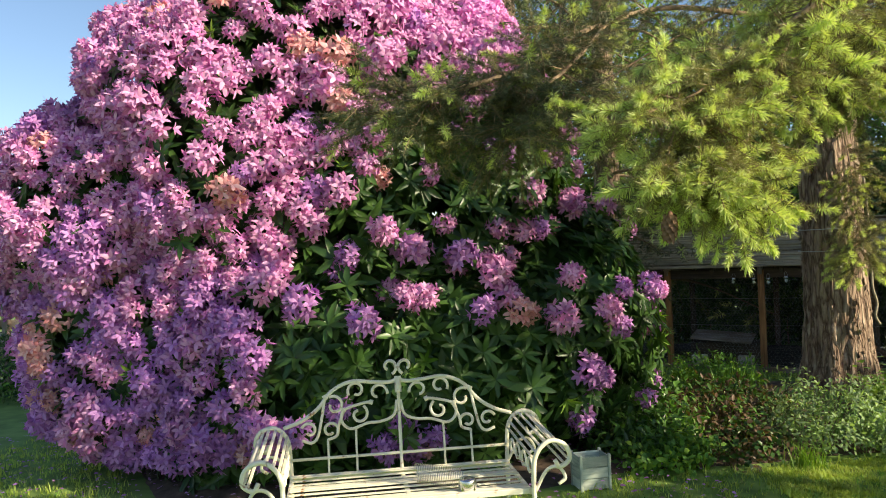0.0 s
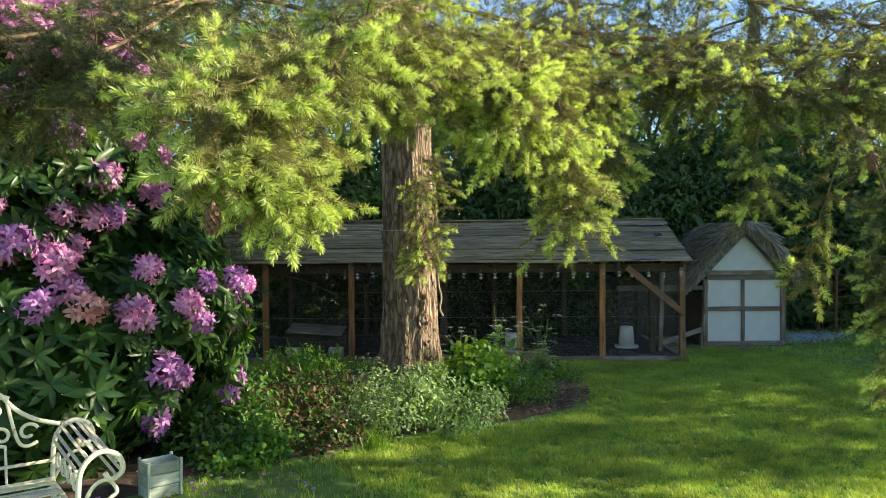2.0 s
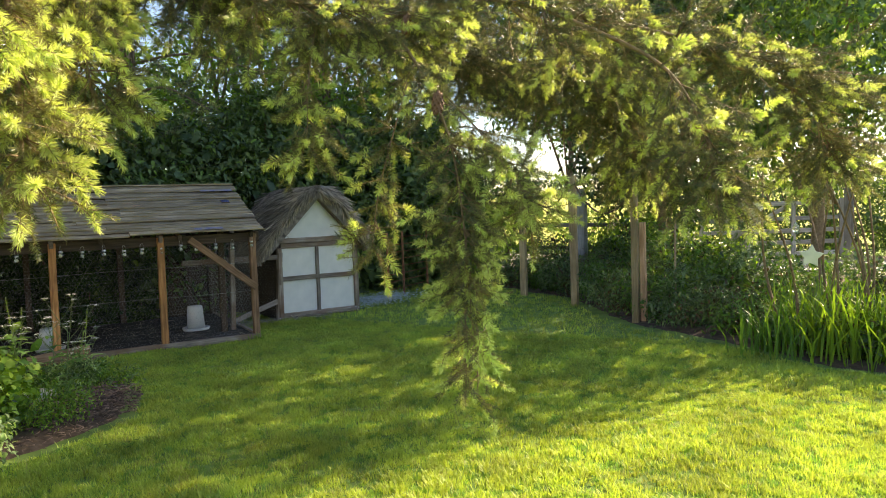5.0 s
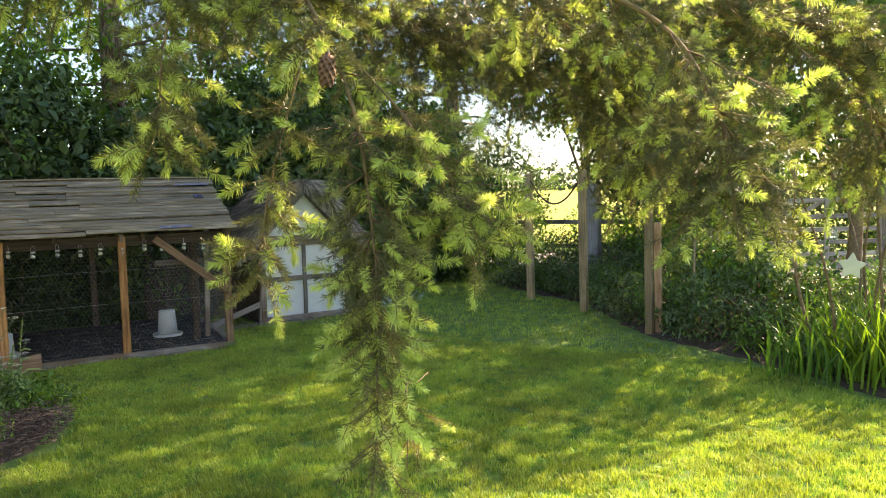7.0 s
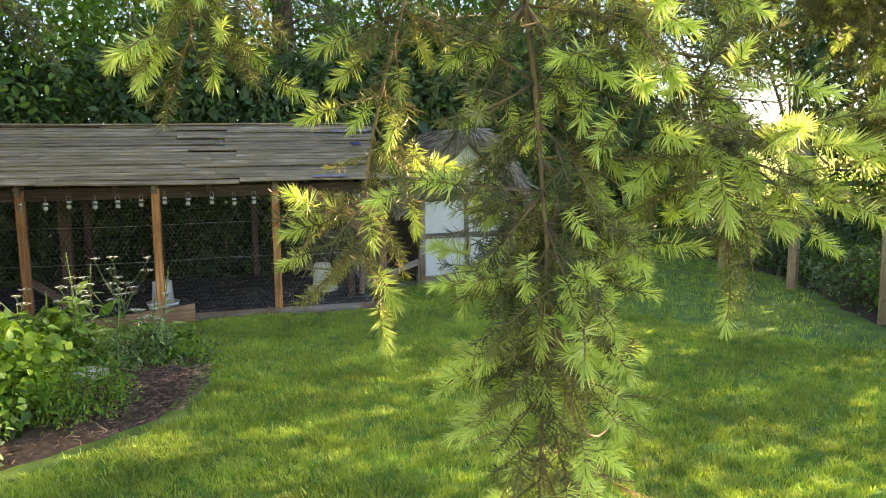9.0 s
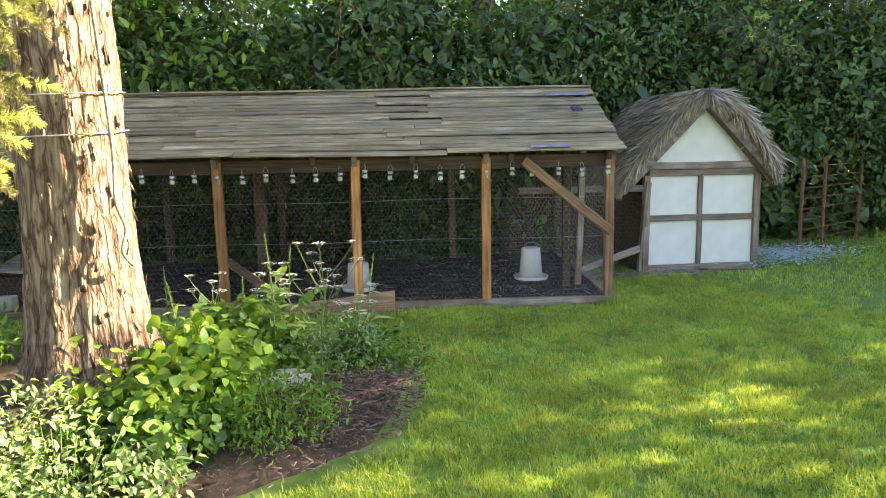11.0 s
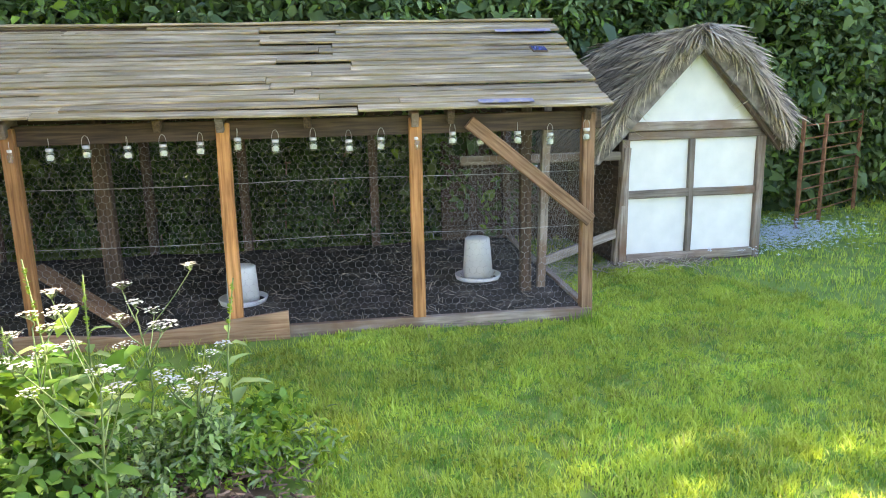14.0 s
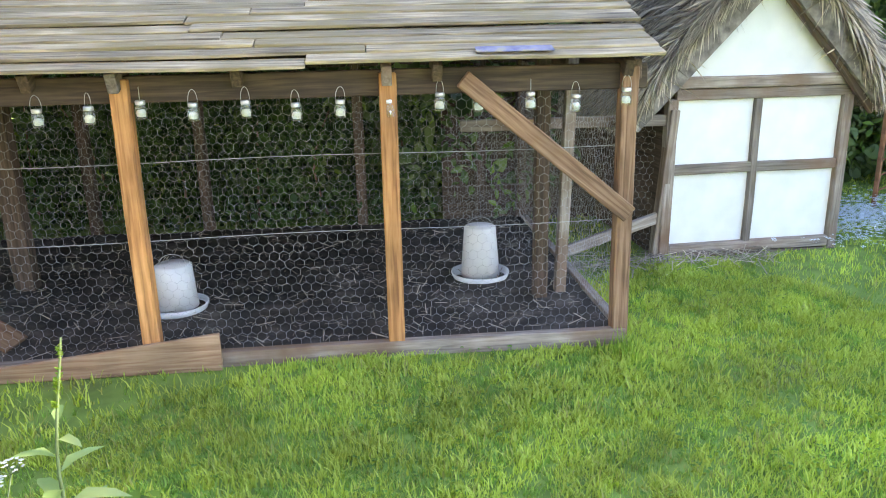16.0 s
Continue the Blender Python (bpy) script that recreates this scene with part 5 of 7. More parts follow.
TR = [truss(g) for _ in range(4)]
TR_MESH = []
for mat in (PETAL, PETAL_DEEP, PETAL_FADED):
    row = []
    for V, F, M in TR[:3]:
        me = tri_mesh("flower_truss", V, F, M)
        me.materials.append(mat)
        row.append(me)
    TR_MESH.append(row)


def bloom_test(p):
    """Blooms crowd the sunny upper side and thin out low on the shaded end."""
    low = (p[:, 2] < 1.6 + 1.1 * np.clip(p[:, 0] + 1.2, 0, 1.2)) & (p[:, 0] > -1.15)
    keep = np.where(low, g.random(len(p)) < 0.11, g.random(len(p)) < 0.97)
    return keep & (p[:, 1] < 6.9)


P, N = shell_points(BLOBS, 2400, g, 0.06, bloom_test, 0.35)
front = np.argsort(P[:, 1] - 0.25 * P[:, 2])
P, N = P[front], N[front]
keepers = []
for k in range(len(P)):
    if all((P[k] - P[j]) @ (P[k] - P[j]) > 0.118 ** 2 for j in keepers):
        keepers.append(k)
P, N = P[keepers], N[keepers]
rest = []
tone = np.array([noise.noise((p[0] * 0.9, p[1], p[2] * 0.9 + 4)) for p in P])
for k, (p, nn) in enumerate(zip(P, N)):
    d = unit(nn + np.array([0, -0.15, 0.3]) + g.normal(0, 0.15, 3))
    B = basis(d[None], random_dirs(1, g))
    c = 2 if g.random() < 0.06 + 0.3 * (tone[k] > 0.3) * (p[0] < -2) else 1 if p[2] + 0.9 * g.normal() < 1.35 else 0
    s = g.uniform(1.05, 1.75)
    pos = p + nn * 0.05
    if k < 300:
        ob = link("flower_truss", TR_MESH[c][int(g.integers(0, 3))], None, rho)
        ob.matrix_basis = Matrix.Translation(pos) @ Matrix([list(r) for r in B[0]]).to_4x4() @ Matrix.Scale(s, 4)
    else:
        rest.append(stamp(TR[int(g.integers(0, 4))], B, pos[None], s, np.array([c])))
if rest:
    V, F, M = join(rest)
    tagged(link("bloom", tri_mesh("bloom", V, F, M), [PETAL, PETAL_DEEP, PETAL_FADED], rho), kind="stuff")
for k in range(16):
    a = g.uniform(0, 2 * math.pi)
    b0 = np.array([-0.9 + g.normal(0, 0.5), 6.9 + g.normal(0, 0.3), 0.05])
    b1 = np.array([-0.9 + 2.3 * math.cos(a), 6.7 + 0.9 * math.sin(a), g.uniform(1.2, 3.6)])
    tube_part("stem", smooth_path([b0, (b0 + b1) / 2 + g.normal(0, 0.2, 3), b1], 10), np.linspace(0.05, 0.015, 10), TWIG, rho, "", 6)

# ---- leafy trees and hedge behind ----
def crown_mesh(name, blobs, n, size, mats, g, depth=0.5, share=0.0, zmin=0.1, test=None, aspect=0.5, clump=9, spread=1.6):
    Tm = [leaf(1, aspect, 0.1, 0.15), leaf(1, aspect * 0.8, 0.06, 0.25)]
    P, N = shell_points(blobs, n, g, depth, test, zmin)
    k = len(P)
    P = np.repeat(P, clump, 0) + g.normal(0, size * spread * 0.6, (k * clump, 3))
    N = np.repeat(N, clump, 0)
    d = unit(N * 0.5 + g.normal(0, 0.75, P.shape) + np.array([0, 0, -0.25]))
    M = (g.random(len(P)) < share).astype(int)
    half = len(P) // 2
    up = unit(N + np.array([0, 0, 0.9]) + g.normal(0, 0.3, P.shape))
    V, F, M = join([stamp(Tm[0], basis(d[:half], up[:half]), P[:half], size * g.uniform(0.6, 1.2, half), M[:half]), stamp(Tm[1], basis(d[half:], up[half:]), P[half:], size * g.uniform(0.6, 1.2, len(P) - half), M[half:])])
    return tri_mesh(name, V, F, M)


def leafy_tree(name, label, x, y, height, spread, seed, mats, n=700, size=0.12, base=0.3, share=0.1, clump=9, aspect=0.5, trunk_r=0.11):
    g = np.random.default_rng(seed)
    root = thing(name, label, "tree", Matrix.Translation((x, y, float(gz(x, y)))))
    tops = []
    tr = smooth_path([(0, 0, -0.1), (g.normal(0, 0.08), g.normal(0, 0.08), height * 0.35), (g.normal(0, 0.2), g.normal(0, 0.2), height * 0.85)], 14)
    tube_part("trunk", tr, np.linspace(trunk_r, trunk_r * 0.3, 14), TWIG, root, "", 9)
    blobs = []
    for k in range(9):
        a, zz = 2.4 * k + g.normal(0, 0.3), height * (base + (0.93 - base) * (k + 0.5) / 9)
        rad = spread * (0.55 + 0.35 * math.sin(math.pi * (0.2 + 0.75 * k / 9)))
        c = np.array([rad * 0.62 * math.cos(a), rad * 0.62 * math.sin(a), zz])
        blobs.append((*c, rad * 0.75, rad * 0.75, height * 0.16 + 0.25))
        s = tr[min(13, 3 + k)]
        tube_part("limb", smooth_path([s, (s + c) / 2 + np.array([0, 0, 0.1]), c], 8), np.linspace(trunk_r * 0.4, 0.012, 8), TWIG, root, "", 5)
    me = crown_mesh("crown", np.array(blobs), n, size, mats, g, 0.6, share, clump=clump, aspect=aspect)
    tagged(link("crown", me, mats, root), kind="stuff")
    return root


g = np.random.default_rng(77)
# dense evergreen hedge along the back of the run
HB = []
for k in range(21):
    u, v = -9.5 + 0.72 * k + g.normal(0, 0.2), 4.2 + g.normal(0, 0.35)
    rise = 1 + 0.28 * math.sin(k * 1.9) * math.sin(k * 0.7)
    for z, r in ((0.7, 1.05), (1.6, 1.1), (2.3 * rise, 1.0)):
        x, y = 8.15 + 0.866 * u + 0.5 * v, 7.44 - 0.5 * u + 0.866 * v
        HB.append((x + g.normal(0, 0.15), y + g.normal(0, 0.15), z, r, r, 1.0))
hedge = thing("laurel_hedge", "tall dark evergreen laurel hedge behind the hen run", "hedge")
toward_run = lambda p: (coop_xy(p[:, 0], p[:, 1])[1] < 4.8)
me = crown_mesh("foliage", np.array(HB), 7600, 0.115, None, g, 0.3, 0.22, 0.05, toward_run, 0.46, 11, 1.5)
tagged(link("foliage", me, [LEAF_HEDGE, LEAF_TREE], hedge, "glossy dark leaves"), kind="stuff")
me = crown_mesh("inner_foliage", np.array(HB) * np.array([1, 1, 1, 0.75, 0.75, 0.8]), 4200, 0.22, None, g, 0.2, 0.0, 0.05, None, 0.7, 6, 1.4)
tagged(link("inner_foliage", me, [LEAF_HEDGE], hedge), kind="stuff")
for k in range(11):
    u, v = -9 + 1.35 * k, 4.3 + g.normal(0, 0.2)
    x, y = 8.15 + 0.866 * u + 0.5 * v, 7.44 - 0.5 * u + 0.866 * v
    tube_part("stem", smooth_path([(x, y, -0.05), (x + g.normal(0, 0.2), y + g.normal(0, 0.2), 1.6), (x + g.normal(0, 0.4), y, 3.4)], 8), np.linspace(0.08, 0.03, 8), TWIG, hedge, "", 6)

mats = [LEAF_TREE, LEAF_LIME]
for k, (x, y, h, s) in enumerate([(6.0, 14.6, 6.2, 2.3), (9.2, 14.0, 5.8, 2.2), (12.6, 12.6, 6.0, 2.2), (14.2, 10.6, 4.6, 1.8), (3.0, 14.8, 6.8, 2.3)]):
    leafy_tree("hazel_tree", "leafy deciduous tree behind the hedge, lit at the top", x, y, h, s, 200 + k, mats, 1500, 0.15, 0.2, 0.35)
mats = [LEAF_HEDGE, LEAF_TREE]
for k, (x, y, h, s) in enumerate([(12.4, 9.6, 3.4, 1.3), (14.6, 8.9, 3.2, 1.3), (16.4, 8.6, 2.6, 1.2)]):
    leafy_tree("garden_shrub", "dense dark shrub at the end of the lawn", x, y, h, s, 230 + k, mats, 620, 0.11, 0.08, 0.3, 10)


def conifer(name, label, x, y, height, spread, seed, levels=16, tw=26, sc=2.4, lift=0.0, fresh=0.08):
    g = np.random.default_rng(seed)
    root = thing(name, label, "tree")
    tube_part("trunk", [(x, y, -0.1), (x, y, height * 0.5), (x + 0.1, y, height)], [0.25, 0.17, 0.03], BARK, root, "", 10)
    for k in range(levels):
        t = k / levels
        z = 0.9 + lift + (height - 1.2 - lift) * t
        for j in range(3):
            a = 2.4 * k + 2.1 * j + g.normal(0, 0.2)
            L = spread * (1 - 0.72 * t) * g.uniform(0.75, 1.1)
            bough_part("branch", root, [(x, y, z + 0.3), (x + L * 0.5 * math.cos(a), y + L * 0.5 * math.sin(a), z + 0.25), (x + L * math.cos(a), y + L * math.sin(a), z - 0.3)], seed * 100 + k * 3 + j, twigs=tw, reach=0.75, hang=0.8, fresh=fresh, mid=0.1, scale=sc, dry=0.01, r0=0.03)
    return root


conifer("spruce_tree", "tall dark conifer standing behind the rhododendron", 0.9, 9.6, 8.5, 2.6, 3, 15, 14, 2.6)
conifer("spruce_tree", "dark conifer with drooping branches behind the fir", 2.6, 11.6, 9.0, 2.6, 4, 14, 12, 2.8)
conifer("spruce_tree", "large dark conifer with drooping limbs high over the hedge", 10.4, 12.6, 9.5, 3.6, 5, 10, 16, 2.8, 2.6)

conifer("spruce_tree", "dark conifer with drooping limbs at the end of the lawn", 13.6, 10.6, 9.5, 3.2, 6, 10, 20, 2.6, 2.0)
conifer("spruce_tree", "dark conifer beside the field hedge", 17.4, 9.9, 9.0, 2.8, 7, 9, 18, 2.8, 2.2)

# trees by the border, placed to shade the lawn; the first is added unseen
mats = [LEAF_TREE, LEAF_LIME]
leafy_tree("shade_tree", "added leafy tree out of view in the border, shading the lawn", 13.6, -2.6, 3.6, 1.7, 301, [LEAF_HEDGE, LEAF_TREE], 800, 0.11, 0.22, 0.4)
leafy_tree("willow_tree", "dense dark leafy tree in the border", 13.4, 1.4, 5.7, 1.9, 305, [LEAF_HEDGE, LEAF_TREE], 2000, 0.12, 0.46, 0.3, 11)
leafy_tree("holly_tree", "dark evergreen tree beside the gate", 14.9, 3.9, 5.4, 1.5, 307, [LEAF_HEDGE, LEAF_RHODO], 1400, 0.13, 0.36, 0.5, 12)
# tall crowns added outside the view to shade the run and its roof
leafy_tree("ash_tree", "added tall broad tree beyond the farm track, there to shade the run", 24.5, 4.0, 14.0, 3.2, 302, mats, 4600, 0.17, 0.52, 0.1, 13, trunk_r=0.22)
leafy_tree("ash_tree", "added tall tree out of view beyond the gate, shading the run roof", 22.4, 1.6, 13.4, 2.2, 303, mats, 3000, 0.22, 0.5, 0.1, 12, trunk_r=0.24)

leafy_tree("ash_tree", "slender leafy tree by the track beyond the fence", 17.2, 6.5, 8.2, 2.1, 306, [LEAF_HEDGE, LEAF_TREE], 2000, 0.13, 0.5, 0.35, 11, trunk_r=0.09)

# dark leaves added at the back netting of the run to deepen its shade
g = np.random.default_rng(79)
IB = []
for k in range(18):
    u = -7.4 + 0.44 * k
    for z in (0.35, 0.95):
        v = 3.0 + g.normal(0, 0.08)
        IB.append((8.15 + 0.866 * u + 0.5 * v, 7.44 - 0.5 * u + 0.866 * v, z, 0.42, 0.42, 0.48))
ivy = thing("ivy", "dense dark leaves added behind the run to stand in for its shade", "ivy")
me = crown_mesh("foliage", np.array(IB), 1900, 0.085, None, g, 0.4, 0.0, 0.03, None, 0.75, 9, 1.4)
tagged(link("foliage", me, [LEAF_RHODO], ivy), kind="stuff")
for k in range(12):
    u, v = -7.0 + 0.6 * k, 3.0
    x, y = 8.15 + 0.866 * u + 0.5 * v, 7.44 - 0.5 * u + 0.866 * v
    tube_part("stem", smooth_path([(x, y, -0.03), (x + g.normal(0, 0.1), y, 0.5), (x + g.normal(0, 0.2), y + g.normal(0, 0.05), 1.2)], 8), np.linspace(0.014, 0.005, 8), TWIG, ivy, "", 5)

# ---- bench ----
def spiral(cx, cz, r0, r1, a0, a1, n=26):
    a = np.radians(np.linspace(a0, a1, n))
    r = np.linspace(r0, r1, n)
    return np.stack([cx + r * np.cos(a), 0 * a, cz + r * np.sin(a)], -1)


bench = thing("garden_bench", "cream painted wrought iron garden bench with scrolls, rust spots", "bench", pose(-0.24, 3.88, 0.10, 0, 0, 8))
HB_, SEAT, YB, YF = 0.60, 0.42, 0.26, -0.27
for k in range(13):
    y = YF + 0.02 + (YB - YF - 0.04) * k / 12
    beam("seat_slat", (-HB_, y, SEAT + 0.01 * math.cos(k)), (HB_, y, SEAT + 0.01 * math.cos(k)), 0.022, 0.006, IRON_CREAM, bench, bevel=0.002)
for x in (-HB_, 0, HB_):
    beam("seat_rail", (x, YF, SEAT - 0.012), (x, YB, SEAT - 0.012), 0.022, 0.016, IRON_CREAM, bench, bevel=0.002)
for y in (YF, YB):
    beam("seat_edge", (-HB_ - 0.01, y, SEAT), (HB_ + 0.01, y, SEAT), 0.016, 0.03, IRON_CREAM, bench, bevel=0.003)
R = 0.0085


def back_bar(name, pts, r=R, n=30, mirror=True):
    P = smooth_path([(u, 0, w) for u, w in pts], n) if not isinstance(pts, np.ndarray) else pts
    for sg in ((1, -1) if mirror else (1,)):
        Q = P * np.array([sg, 1, 1]) + np.array([0, YB, 0])
        Q[:, 1] += 0.16 * np.clip(Q[:, 2] - SEAT, 0, 1)
        tube_part(name, Q, r, IRON_CREAM, bench, sides=7)


back_bar("top_rail", [(0.0, 0.915), (0.05, 0.90), (0.14, 0.905), (0.26, 0.915), (0.37, 0.87), (0.45, 0.78), (0.54, 0.72), (0.64, 0.685)], 0.011, 44)
for side in (1,):
    back_bar("finial_scroll", spiral(0.045, 0.985, 0.045, 0.018, 250, -60), 0.009)
    back_bar("scroll", spiral(0.115, 0.845, 0.055, 0.02, 190, -80), R)
    back_bar("scroll", spiral(0.235, 0.865, 0.05, 0.02, -30, 300), R)
    back_bar("scroll", spiral(0.36, 0.79, 0.055, 0.02, 60, 380), R)
    back_bar("scroll", spiral(0.225, 0.735, 0.052, 0.02, 120, 440), R)
    back_bar("scroll", spiral(0.385, 0.66, 0.045, 0.017, 180, -140), R)
    back_bar("scroll", spiral(0.50, 0.665, 0.045, 0.017, 20, 320), R)
    back_bar("curl_bar", [(0.01, 0.80), (0.03, 0.72), (0.10, 0.69), (0.18, 0.685), (0.27, 0.66), (0.32, 0.70), (0.31, 0.76), (0.22, 0.79), (0.15, 0.80)], R, 36)
    back_bar("curl_bar", [(0.31, 0.755), (0.34, 0.68), (0.35, 0.63), (0.40, 0.61)], R, 20)
    back_bar("curl_bar", [(0.41, 0.84), (0.43, 0.73), (0.455, 0.63), (0.49, 0.60), (0.54, 0.615)], R, 22)
    for u, w in ((0.245, 0.665), (0.40, 0.615)):
        back_bar("upright", [(u, SEAT), (u, (SEAT + w) / 2), (u, w)], 0.0065, 6)
    back_bar("clip", [(0.145, 0.793), (0.165, 0.80)], 0.014, 4)
    back_bar("clip", [(0.31, 0.752), (0.312, 0.775)], 0.014, 4)
    back_bar("clip", [(0.405, 0.83), (0.415, 0.85)], 0.014, 4)
back_bar("centre_upright", [(0, SEAT), (0, 0.66), (0, 0.93)], 0.010, 10, False)
back_bar("finial", [(0, 0.84), (0, 0.88), (0, 0.93)], 0.020, 8, False)
back_bar("lower_rail", [(-HB_, 0.515), (0, 0.515), (HB_, 0.515)], 0.0085, 8, False)
for sg in (-1, 1):
    for y0, lift in ((YB + 0.03, 0.03), (YF - 0.03, 0.0)):
        x0 = sg * HB_
        arm = smooth_path([(x0, y0, 0.0), (x0 + sg * 0.005, y0, 0.3), (x0 + sg * 0.005, y0, 0.48), (x0 + sg * 0.02, y0, 0.60 + lift), (x0 + sg * 0.09, y0, 0.665 + lift), (x0 + sg * 0.17, y0, 0.64 + lift), (x0 + sg * 0.19, y0, 0.57 + lift), (x0 + sg * 0.14, y0, 0.535 + lift), (x0 + sg * 0.115, y0, 0.57 + lift)], 40)
        tube_part("leg", arm, 0.012, IRON_CREAM, bench, sides=8)
        inner = smooth_path([(x0 + sg * 0.01, y0, 0.42), (x0 + sg * 0.07, y0, 0.52), (x0 + sg * 0.13, y0, 0.535), (x0 + sg * 0.165, y0, 0.48), (x0 + sg * 0.13, y0, 0.45)], 22)
        tube_part("arm_scroll", inner, 0.009, IRON_CREAM, bench, sides=7)
    for k in range(9):
        t = k / 8
        a = math.pi * (0.98 - 1.12 * t)
        px, pz = sg * (HB_ + 0.095 + 0.085 * math.cos(a) * 1.0), 0.575 + 0.085 * math.sin(a)
        beam("arm_slat", (px, YF - 0.03, pz), (px, YB + 0.03, pz + 0.03), 0.016, 0.005, IRON_CREAM, bench, bevel=0.0015)
    for k in range(4):
        y = YF + 0.06 + 0.13 * k
        Q = spiral(0, 0.52, 0.06, 0.02, 200, -150)
        Q = np.stack([np.full(len(Q), sg * (HB_ + 0.01)), y + Q[:, 0], Q[:, 2]], -1)
        tube_part("side_scroll", Q, 0.007, IRON_CREAM, bench, sides=6)

# coil spring toy with a metal can, on the seat
spr = thing("wind_spinner", "bright steel coil spring with a metal can on the bench", "ornament", pose(-0.24, 3.88, 0.10, 0, 0, 8))
a = np.linspace(0, 26 * 2 * math.pi, 520)
u = np.linspace(0, 1, 520)
tube_part("coil", np.stack([0.05 + 0.22 * u, -0.02 - 0.16 * u + 0.05 * np.cos(a), SEAT + 0.062 + 0.05 * np.sin(a)], -1), 0.0016, STEEL, spr, sides=4)
part("can", lathe([(0.001, 0), (0.042, 0), (0.045, 0.006), (0.045, 0.05), (0.042, 0.056), (0.001, 0.056)], 20), STEEL, spr, "", Matrix.Translation((0.29, -0.20, SEAT + 0.008)))

# planter beside the bench
pl = thing("planter_box", "weathered pale green wooden planter box beside the bench", "planter", pose(0.93, 5.0, float(gz(0.93, 5.0)) + 0.0, 0, 0, 12) @ Matrix.Diagonal((0.5, 0.5, 0.7, 1)))
PAINT = wood_mat("worn_green_paint", (0.30, 0.36, 0.30), (0.44, 0.50, 0.42), (0.55, 0.58, 0.50), 0.7, 0.2)
for k in range(3):
    for y in (-0.15, 0.15):
        beam("board", (-0.2, y, 0.06 + 0.105 * k), (0.2, y, 0.06 + 0.105 * k), 0.018, 0.098, PAINT, pl)
    for x in (-0.2, 0.2):
        beam("board", (x, -0.14, 0.06 + 0.105 * k), (x, 0.14, 0.06 + 0.105 * k), 0.018, 0.098, PAINT, pl)
for x in (-0.2, 0.2):
    for y in (-0.16, 0.16):
        beam("corner_post", (x, y, 0), (x, y, 0.34), 0.035, 0.035, PAINT, pl)

# ---- planting ----
def bush(name, label, x, y, r, h, seed, mats, n=160, size=0.05, aspect=0.5, share=0.2, clump=8, stems=8, cat="plant"):
    g = np.random.default_rng(seed)
    z0 = float(gz(x, y)) + 0.03
    root = thing(name, label, cat, Matrix.Translation((x, y, z0)))
    blobs = []
    for k in range(9):
        a, q = 2.4 * k, r * 0.72 * math.sqrt((k + 0.5) / 9)
        top = h * g.uniform(0.5, 1.2) * (1 - 0.35 * q / r)
        blobs.append((q * math.cos(a), q * math.sin(a), top * 0.52, r * g.uniform(0.3, 0.48), r * g.uniform(0.3, 0.48), top * 0.5))
    me = crown_mesh("leaves", np.array(blobs), n, size, mats, g, 0.55, share, 0.01, None, aspect, clump, 1.5)
    tagged(link("leaves", me, mats, root), kind="stuff")
    for k in range(stems):
        a, q = g.uniform(0, 6.3), g.uniform(0.2, 0.7) * r
        tube_part("stem", smooth_path([(0.2 * q * math.cos(a), 0.2 * q * math.sin(a), -0.03), (0.6 * q * math.cos(a), 0.6 * q * math.sin(a), h * 0.45), (q * math.cos(a), q * math.sin(a), h * 0.85)], 6), np.linspace(0.005, 0.002, 6), LEAF_HERB, root, "", 4)
    return root


bush("mint_bush", "bushy mint with small bright green leaves", 3.05, 6.0, 0.6, 0.52, 1, [LEAF_PALE, LEAF_GREY], 420, 0.045, 0.5, 0.5, 8)
bush("mint_bush", "bushy mint spreading beside the lawn", 3.5, 5.72, 0.46, 0.42, 2, [LEAF_PALE, LEAF_GREY], 260, 0.045, 0.5, 0.5, 8)
bush("bronze_shrub", "low bronze leaved shrub in the bed", 2.1, 6.35, 0.5, 0.3, 3, [LEAF_BRONZE, LEAF_HERB], 200, 0.06, 0.5, 0.3)
bush("leafy_shrub", "dark leafy shrub at the foot of the rhododendron", 1.45, 6.0, 0.5, 0.34, 4, [LEAF_RHODO, LEAF_HERB], 260, 0.08, 0.5, 0.35)
bush("leafy_shrub", "low dark ground cover in the bed", 1.55, 5.45, 0.36, 0.18, 5, [LEAF_HERB, LEAF_LIME], 170, 0.05, 0.8, 0.25)
bush("leafy_shrub", "low leafy ground cover under the shrubs", 2.25, 5.75, 0.38, 0.18, 6, [LEAF_RHODO, LEAF_BRONZE], 130, 0.05, 0.8, 0.4)
bush("leafy_shrub", "dark leafy undergrowth beside the trunk", 2.6, 6.9, 0.55, 0.28, 7, [LEAF_RHODO, LEAF_BRONZE], 230, 0.07, 0.5, 0.45)
bush("leafy_shrub", "tangled undergrowth behind the bed", 1.9, 7.5, 0.7, 0.3, 8, [LEAF_RHODO, LEAF_HERB], 260, 0.08, 0.5, 0.4)
bush("leafy_shrub", "undergrowth in front of the hen run", 2.9, 8.4, 0.6, 0.32, 9, [LEAF_HERB, LEAF_LIME], 230, 0.07, 0.4, 0.3)
bush("hydrangea", "low plant with large round lime green leaves", 4.12, 6.5, 0.5, 0.40, 10, [LEAF_LIME, LEAF_HERB], 260, 0.075, 0.85, 0.3, 6)
bush("hydrangea", "low plant with large rounded green leaves", 3.92, 6.2, 0.36, 0.28, 15, [LEAF_HERB, LEAF_RHODO], 190, 0.06, 0.85, 0.3, 6)
bush("fern_clump", "soft feathery pale green clump", 4.5, 6.1, 0.34, 0.36, 11, [LEAF_LIME, LEAF_HERB], 230, 0.035, 0.35, 0.4, 9)
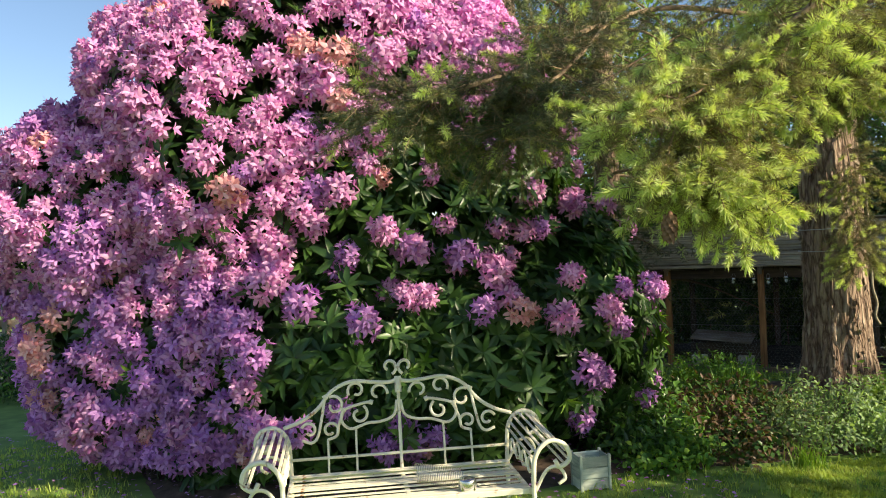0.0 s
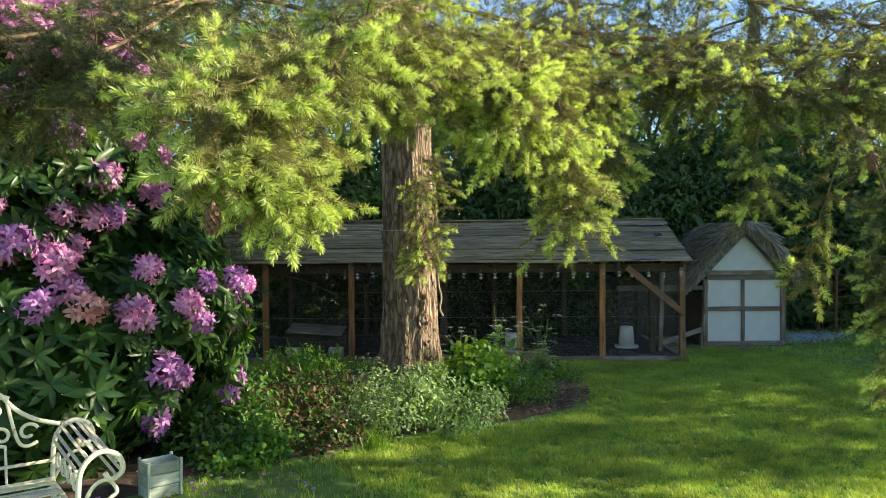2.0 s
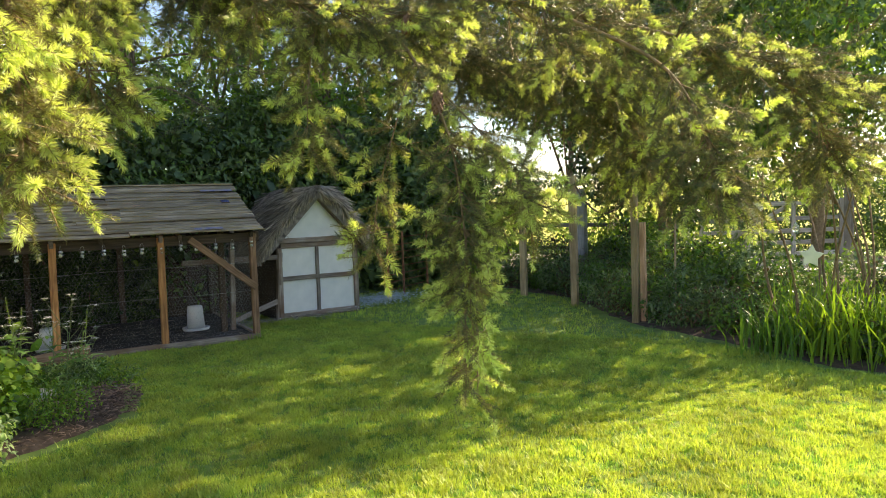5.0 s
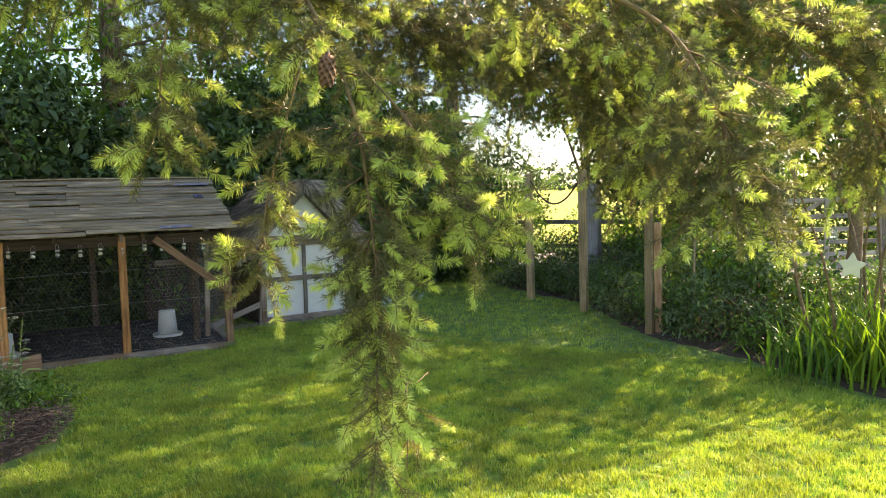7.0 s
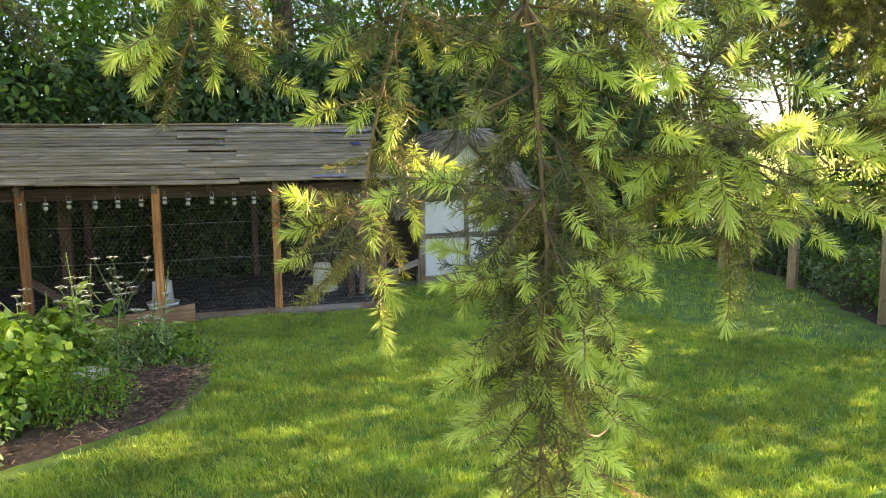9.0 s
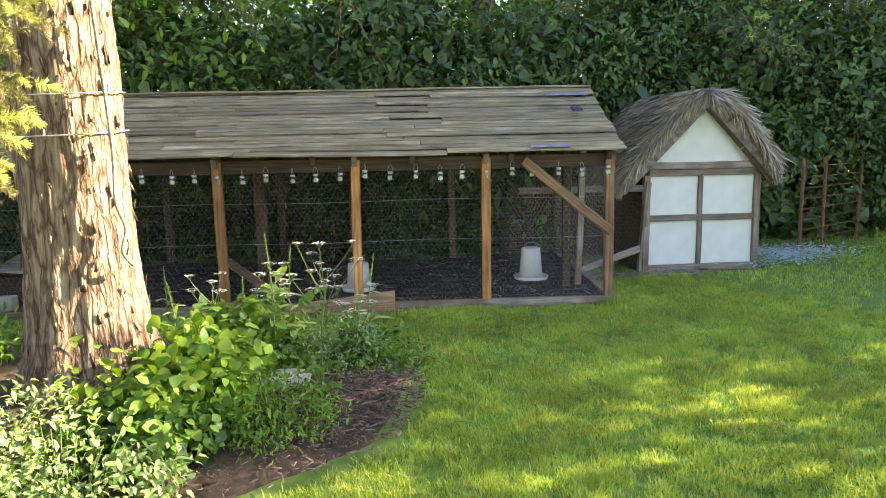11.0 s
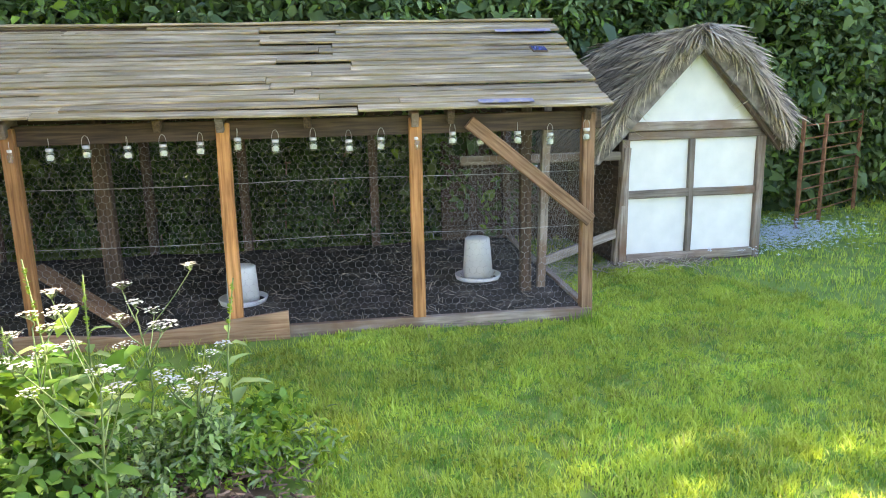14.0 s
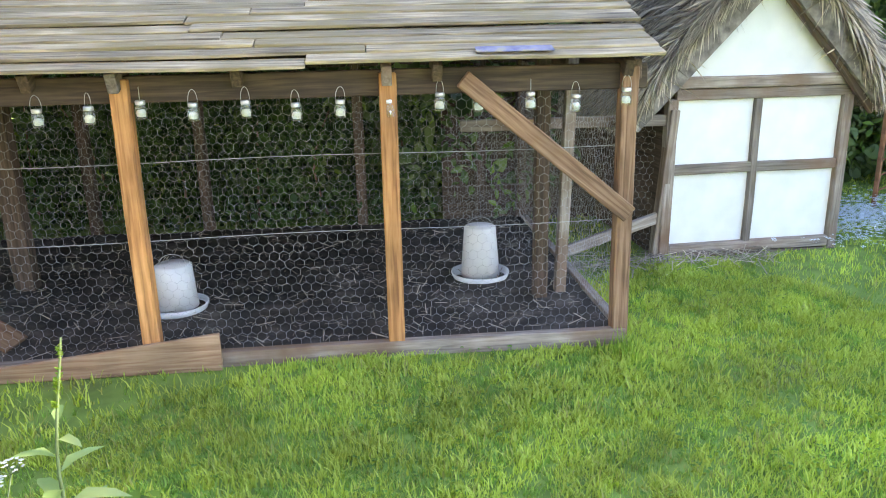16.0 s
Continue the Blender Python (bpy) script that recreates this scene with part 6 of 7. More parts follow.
bush("ground_cover", "low lime green plant against the trunk", 4.6, 6.9, 0.4, 0.2, 12, [LEAF_HERB, LEAF_LIME], 150, 0.055, 0.8, 0.15, 7)
bush("ground_cover", "leafy weeds by the hen run", 4.7, 7.35, 0.36, 0.3, 13, [LEAF_HERB, LEAF_GREY], 150, 0.07, 0.5, 0.3, 7)
bush("ground_cover", "grey green leafy herbs at the bed edge", 5.35, 7.0, 0.34, 0.15, 14, [LEAF_HERB, LEAF_LIME], 130, 0.035, 0.6, 0.35, 8)
bush("ground_cover", "pale spreading herb at the edge of the lawn", 5.6, 6.85, 0.26, 0.11, 16, [LEAF_LIME, LEAF_GREY], 90, 0.05, 0.35, 0.4, 8)


def umbel_plant(x, y, h, seed, heads=7):
    g = np.random.default_rng(seed)
    root = thing("cow_parsley", "tall white flowering umbel with branching pale stems", "plant", Matrix.Translation((x, y, float(gz(x, y)) + 0.02)))
    main = smooth_path([(0, 0, -0.03), (g.normal(0, 0.02), g.normal(0, 0.02), h * 0.5), (g.normal(0, 0.04), g.normal(0, 0.04), h)], 14)
    tube_part("stem", main, np.linspace(0.006, 0.003, 14), LEAF_GREY, root, "", 5)
    dot = (np.array([(-1, -1, 0), (1, -1, 0.2), (1, 1, 0), (-1, 1, 0.2), (0, 0, 0.6)]), np.array([(0, 1, 4), (1, 2, 4), (2, 3, 4), (3, 0, 4)]), np.zeros(4, int))
    for k in range(heads):
        s = main[min(13, 6 + k)] if k else main[-1]
        a = 2.4 * k
        L = 0.0 if k == 0 else g.uniform(0.08, 0.22)
        e = s + np.array([L * math.cos(a), L * math.sin(a), L * 1.1 + 0.03])
        tube_part("stalk", smooth_path([s, (s + e) / 2 + np.array([0.01 * math.cos(a), 0.01 * math.sin(a), 0]), e], 6), np.linspace(0.003, 0.002, 6), LEAF_GREY, root, "", 4)
        n = 26
        q = np.sqrt(g.random(n)) * g.uniform(0.03, 0.05)
        b = g.uniform(0, 6.3, n)
        P = e + np.stack([q * np.cos(b), q * np.sin(b), 0.03 - 4 * q * q], -1)
        rays = [tube([e, p], [0.0012, 0.0006], 3, 1) for p in P[::2]]
        V, F, M = join([stamp(dot, basis(random_dirs(n, g) * np.array([1, 1, 0.2]), np.tile([0, 0, 1.0], (n, 1))), P, 0.0042)] + rays)
        link("flower_head", tri_mesh("flower_head", V, F, M), [PETAL_WHITE, LEAF_GREY], root, "white lacy flower head" if k == 0 else "")
    n = 26
    Tm = leaf(1, 0.45, 0.1, 0.3)
    kk = g.integers(0, 11, n)
    b = g.uniform(0, 6.3, n)
    V, F, M = stamp(Tm, basis(np.stack([np.cos(b), np.sin(b), 0.35 + 0 * b], -1), np.tile([0, 0, 1.0], (n, 1))), main[kk], g.uniform(0.06, 0.15, n))
    tagged(link("leaves", tri_mesh("leaves", V, F, M), LEAF_HERB, root), kind="stuff")


def spike_plant(x, y, h, seed, flower=True, leafn=14):
    g = np.random.default_rng(seed)
    root = thing("flower_spike", "upright leafy spike with small pale buds", "plant", Matrix.Translation((x, y, float(gz(x, y)) + 0.02)))
    main = smooth_path([(0, 0, -0.03), (g.normal(0, 0.02), g.normal(0, 0.02), h * 0.5), (g.normal(0, 0.03), g.normal(0, 0.03), h)], 16)
    tube_part("stem", main, np.linspace(0.007, 0.003, 16), LEAF_GREY, root, "", 5)
    Tm = leaf(1, 0.32, 0.08, 0.3)
    n = leafn
    t = np.linspace(0.05, 0.68, n)
    b = np.arange(n) * 2.4
    V, F, M = stamp(Tm, basis(np.stack([np.cos(b), np.sin(b), 0.4 + 0 * b], -1), np.tile([0, 0, 1.0], (n, 1))), main[(t * 15).astype(int)], 0.30 * h ** 0.5 * (1.05 - t))
    tagged(link("leaves", tri_mesh("leaves", V, F, M), LEAF_PALE, root), kind="stuff")
    n = 60
    t = g.uniform(0.70, 1.0, n)
    b = g.uniform(0, 6.3, n)
    V, F, M = stamp(leaf(1, 0.8, 0.2, 0.1), basis(np.stack([np.cos(b), np.sin(b), 0.8 + 0 * b], -1), np.tile([0, 0, 1.0], (n, 1))), main[(t * 15).astype(int)] + np.stack([0 * b, 0 * b, g.normal(0, 0.012, n)], -1), 0.026 * (1.5 - t))
    tagged(link("bud_spike", tri_mesh("bud_spike", V, F, M), LEAF_LIME, root, "pale green buds"), kind="stuff")


umbel_plant(4.90, 6.45, 0.64, 1, 8)
umbel_plant(4.98, 7.45, 0.42, 2, 4)
umbel_plant(5.22, 7.25, 0.60, 3, 7)
umbel_plant(4.87, 7.11, 0.62, 5, 6)
umbel_plant(5.34, 6.85, 0.40, 6, 6)
umbel_plant(4.61, 7.55, 0.48, 7, 5)
umbel_plant(5.42, 7.0, 0.32, 8, 5)
spike_plant(4.92, 7.2, 0.86, 9)
spike_plant(4.45, 8.1, 0.62, 10)
spike_plant(5.36, 6.95, 0.52, 11)
bush("sage_clump", "pale grey green leafy herb among the flowers", 5.2, 6.95, 0.3, 0.26, 34, [LEAF_GREY, LEAF_PALE], 170, 0.04, 0.45, 0.5, 8, 8)
spike_plant(5.08, 7.40, 0.76, 1)
spike_plant(4.82, 7.60, 0.56, 2)
spike_plant(4.32, 7.62, 0.55, 3)
spike_plant(5.59, 7.20, 0.70, 4, True, 12)
bush("lady_mantle", "lime green scalloped leaves round the flower spike", 5.57, 7.1, 0.22, 0.13, 31, [LEAF_LIME, LEAF_HERB], 60, 0.05, 0.9, 0.4, 6, 4)
bush("grey_herb", "fine grey green feathery herb", 5.3, 7.0, 0.22, 0.16, 32, [LEAF_GREY, LEAF_HERB], 110, 0.026, 0.45, 0.3, 8, 6)
bush("dock_plant", "broad dark green leaves behind the flowers", 4.75, 7.35, 0.3, 0.36, 33, [LEAF_HERB, LEAF_LIME], 50, 0.13, 0.7, 0.15, 5, 5)
spike_plant(2.75, 8.0, 0.55, 6)


def blade_clump(name, label, x, y, n, h, spread, seed, mat, width=0.012):
    g = np.random.default_rng(seed)
    b = g.uniform(0, 6.3, n)
    lean = g.uniform(0.15, 0.75, n)
    out = []
    for k in range(n):
        hh = h * g.uniform(0.55, 1.1)
        d = np.array([math.cos(b[k]), math.sin(b[k]), 0])
        s = np.array([-math.sin(b[k]), math.cos(b[k]), 0]) * width / 2
        o = np.array([*g.normal(0, spread, 2), -0.02])
        pts = [o + d * lean[k] * hh * t ** 2 + np.array([0, 0, hh * (t - 0.25 * lean[k] * t ** 2.5)]) for t in (0, 0.4, 0.75, 1)]
        V = [pts[0] - s, pts[0] + s, pts[1] - s, pts[1] + s, pts[2] - s * 0.7, pts[2] + s * 0.7, pts[3]]
        out.append((np.array(V), np.array([(0, 1, 3), (0, 3, 2), (2, 3, 5), (2, 5, 4), (4, 5, 6)]), np.zeros(5, int)))
    m = Matrix.Translation((x, y, float(gz(x, y)) + 0.02))
    if width > 0.015:
        root = thing(name, label, "plant", m)
        for V, F, M in out:
            link("leaf", tri_mesh("leaf", V, F, M), mat, root)
        return root
    V, F, M = join(out)
    return tagged(link(name, tri_mesh(name, V, F, M), mat, m=m), label, "plant")


blade_clump("iris_clump", "tall sword leaved iris clump in bright light", 9.45, 0.95, 200, 0.85, 0.26, 1, LEAF_LIME, 0.022)
blade_clump("iris_clump", "arching green iris leaves at the border edge", 9.4, 1.55, 110, 0.62, 0.22, 2, LEAF_HERB, 0.018)
blade_clump("iris_clump", "tall bright iris leaves by the lawn", 9.2, 0.2, 150, 0.8, 0.28, 3, LEAF_LIME, 0.022)
blade_clump("grass_tuft", "bright tuft of long grass at the bed edge", 2.62, 5.45, 120, 0.2, 0.06, 4, LEAF_LIME, 0.006)
blade_clump("grass_tuft", "long grass blades beside the trunk", 2.9, 7.5, 110, 0.5, 0.1, 5, LEAF_HERB, 0.010)
blade_clump("grass_tuft", "small tuft of grass at the post foot", 8.0, 7.33, 70, 0.14, 0.05, 6, LEAF_LIME, 0.006)

# border shrubs, from the iris back to the hedge
g = np.random.default_rng(88)
edge = smooth_path([(9.0, 0.6, 0), (9.6, 1.6, 0), (10.3, 2.7, 0), (11.1, 3.7, 0), (12.3, 4.6, 0), (13.4, 5.8, 0), (14.0, 7.0, 0)], 15)
for k, p in enumerate(edge):
    m = [[LEAF_HERB, LEAF_HEDGE], [LEAF_HEDGE, LEAF_BRONZE], [LEAF_GREY, LEAF_HEDGE]][k % 3]
    bush("border_shrub", ["leafy green herbaceous border plant", "dark dense border shrub", "mid green border shrub with small leaves"][k % 3], p[0] + 0.35, p[1] - 0.2, 0.55 + 0.1 * g.random(), 0.5 + 0.25 * g.random(), 400 + k, m, 190, 0.07, 0.4, 0.3, 8, 5, "shrub")
    bush("border_shrub", "taller shrub further back in the border", p[0] + 1.25 + 0.2 * g.random(), p[1] - 0.75, 0.75, 0.85 + 0.3 * g.random(), 430 + k, m, 240, 0.08, 0.42, 0.2, 8, 5, "shrub")
for k in range(7):
    bush("border_shrub", "loose sunlit shrub before the gate", 12.0 + 0.75 * k, 2.2 + 0.45 * k + 0.3 * math.sin(k * 2), 0.8, 0.95, 460 + k, [LEAF_TREE, LEAF_LIME], 240, 0.09, 0.45, 0.4, 8, 5, "shrub")
for k, (x, y, h, s) in enumerate([(15.6, 7.4, 1.5, 0.8), (17.0, 5.0, 1.15, 0.8), (14.9, 4.4, 1.3, 0.7), (18.9, 6.9, 1.2, 0.9)]):
    leafy_tree("sunlit_shrub", "yellow green sunlit shrub by the field fence", x, y, h, s, 480 + k, [LEAF_LIME, LEAF_TREE], 260, 0.09, 0.1, 0.3, 8, 0.55, 0.04)

# ---- posts, gate and fence by the field ----
def rope_post(x, y, h, w, mat, label, foot=0.0):
    ob = beam("rope_post", (x, y, -0.05), (x, y, h), w, w, mat, None, "", 0.006, 0.006, 6)
    return tagged(ob, label, "post")


rope_post(10.72, 3.32, 1.82, 0.085, PALE_POST, "tall pale timber post in the border")
rope_post(10.80, 3.24, 1.30, 0.075, PLANK_WOOD, "shorter brown stake tied to the post")
rope_post(11.9, 4.57, 1.98, 0.10, PALE_POST, "tall pale timber post with a rope")
rope_post(12.85, 5.82, 1.98, 0.10, PALE_POST, "tall pale timber post beside the hedge")
rope_post(14.4, 5.33, 1.80, 0.20, GATE_WOOD, "stout grey weathered gate post")
tagged(tube_part("garden_cane", [(11.0, 2.88, -0.05), (11.02, 2.88, 0.7), (11.05, 2.88, 1.35)], 0.014, PALE_POST), "thin pale cane standing in the border", "cane")
for a, b in (((12.85, 5.82, 1.93), (11.9, 4.57, 1.93)), ((11.9, 4.57, 1.93), (10.72, 3.32, 1.76))):
    a, b = np.array(a), np.array(b)
    t = np.linspace(0, 1, 24)[:, None]
    P = a + (b - a) * t
    P[:, 2] -= 0.42 * (4 * t * (1 - t))[:, 0]
    tagged(tube_part("swag_rope", P, 0.013, DARK_WOOD), "dark rope hanging in a swag between posts", "rope")

gate = thing("field_gate", "grey weathered five bar wooden field gate", "gate", pose(16.9, 3.7, 0.0, 0, 0, -58))
for k, z in enumerate((0.35, 0.58, 0.82, 1.07, 1.38)):
    beam("bar", (0, 0, z), (3.0, 0, z), 0.03, 0.085, GATE_WOOD, gate, bevel=0.004)
for x in (0.05, 1.0, 1.95, 2.95):
    beam("upright", (x, -0.03, 0.25), (x, -0.03, 1.45 if x in (0.05, 2.95) else 1.40), 0.09, 0.03, GATE_WOOD, gate, bevel=0.004)
beam("brace", (0.08, 0.03, 0.35), (1.9, 0.03, 1.36), 0.03, 0.08, GATE_WOOD, gate)
tagged(beam("gate_post", (16.8, 3.86, -0.05), (16.8, 3.86, 1.65), 0.18, 0.18, GATE_WOOD), "heavy grey gate post", "post")
tagged(beam("gate_post", (18.55, 1.05, -0.05), (18.55, 1.05, 1.65), 0.18, 0.18, GATE_WOOD), "heavy grey gate post", "post")
fence = thing("field_fence", "grey post and rail fence along the field", "fence")
for k in range(5):
    x, y = 16.7 - 0.05 * k, 4.1 + 2.1 * k
    beam("post", (x, y, -0.05), (x, y, 1.25), 0.1, 0.1, GATE_WOOD, fence)
for z in (0.55, 1.05):
    beam("rail", (16.7, 4.1, z), (16.5, 12.5, z), 0.04, 0.09, GATE_WOOD, fence)
gravel = noise_mat("pale_gravel", [(0.3, (0.36, 0.30, 0.26)), (0.7, (0.55, 0.48, 0.43))], 20, 0.95, 0.5)
V = np.array([(17.4, -4, 0.02), (21.5, -4, 0.02), (21.5, 20, 0.02), (17.4, 20, 0.02)], float)
tagged(link("farm_track", tri_mesh("farm_track", V, np.array([(0, 1, 2), (0, 2, 3)])), gravel), "pale gravel farm track beyond the gate", "track", kind="structure")

for k, (x, y) in enumerate([(20.4, 3.6), (20.9, 2.3), (21.2, 1.0), (21.5, -0.3), (21.6, -1.7)]):
    leafy_tree("field_hedge", "dark hedge bush on the far side of the farm track", x, y, 1.9, 1.0, 520 + k, [LEAF_HEDGE, LEAF_TREE], 420, 0.11, 0.06, 0.3, 9, 0.55, 0.05)

# hanging ornaments
def flat_shape(name, pts, depth, mat, label, m, cat):
    bm = bmesh.new()
    f = [bm.verts.new((x, -depth / 2, z)) for x, z in pts]
    b = [bm.verts.new((x, depth / 2, z)) for x, z in pts]
    bm.faces.new(f), bm.faces.new(b[::-1])
    for k in range(len(pts)):
        bm.faces.new((f[k], b[k], b[(k + 1) % len(pts)], f[(k + 1) % len(pts)]))
    bmesh.ops.recalc_face_normals(bm, faces=bm.faces)
    bmesh.ops.bevel(bm, geom=[e for e in bm.edges], offset=0.004, segments=1, affect="EDGES")
    return tagged(part(name, bm, mat, m=m), label, cat)


star = [((0.115 if k % 2 == 0 else 0.062) * math.sin(k * math.pi / 5), (0.115 if k % 2 == 0 else 0.062) * math.cos(k * math.pi / 5)) for k in range(10)]
flat_shape("star_ornament", star, 0.02, STAR, "pale hanging star ornament", pose(8.9, 1.17, 1.03, 0, 5, -75), "ornament")
heart = [(0.12 * math.sin(t) ** 3, 0.1 * (0.81 * math.cos(t) - 0.31 * math.cos(2 * t) - 0.125 * math.cos(3 * t) - 0.06 * math.cos(4 * t))) for t in np.linspace(0, 2 * math.pi, 24, endpoint=False)]
flat_shape("heart_ornament", heart, 0.02, STAR, "pale hanging heart ornament", pose(9.2, 1.73, 1.47, 0, 0, -70), "ornament")
part_drop = lathe([(0.001, -0.09), (0.03, -0.06), (0.035, -0.03), (0.012, 0.02), (0.001, 0.03)], 12)
tagged(part("glass_drop", part_drop, GLASS, m=pose(8.95, 1.3, 1.32)), "hanging clear glass drop ornament", "ornament")
# bare stems that carry them
snag = thing("bare_shrub", "leggy bare stemmed shrub hung with ornaments", "shrub")
g = np.random.default_rng(99)
for k in range(11):
    x, y = 9.9 + g.normal(0, 0.35), 0.9 + g.normal(0, 0.45)
    P = smooth_path([(x, y, 0), (x + g.normal(-0.1, 0.12), y + g.normal(0, 0.12), 0.9), (x + g.normal(-0.3, 0.25), y + g.normal(0, 0.25), 1.9)], 10)
    tube_part("stem", P, np.linspace(0.02, 0.007, 10), TWIG, snag, "", 5)
for p in ((8.9, 1.17, 1.12), (9.2, 1.73, 1.54), (8.95, 1.3, 1.35)):
    tube_part("hanging_thread", [p, (p[0], p[1], 2.05)], 0.002, TWIG, snag, "", 4)
    tube_part("stem", smooth_path([(9.85, 1.0, 1.5), ((9.85 + p[0]) / 2, (1.0 + p[1]) / 2, 2.0), (p[0], p[1], 2.05)], 8), np.linspace(0.014, 0.006, 8), TWIG, snag, "", 5)

# rusty hurdle beyond the hen house
hur = thing("metal_hurdle", "rusty brown metal hurdle standing in the grass", "hurdle", pose(11.95, 8.0, 0, 0, 0, 4))
for x in (0.0, 0.55, 1.5):
    beam("upright", (x, 0, -0.02), (x, 0, 1.15), 0.035, 0.035, RUST, hur)
for k in range(8):
    tube_part("rail", [(0, 0, 0.14 + 0.13 * k), (0.75, 0, 0.14 + 0.13 * k), (1.5, 0, 0.14 + 0.13 * k)], 0.008, RUST, hur, sides=6)

# forget-me-nots by the hen house
g = np.random.default_rng(14)
n = 2200
x, y = 11.3 + g.normal(0, 0.42, n), 7.75 + g.normal(0, 0.24, n)
star5 = (np.array([(0, 0, 0), (1, 0.35, 0.1), (1, -0.35, 0.1), (-0.3, 1, 0.1), (0.5, 0.9, 0.1), (-1, 0, 0.1), (-0.8, 0.6, 0.1), (-0.3, -1, 0.1), (0.5, -0.9, 0.1)]), np.array([(0, 2, 1), (0, 4, 3), (0, 6, 5), (0, 7, 8)]), np.zeros(4, int))
V, F, M = stamp(star5, basis(random_dirs(n, g) * np.array([1, 1, 0.3]), np.tile([0, 0, 1.0], (n, 1))), np.stack([x, y, g.uniform(0.05, 0.13, n)], -1), 0.016)
tagged(link("forget_me_nots", tri_mesh("forget_me_nots", V, F, M), PETAL_BLUE), "low drift of pale blue forget-me-nots", "flowers", kind="stuff")

# mulch, twigs and fallen petals on the bed
g = np.random.default_rng(17)
n = 5200
x, y = g.uniform(3.6, 5.8, n), g.uniform(5.6, 7.4, n)
x[:3200], y[:3200] = g.normal(5.0, 0.33, 3200), g.normal(6.3, 0.3, 3200)
ok = inside(BED, x, y)
x, y = x[ok], y[ok]
n = len(x)
chip = (np.array([(-0.5, -0.09, 0), (0.5, -0.06, 0.03), (0.45, 0.08, 0.06), (-0.45, 0.09, 0.02), (-0.5, 0, 0.16), (0.5, 0, 0.14)]), np.array([(0, 1, 5), (0, 5, 4), (4, 5, 2), (4, 2, 3), (0, 4, 3), (1, 2, 5)]), np.zeros(6, int))
b = g.uniform(0, 6.3, n)
V, F, M = stamp(chip, basis(np.stack([np.cos(b), np.sin(b), g.normal(0, 0.2, n)], -1), np.array([0, 0, 1.0]) + g.normal(0, 0.3, (n, 3))), np.stack([x, y, gz(x, y) + 0.045 + g.uniform(0, 0.03, n)], -1), g.uniform(0.012, 0.07, n) * g.random(n) ** 0.4)
tagged(link("bark_mulch", tri_mesh("bark_mulch", V, F, M), MULCH), "brown bark mulch and twigs on the bed", "mulch", kind="stuff")
n = 1500
x, y = g.uniform(-4.5, 1.8, n), g.uniform(4.2, 7.0, n)
pet = leaf(0.03, 0.5, 0.1, 0.1)
b = g.uniform(0, 6.3, n)
V, F, M = stamp(pet, basis(np.stack([np.cos(b), np.sin(b), 0 * b], -1), np.array([0, 0, 1.0]) + g.normal(0, 0.3, (n, 3))), np.stack([x, y, gz(x, y) + 0.07], -1), g.uniform(0.7, 1.3, n))
tagged(link("fallen_petals", tri_mesh("fallen_petals", V, F, M), PETAL_DEEP), "fallen purple petals under the rhododendron", "petals", kind="stuff")

# slatted fence at the end of the shaded lawn, with a hedge above
slat = thing("slatted_fence", "dark weathered horizontal board fence in shade", "fence", pose(-4.0, 9.9, 0.08, 0, 0, 172))
for k in range(6):
    beam("board", (0, 0, 0.12 + 0.16 * k), (6.0, 0, 0.12 + 0.16 * k), 0.02, 0.13, GREY_WOOD, slat)
for x in (0.05, 2.0, 4.0, 5.95):
    beam("post", (x, 0.05, -0.05), (x, 0.05, 1.1), 0.08, 0.08, GREY_WOOD, slat)
bush("fence_shrub", "leggy dark shrub against the board fence", -5.6, 9.3, 0.6, 0.9, 21, [LEAF_RHODO, LEAF_HERB], 200, 0.08, 0.4, 0.3, 8, 5, "shrub")
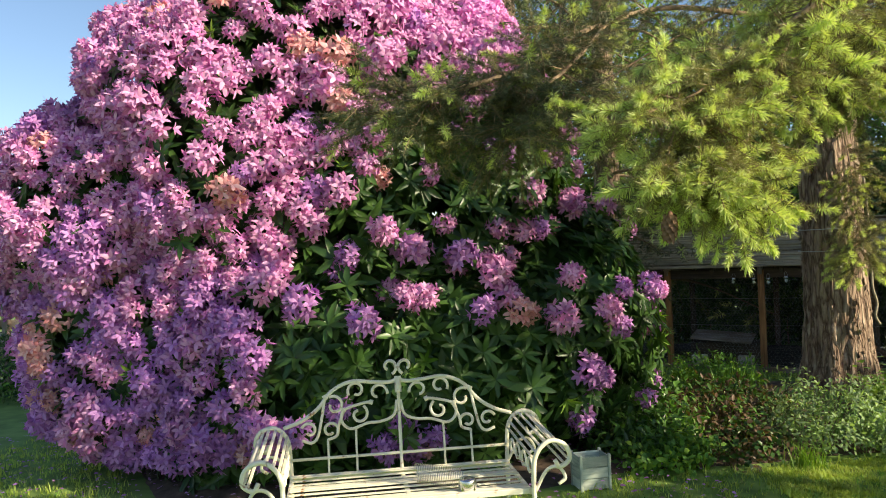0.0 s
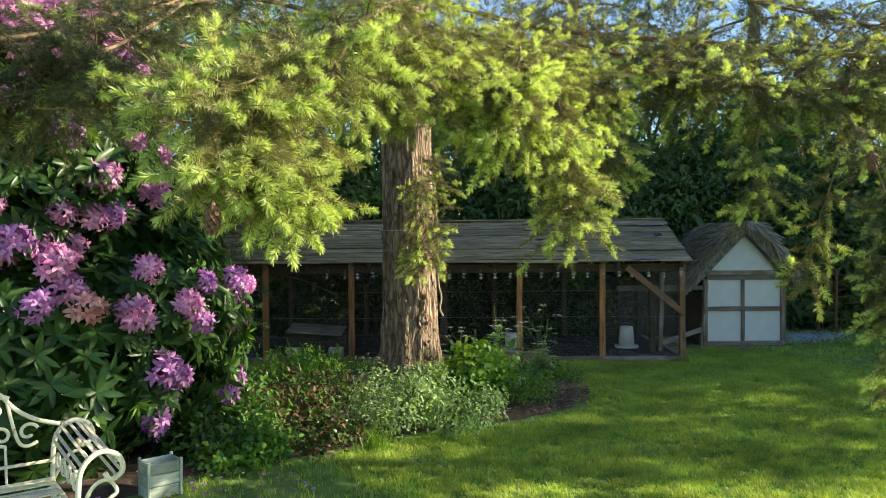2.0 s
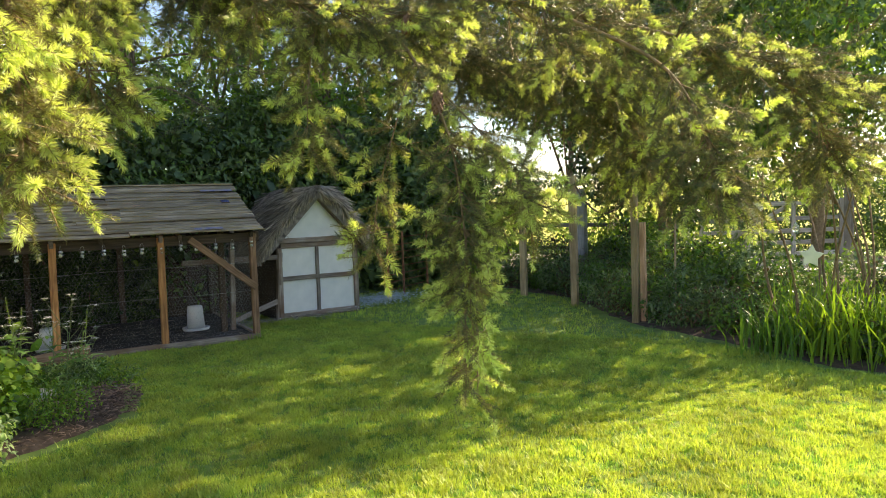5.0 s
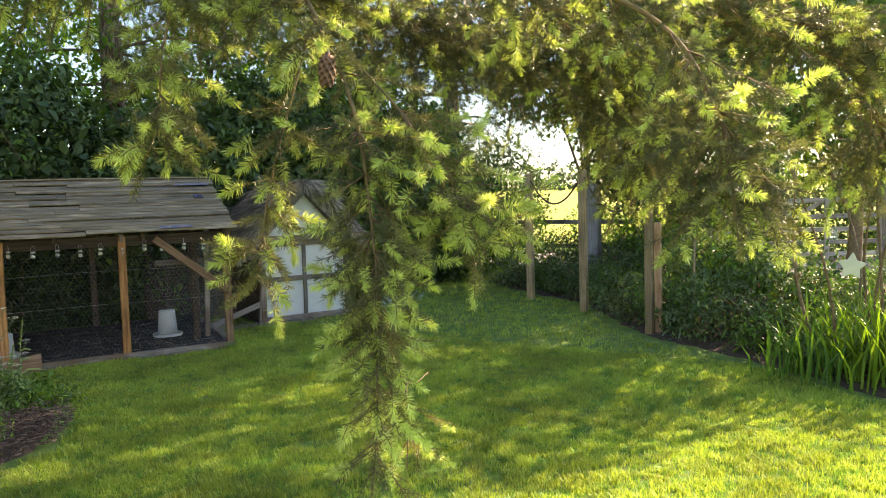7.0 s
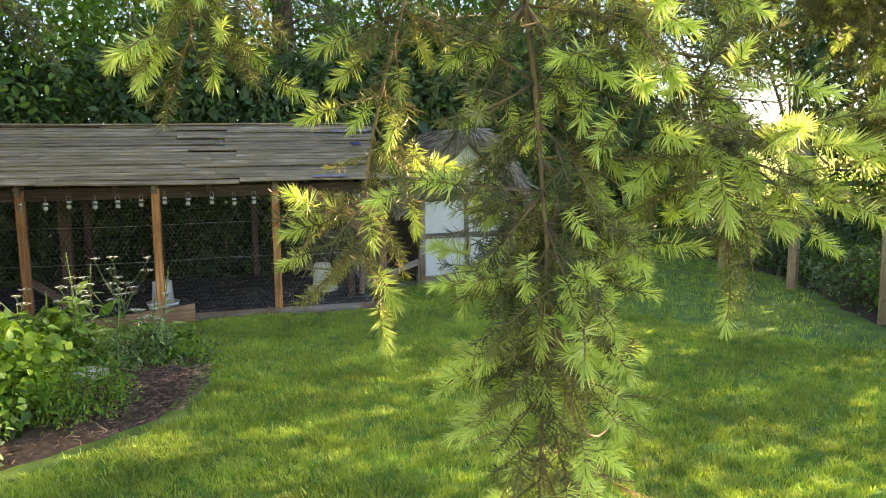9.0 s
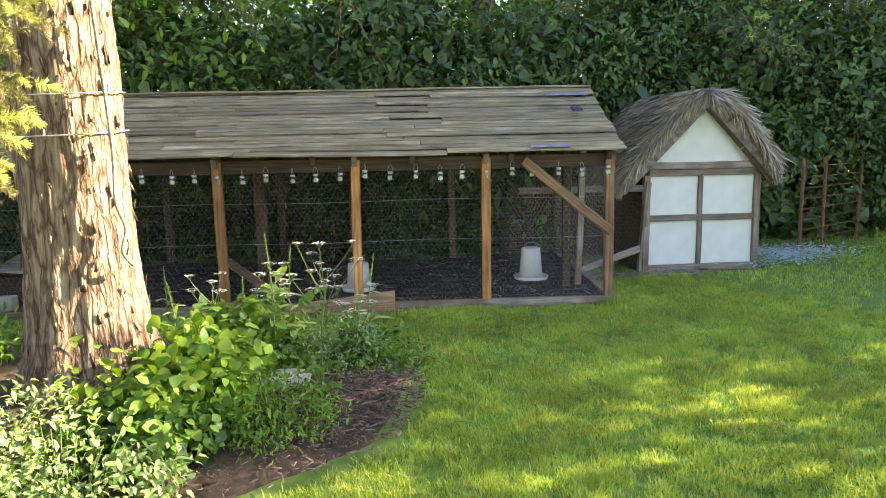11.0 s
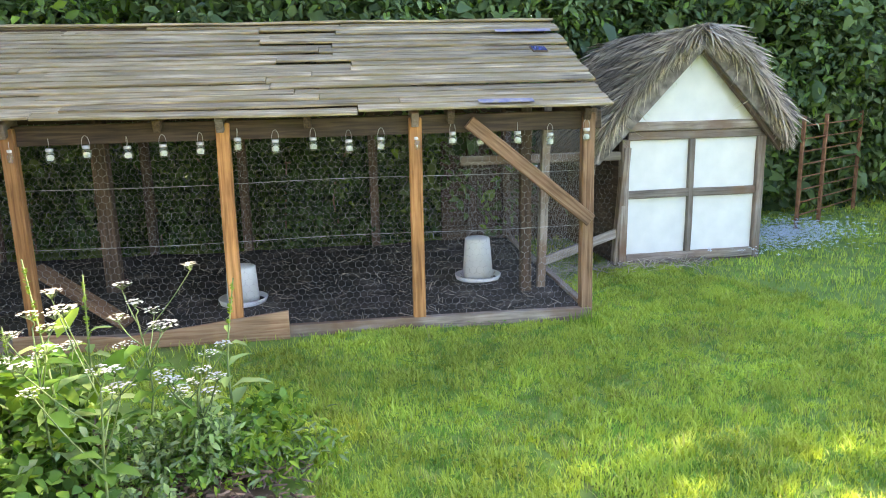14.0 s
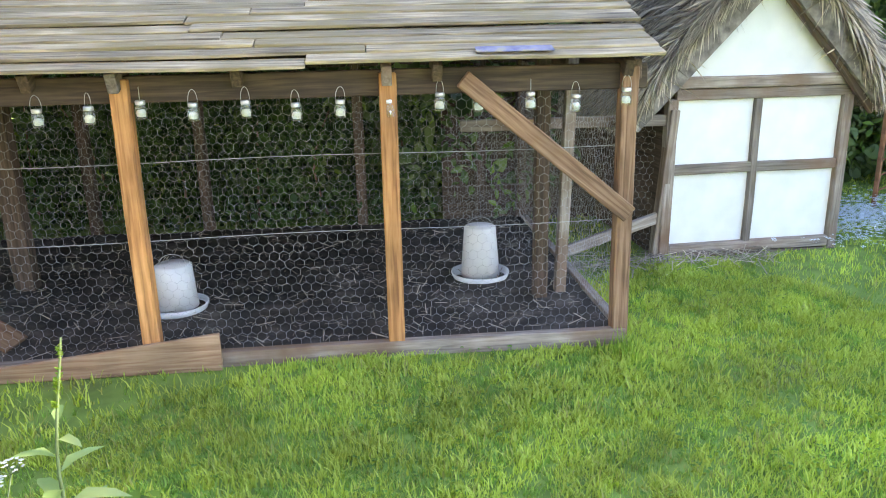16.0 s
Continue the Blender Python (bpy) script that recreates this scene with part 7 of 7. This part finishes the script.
leafy_tree("far_tree", "distant leafy tree beyond the fence", -8.6, 16.5, 3.9, 1.6, 500, [LEAF_TREE, LEAF_LIME], 420, 0.14, 0.3, 0.2)

# far woods on the skyline
g = np.random.default_rng(23)
FB = []
for k in range(60):
    a = radians(-20 + 95 * k / 60)
    d = 210 + g.normal(0, 15)
    FB.append((d * math.cos(a), d * math.sin(a), 3.0 + g.normal(0, 0.6), 9, 9, 5.0 + abs(g.normal(0, 1.2))))
me = crown_mesh("far_woods", np.array(FB), 4200, 0.8, None, g, 0.3, 0.2, 0.2, None, 0.9, 10, 0.9)
tagged(link("far_woods", me, [FAR_GREEN, LEAF_TREE]), "far line of hedgerow trees on the skyline", "woods", kind="stuff")

# pale flat slab beside the mulch, standing in for a pale piece of wood
bm = bmesh.new()
bmesh.ops.create_icosphere(bm, subdivisions=4, radius=1)
for v in bm.verts:
    k = 1 + 0.18 * noise.noise(v.co * 1.7) + 0.06 * noise.noise(v.co * 6)
    v.co = Vector((v.co.x * 0.26 * k, v.co.y * 0.15 * k, v.co.z * 0.055 * k))
for f in bm.faces:
    f.smooth = True
tagged(part("flat_slab", bm, STONE, m=pose(4.68, 6.72, float(gz(4.68, 6.72)) + 0.06, 0, -4, -25)), "pale flat slab lying in the bed, in place of a piece of wood", "stone")

# dry straw trodden out between the run and the hen house
g = np.random.default_rng(61)
n = 420
u, v = g.uniform(-0.85, 0.75, n), g.normal(-0.1, 0.1, n)
x, y = 9.38 + 0.887 * u + 0.462 * v, 8.2 - 0.462 * u + 0.887 * v
a = g.uniform(0, 6.3, n)
T = (np.array([(-0.5, -0.018, 0), (-0.5, 0.018, 0), (0.5, -0.018, 0), (0.5, 0.018, 0)]), np.array([(0, 2, 3), (0, 3, 1)]), np.zeros(2, int))
V, F, M = stamp(T, basis(np.stack([np.cos(a), np.sin(a), g.normal(0, 0.12, n)], -1), np.array([0, 0, 1.0]) + g.normal(0, 0.2, (n, 3))), np.stack([x, y, gz(x, y) + g.uniform(0.012, 0.045, n)], -1), g.uniform(0.08, 0.24, n))
tagged(link("ground_straw", tri_mesh("ground_straw", V, F, M), STRAW), "dry straw scattered at the foot of the hen house", "straw", kind="stuff")
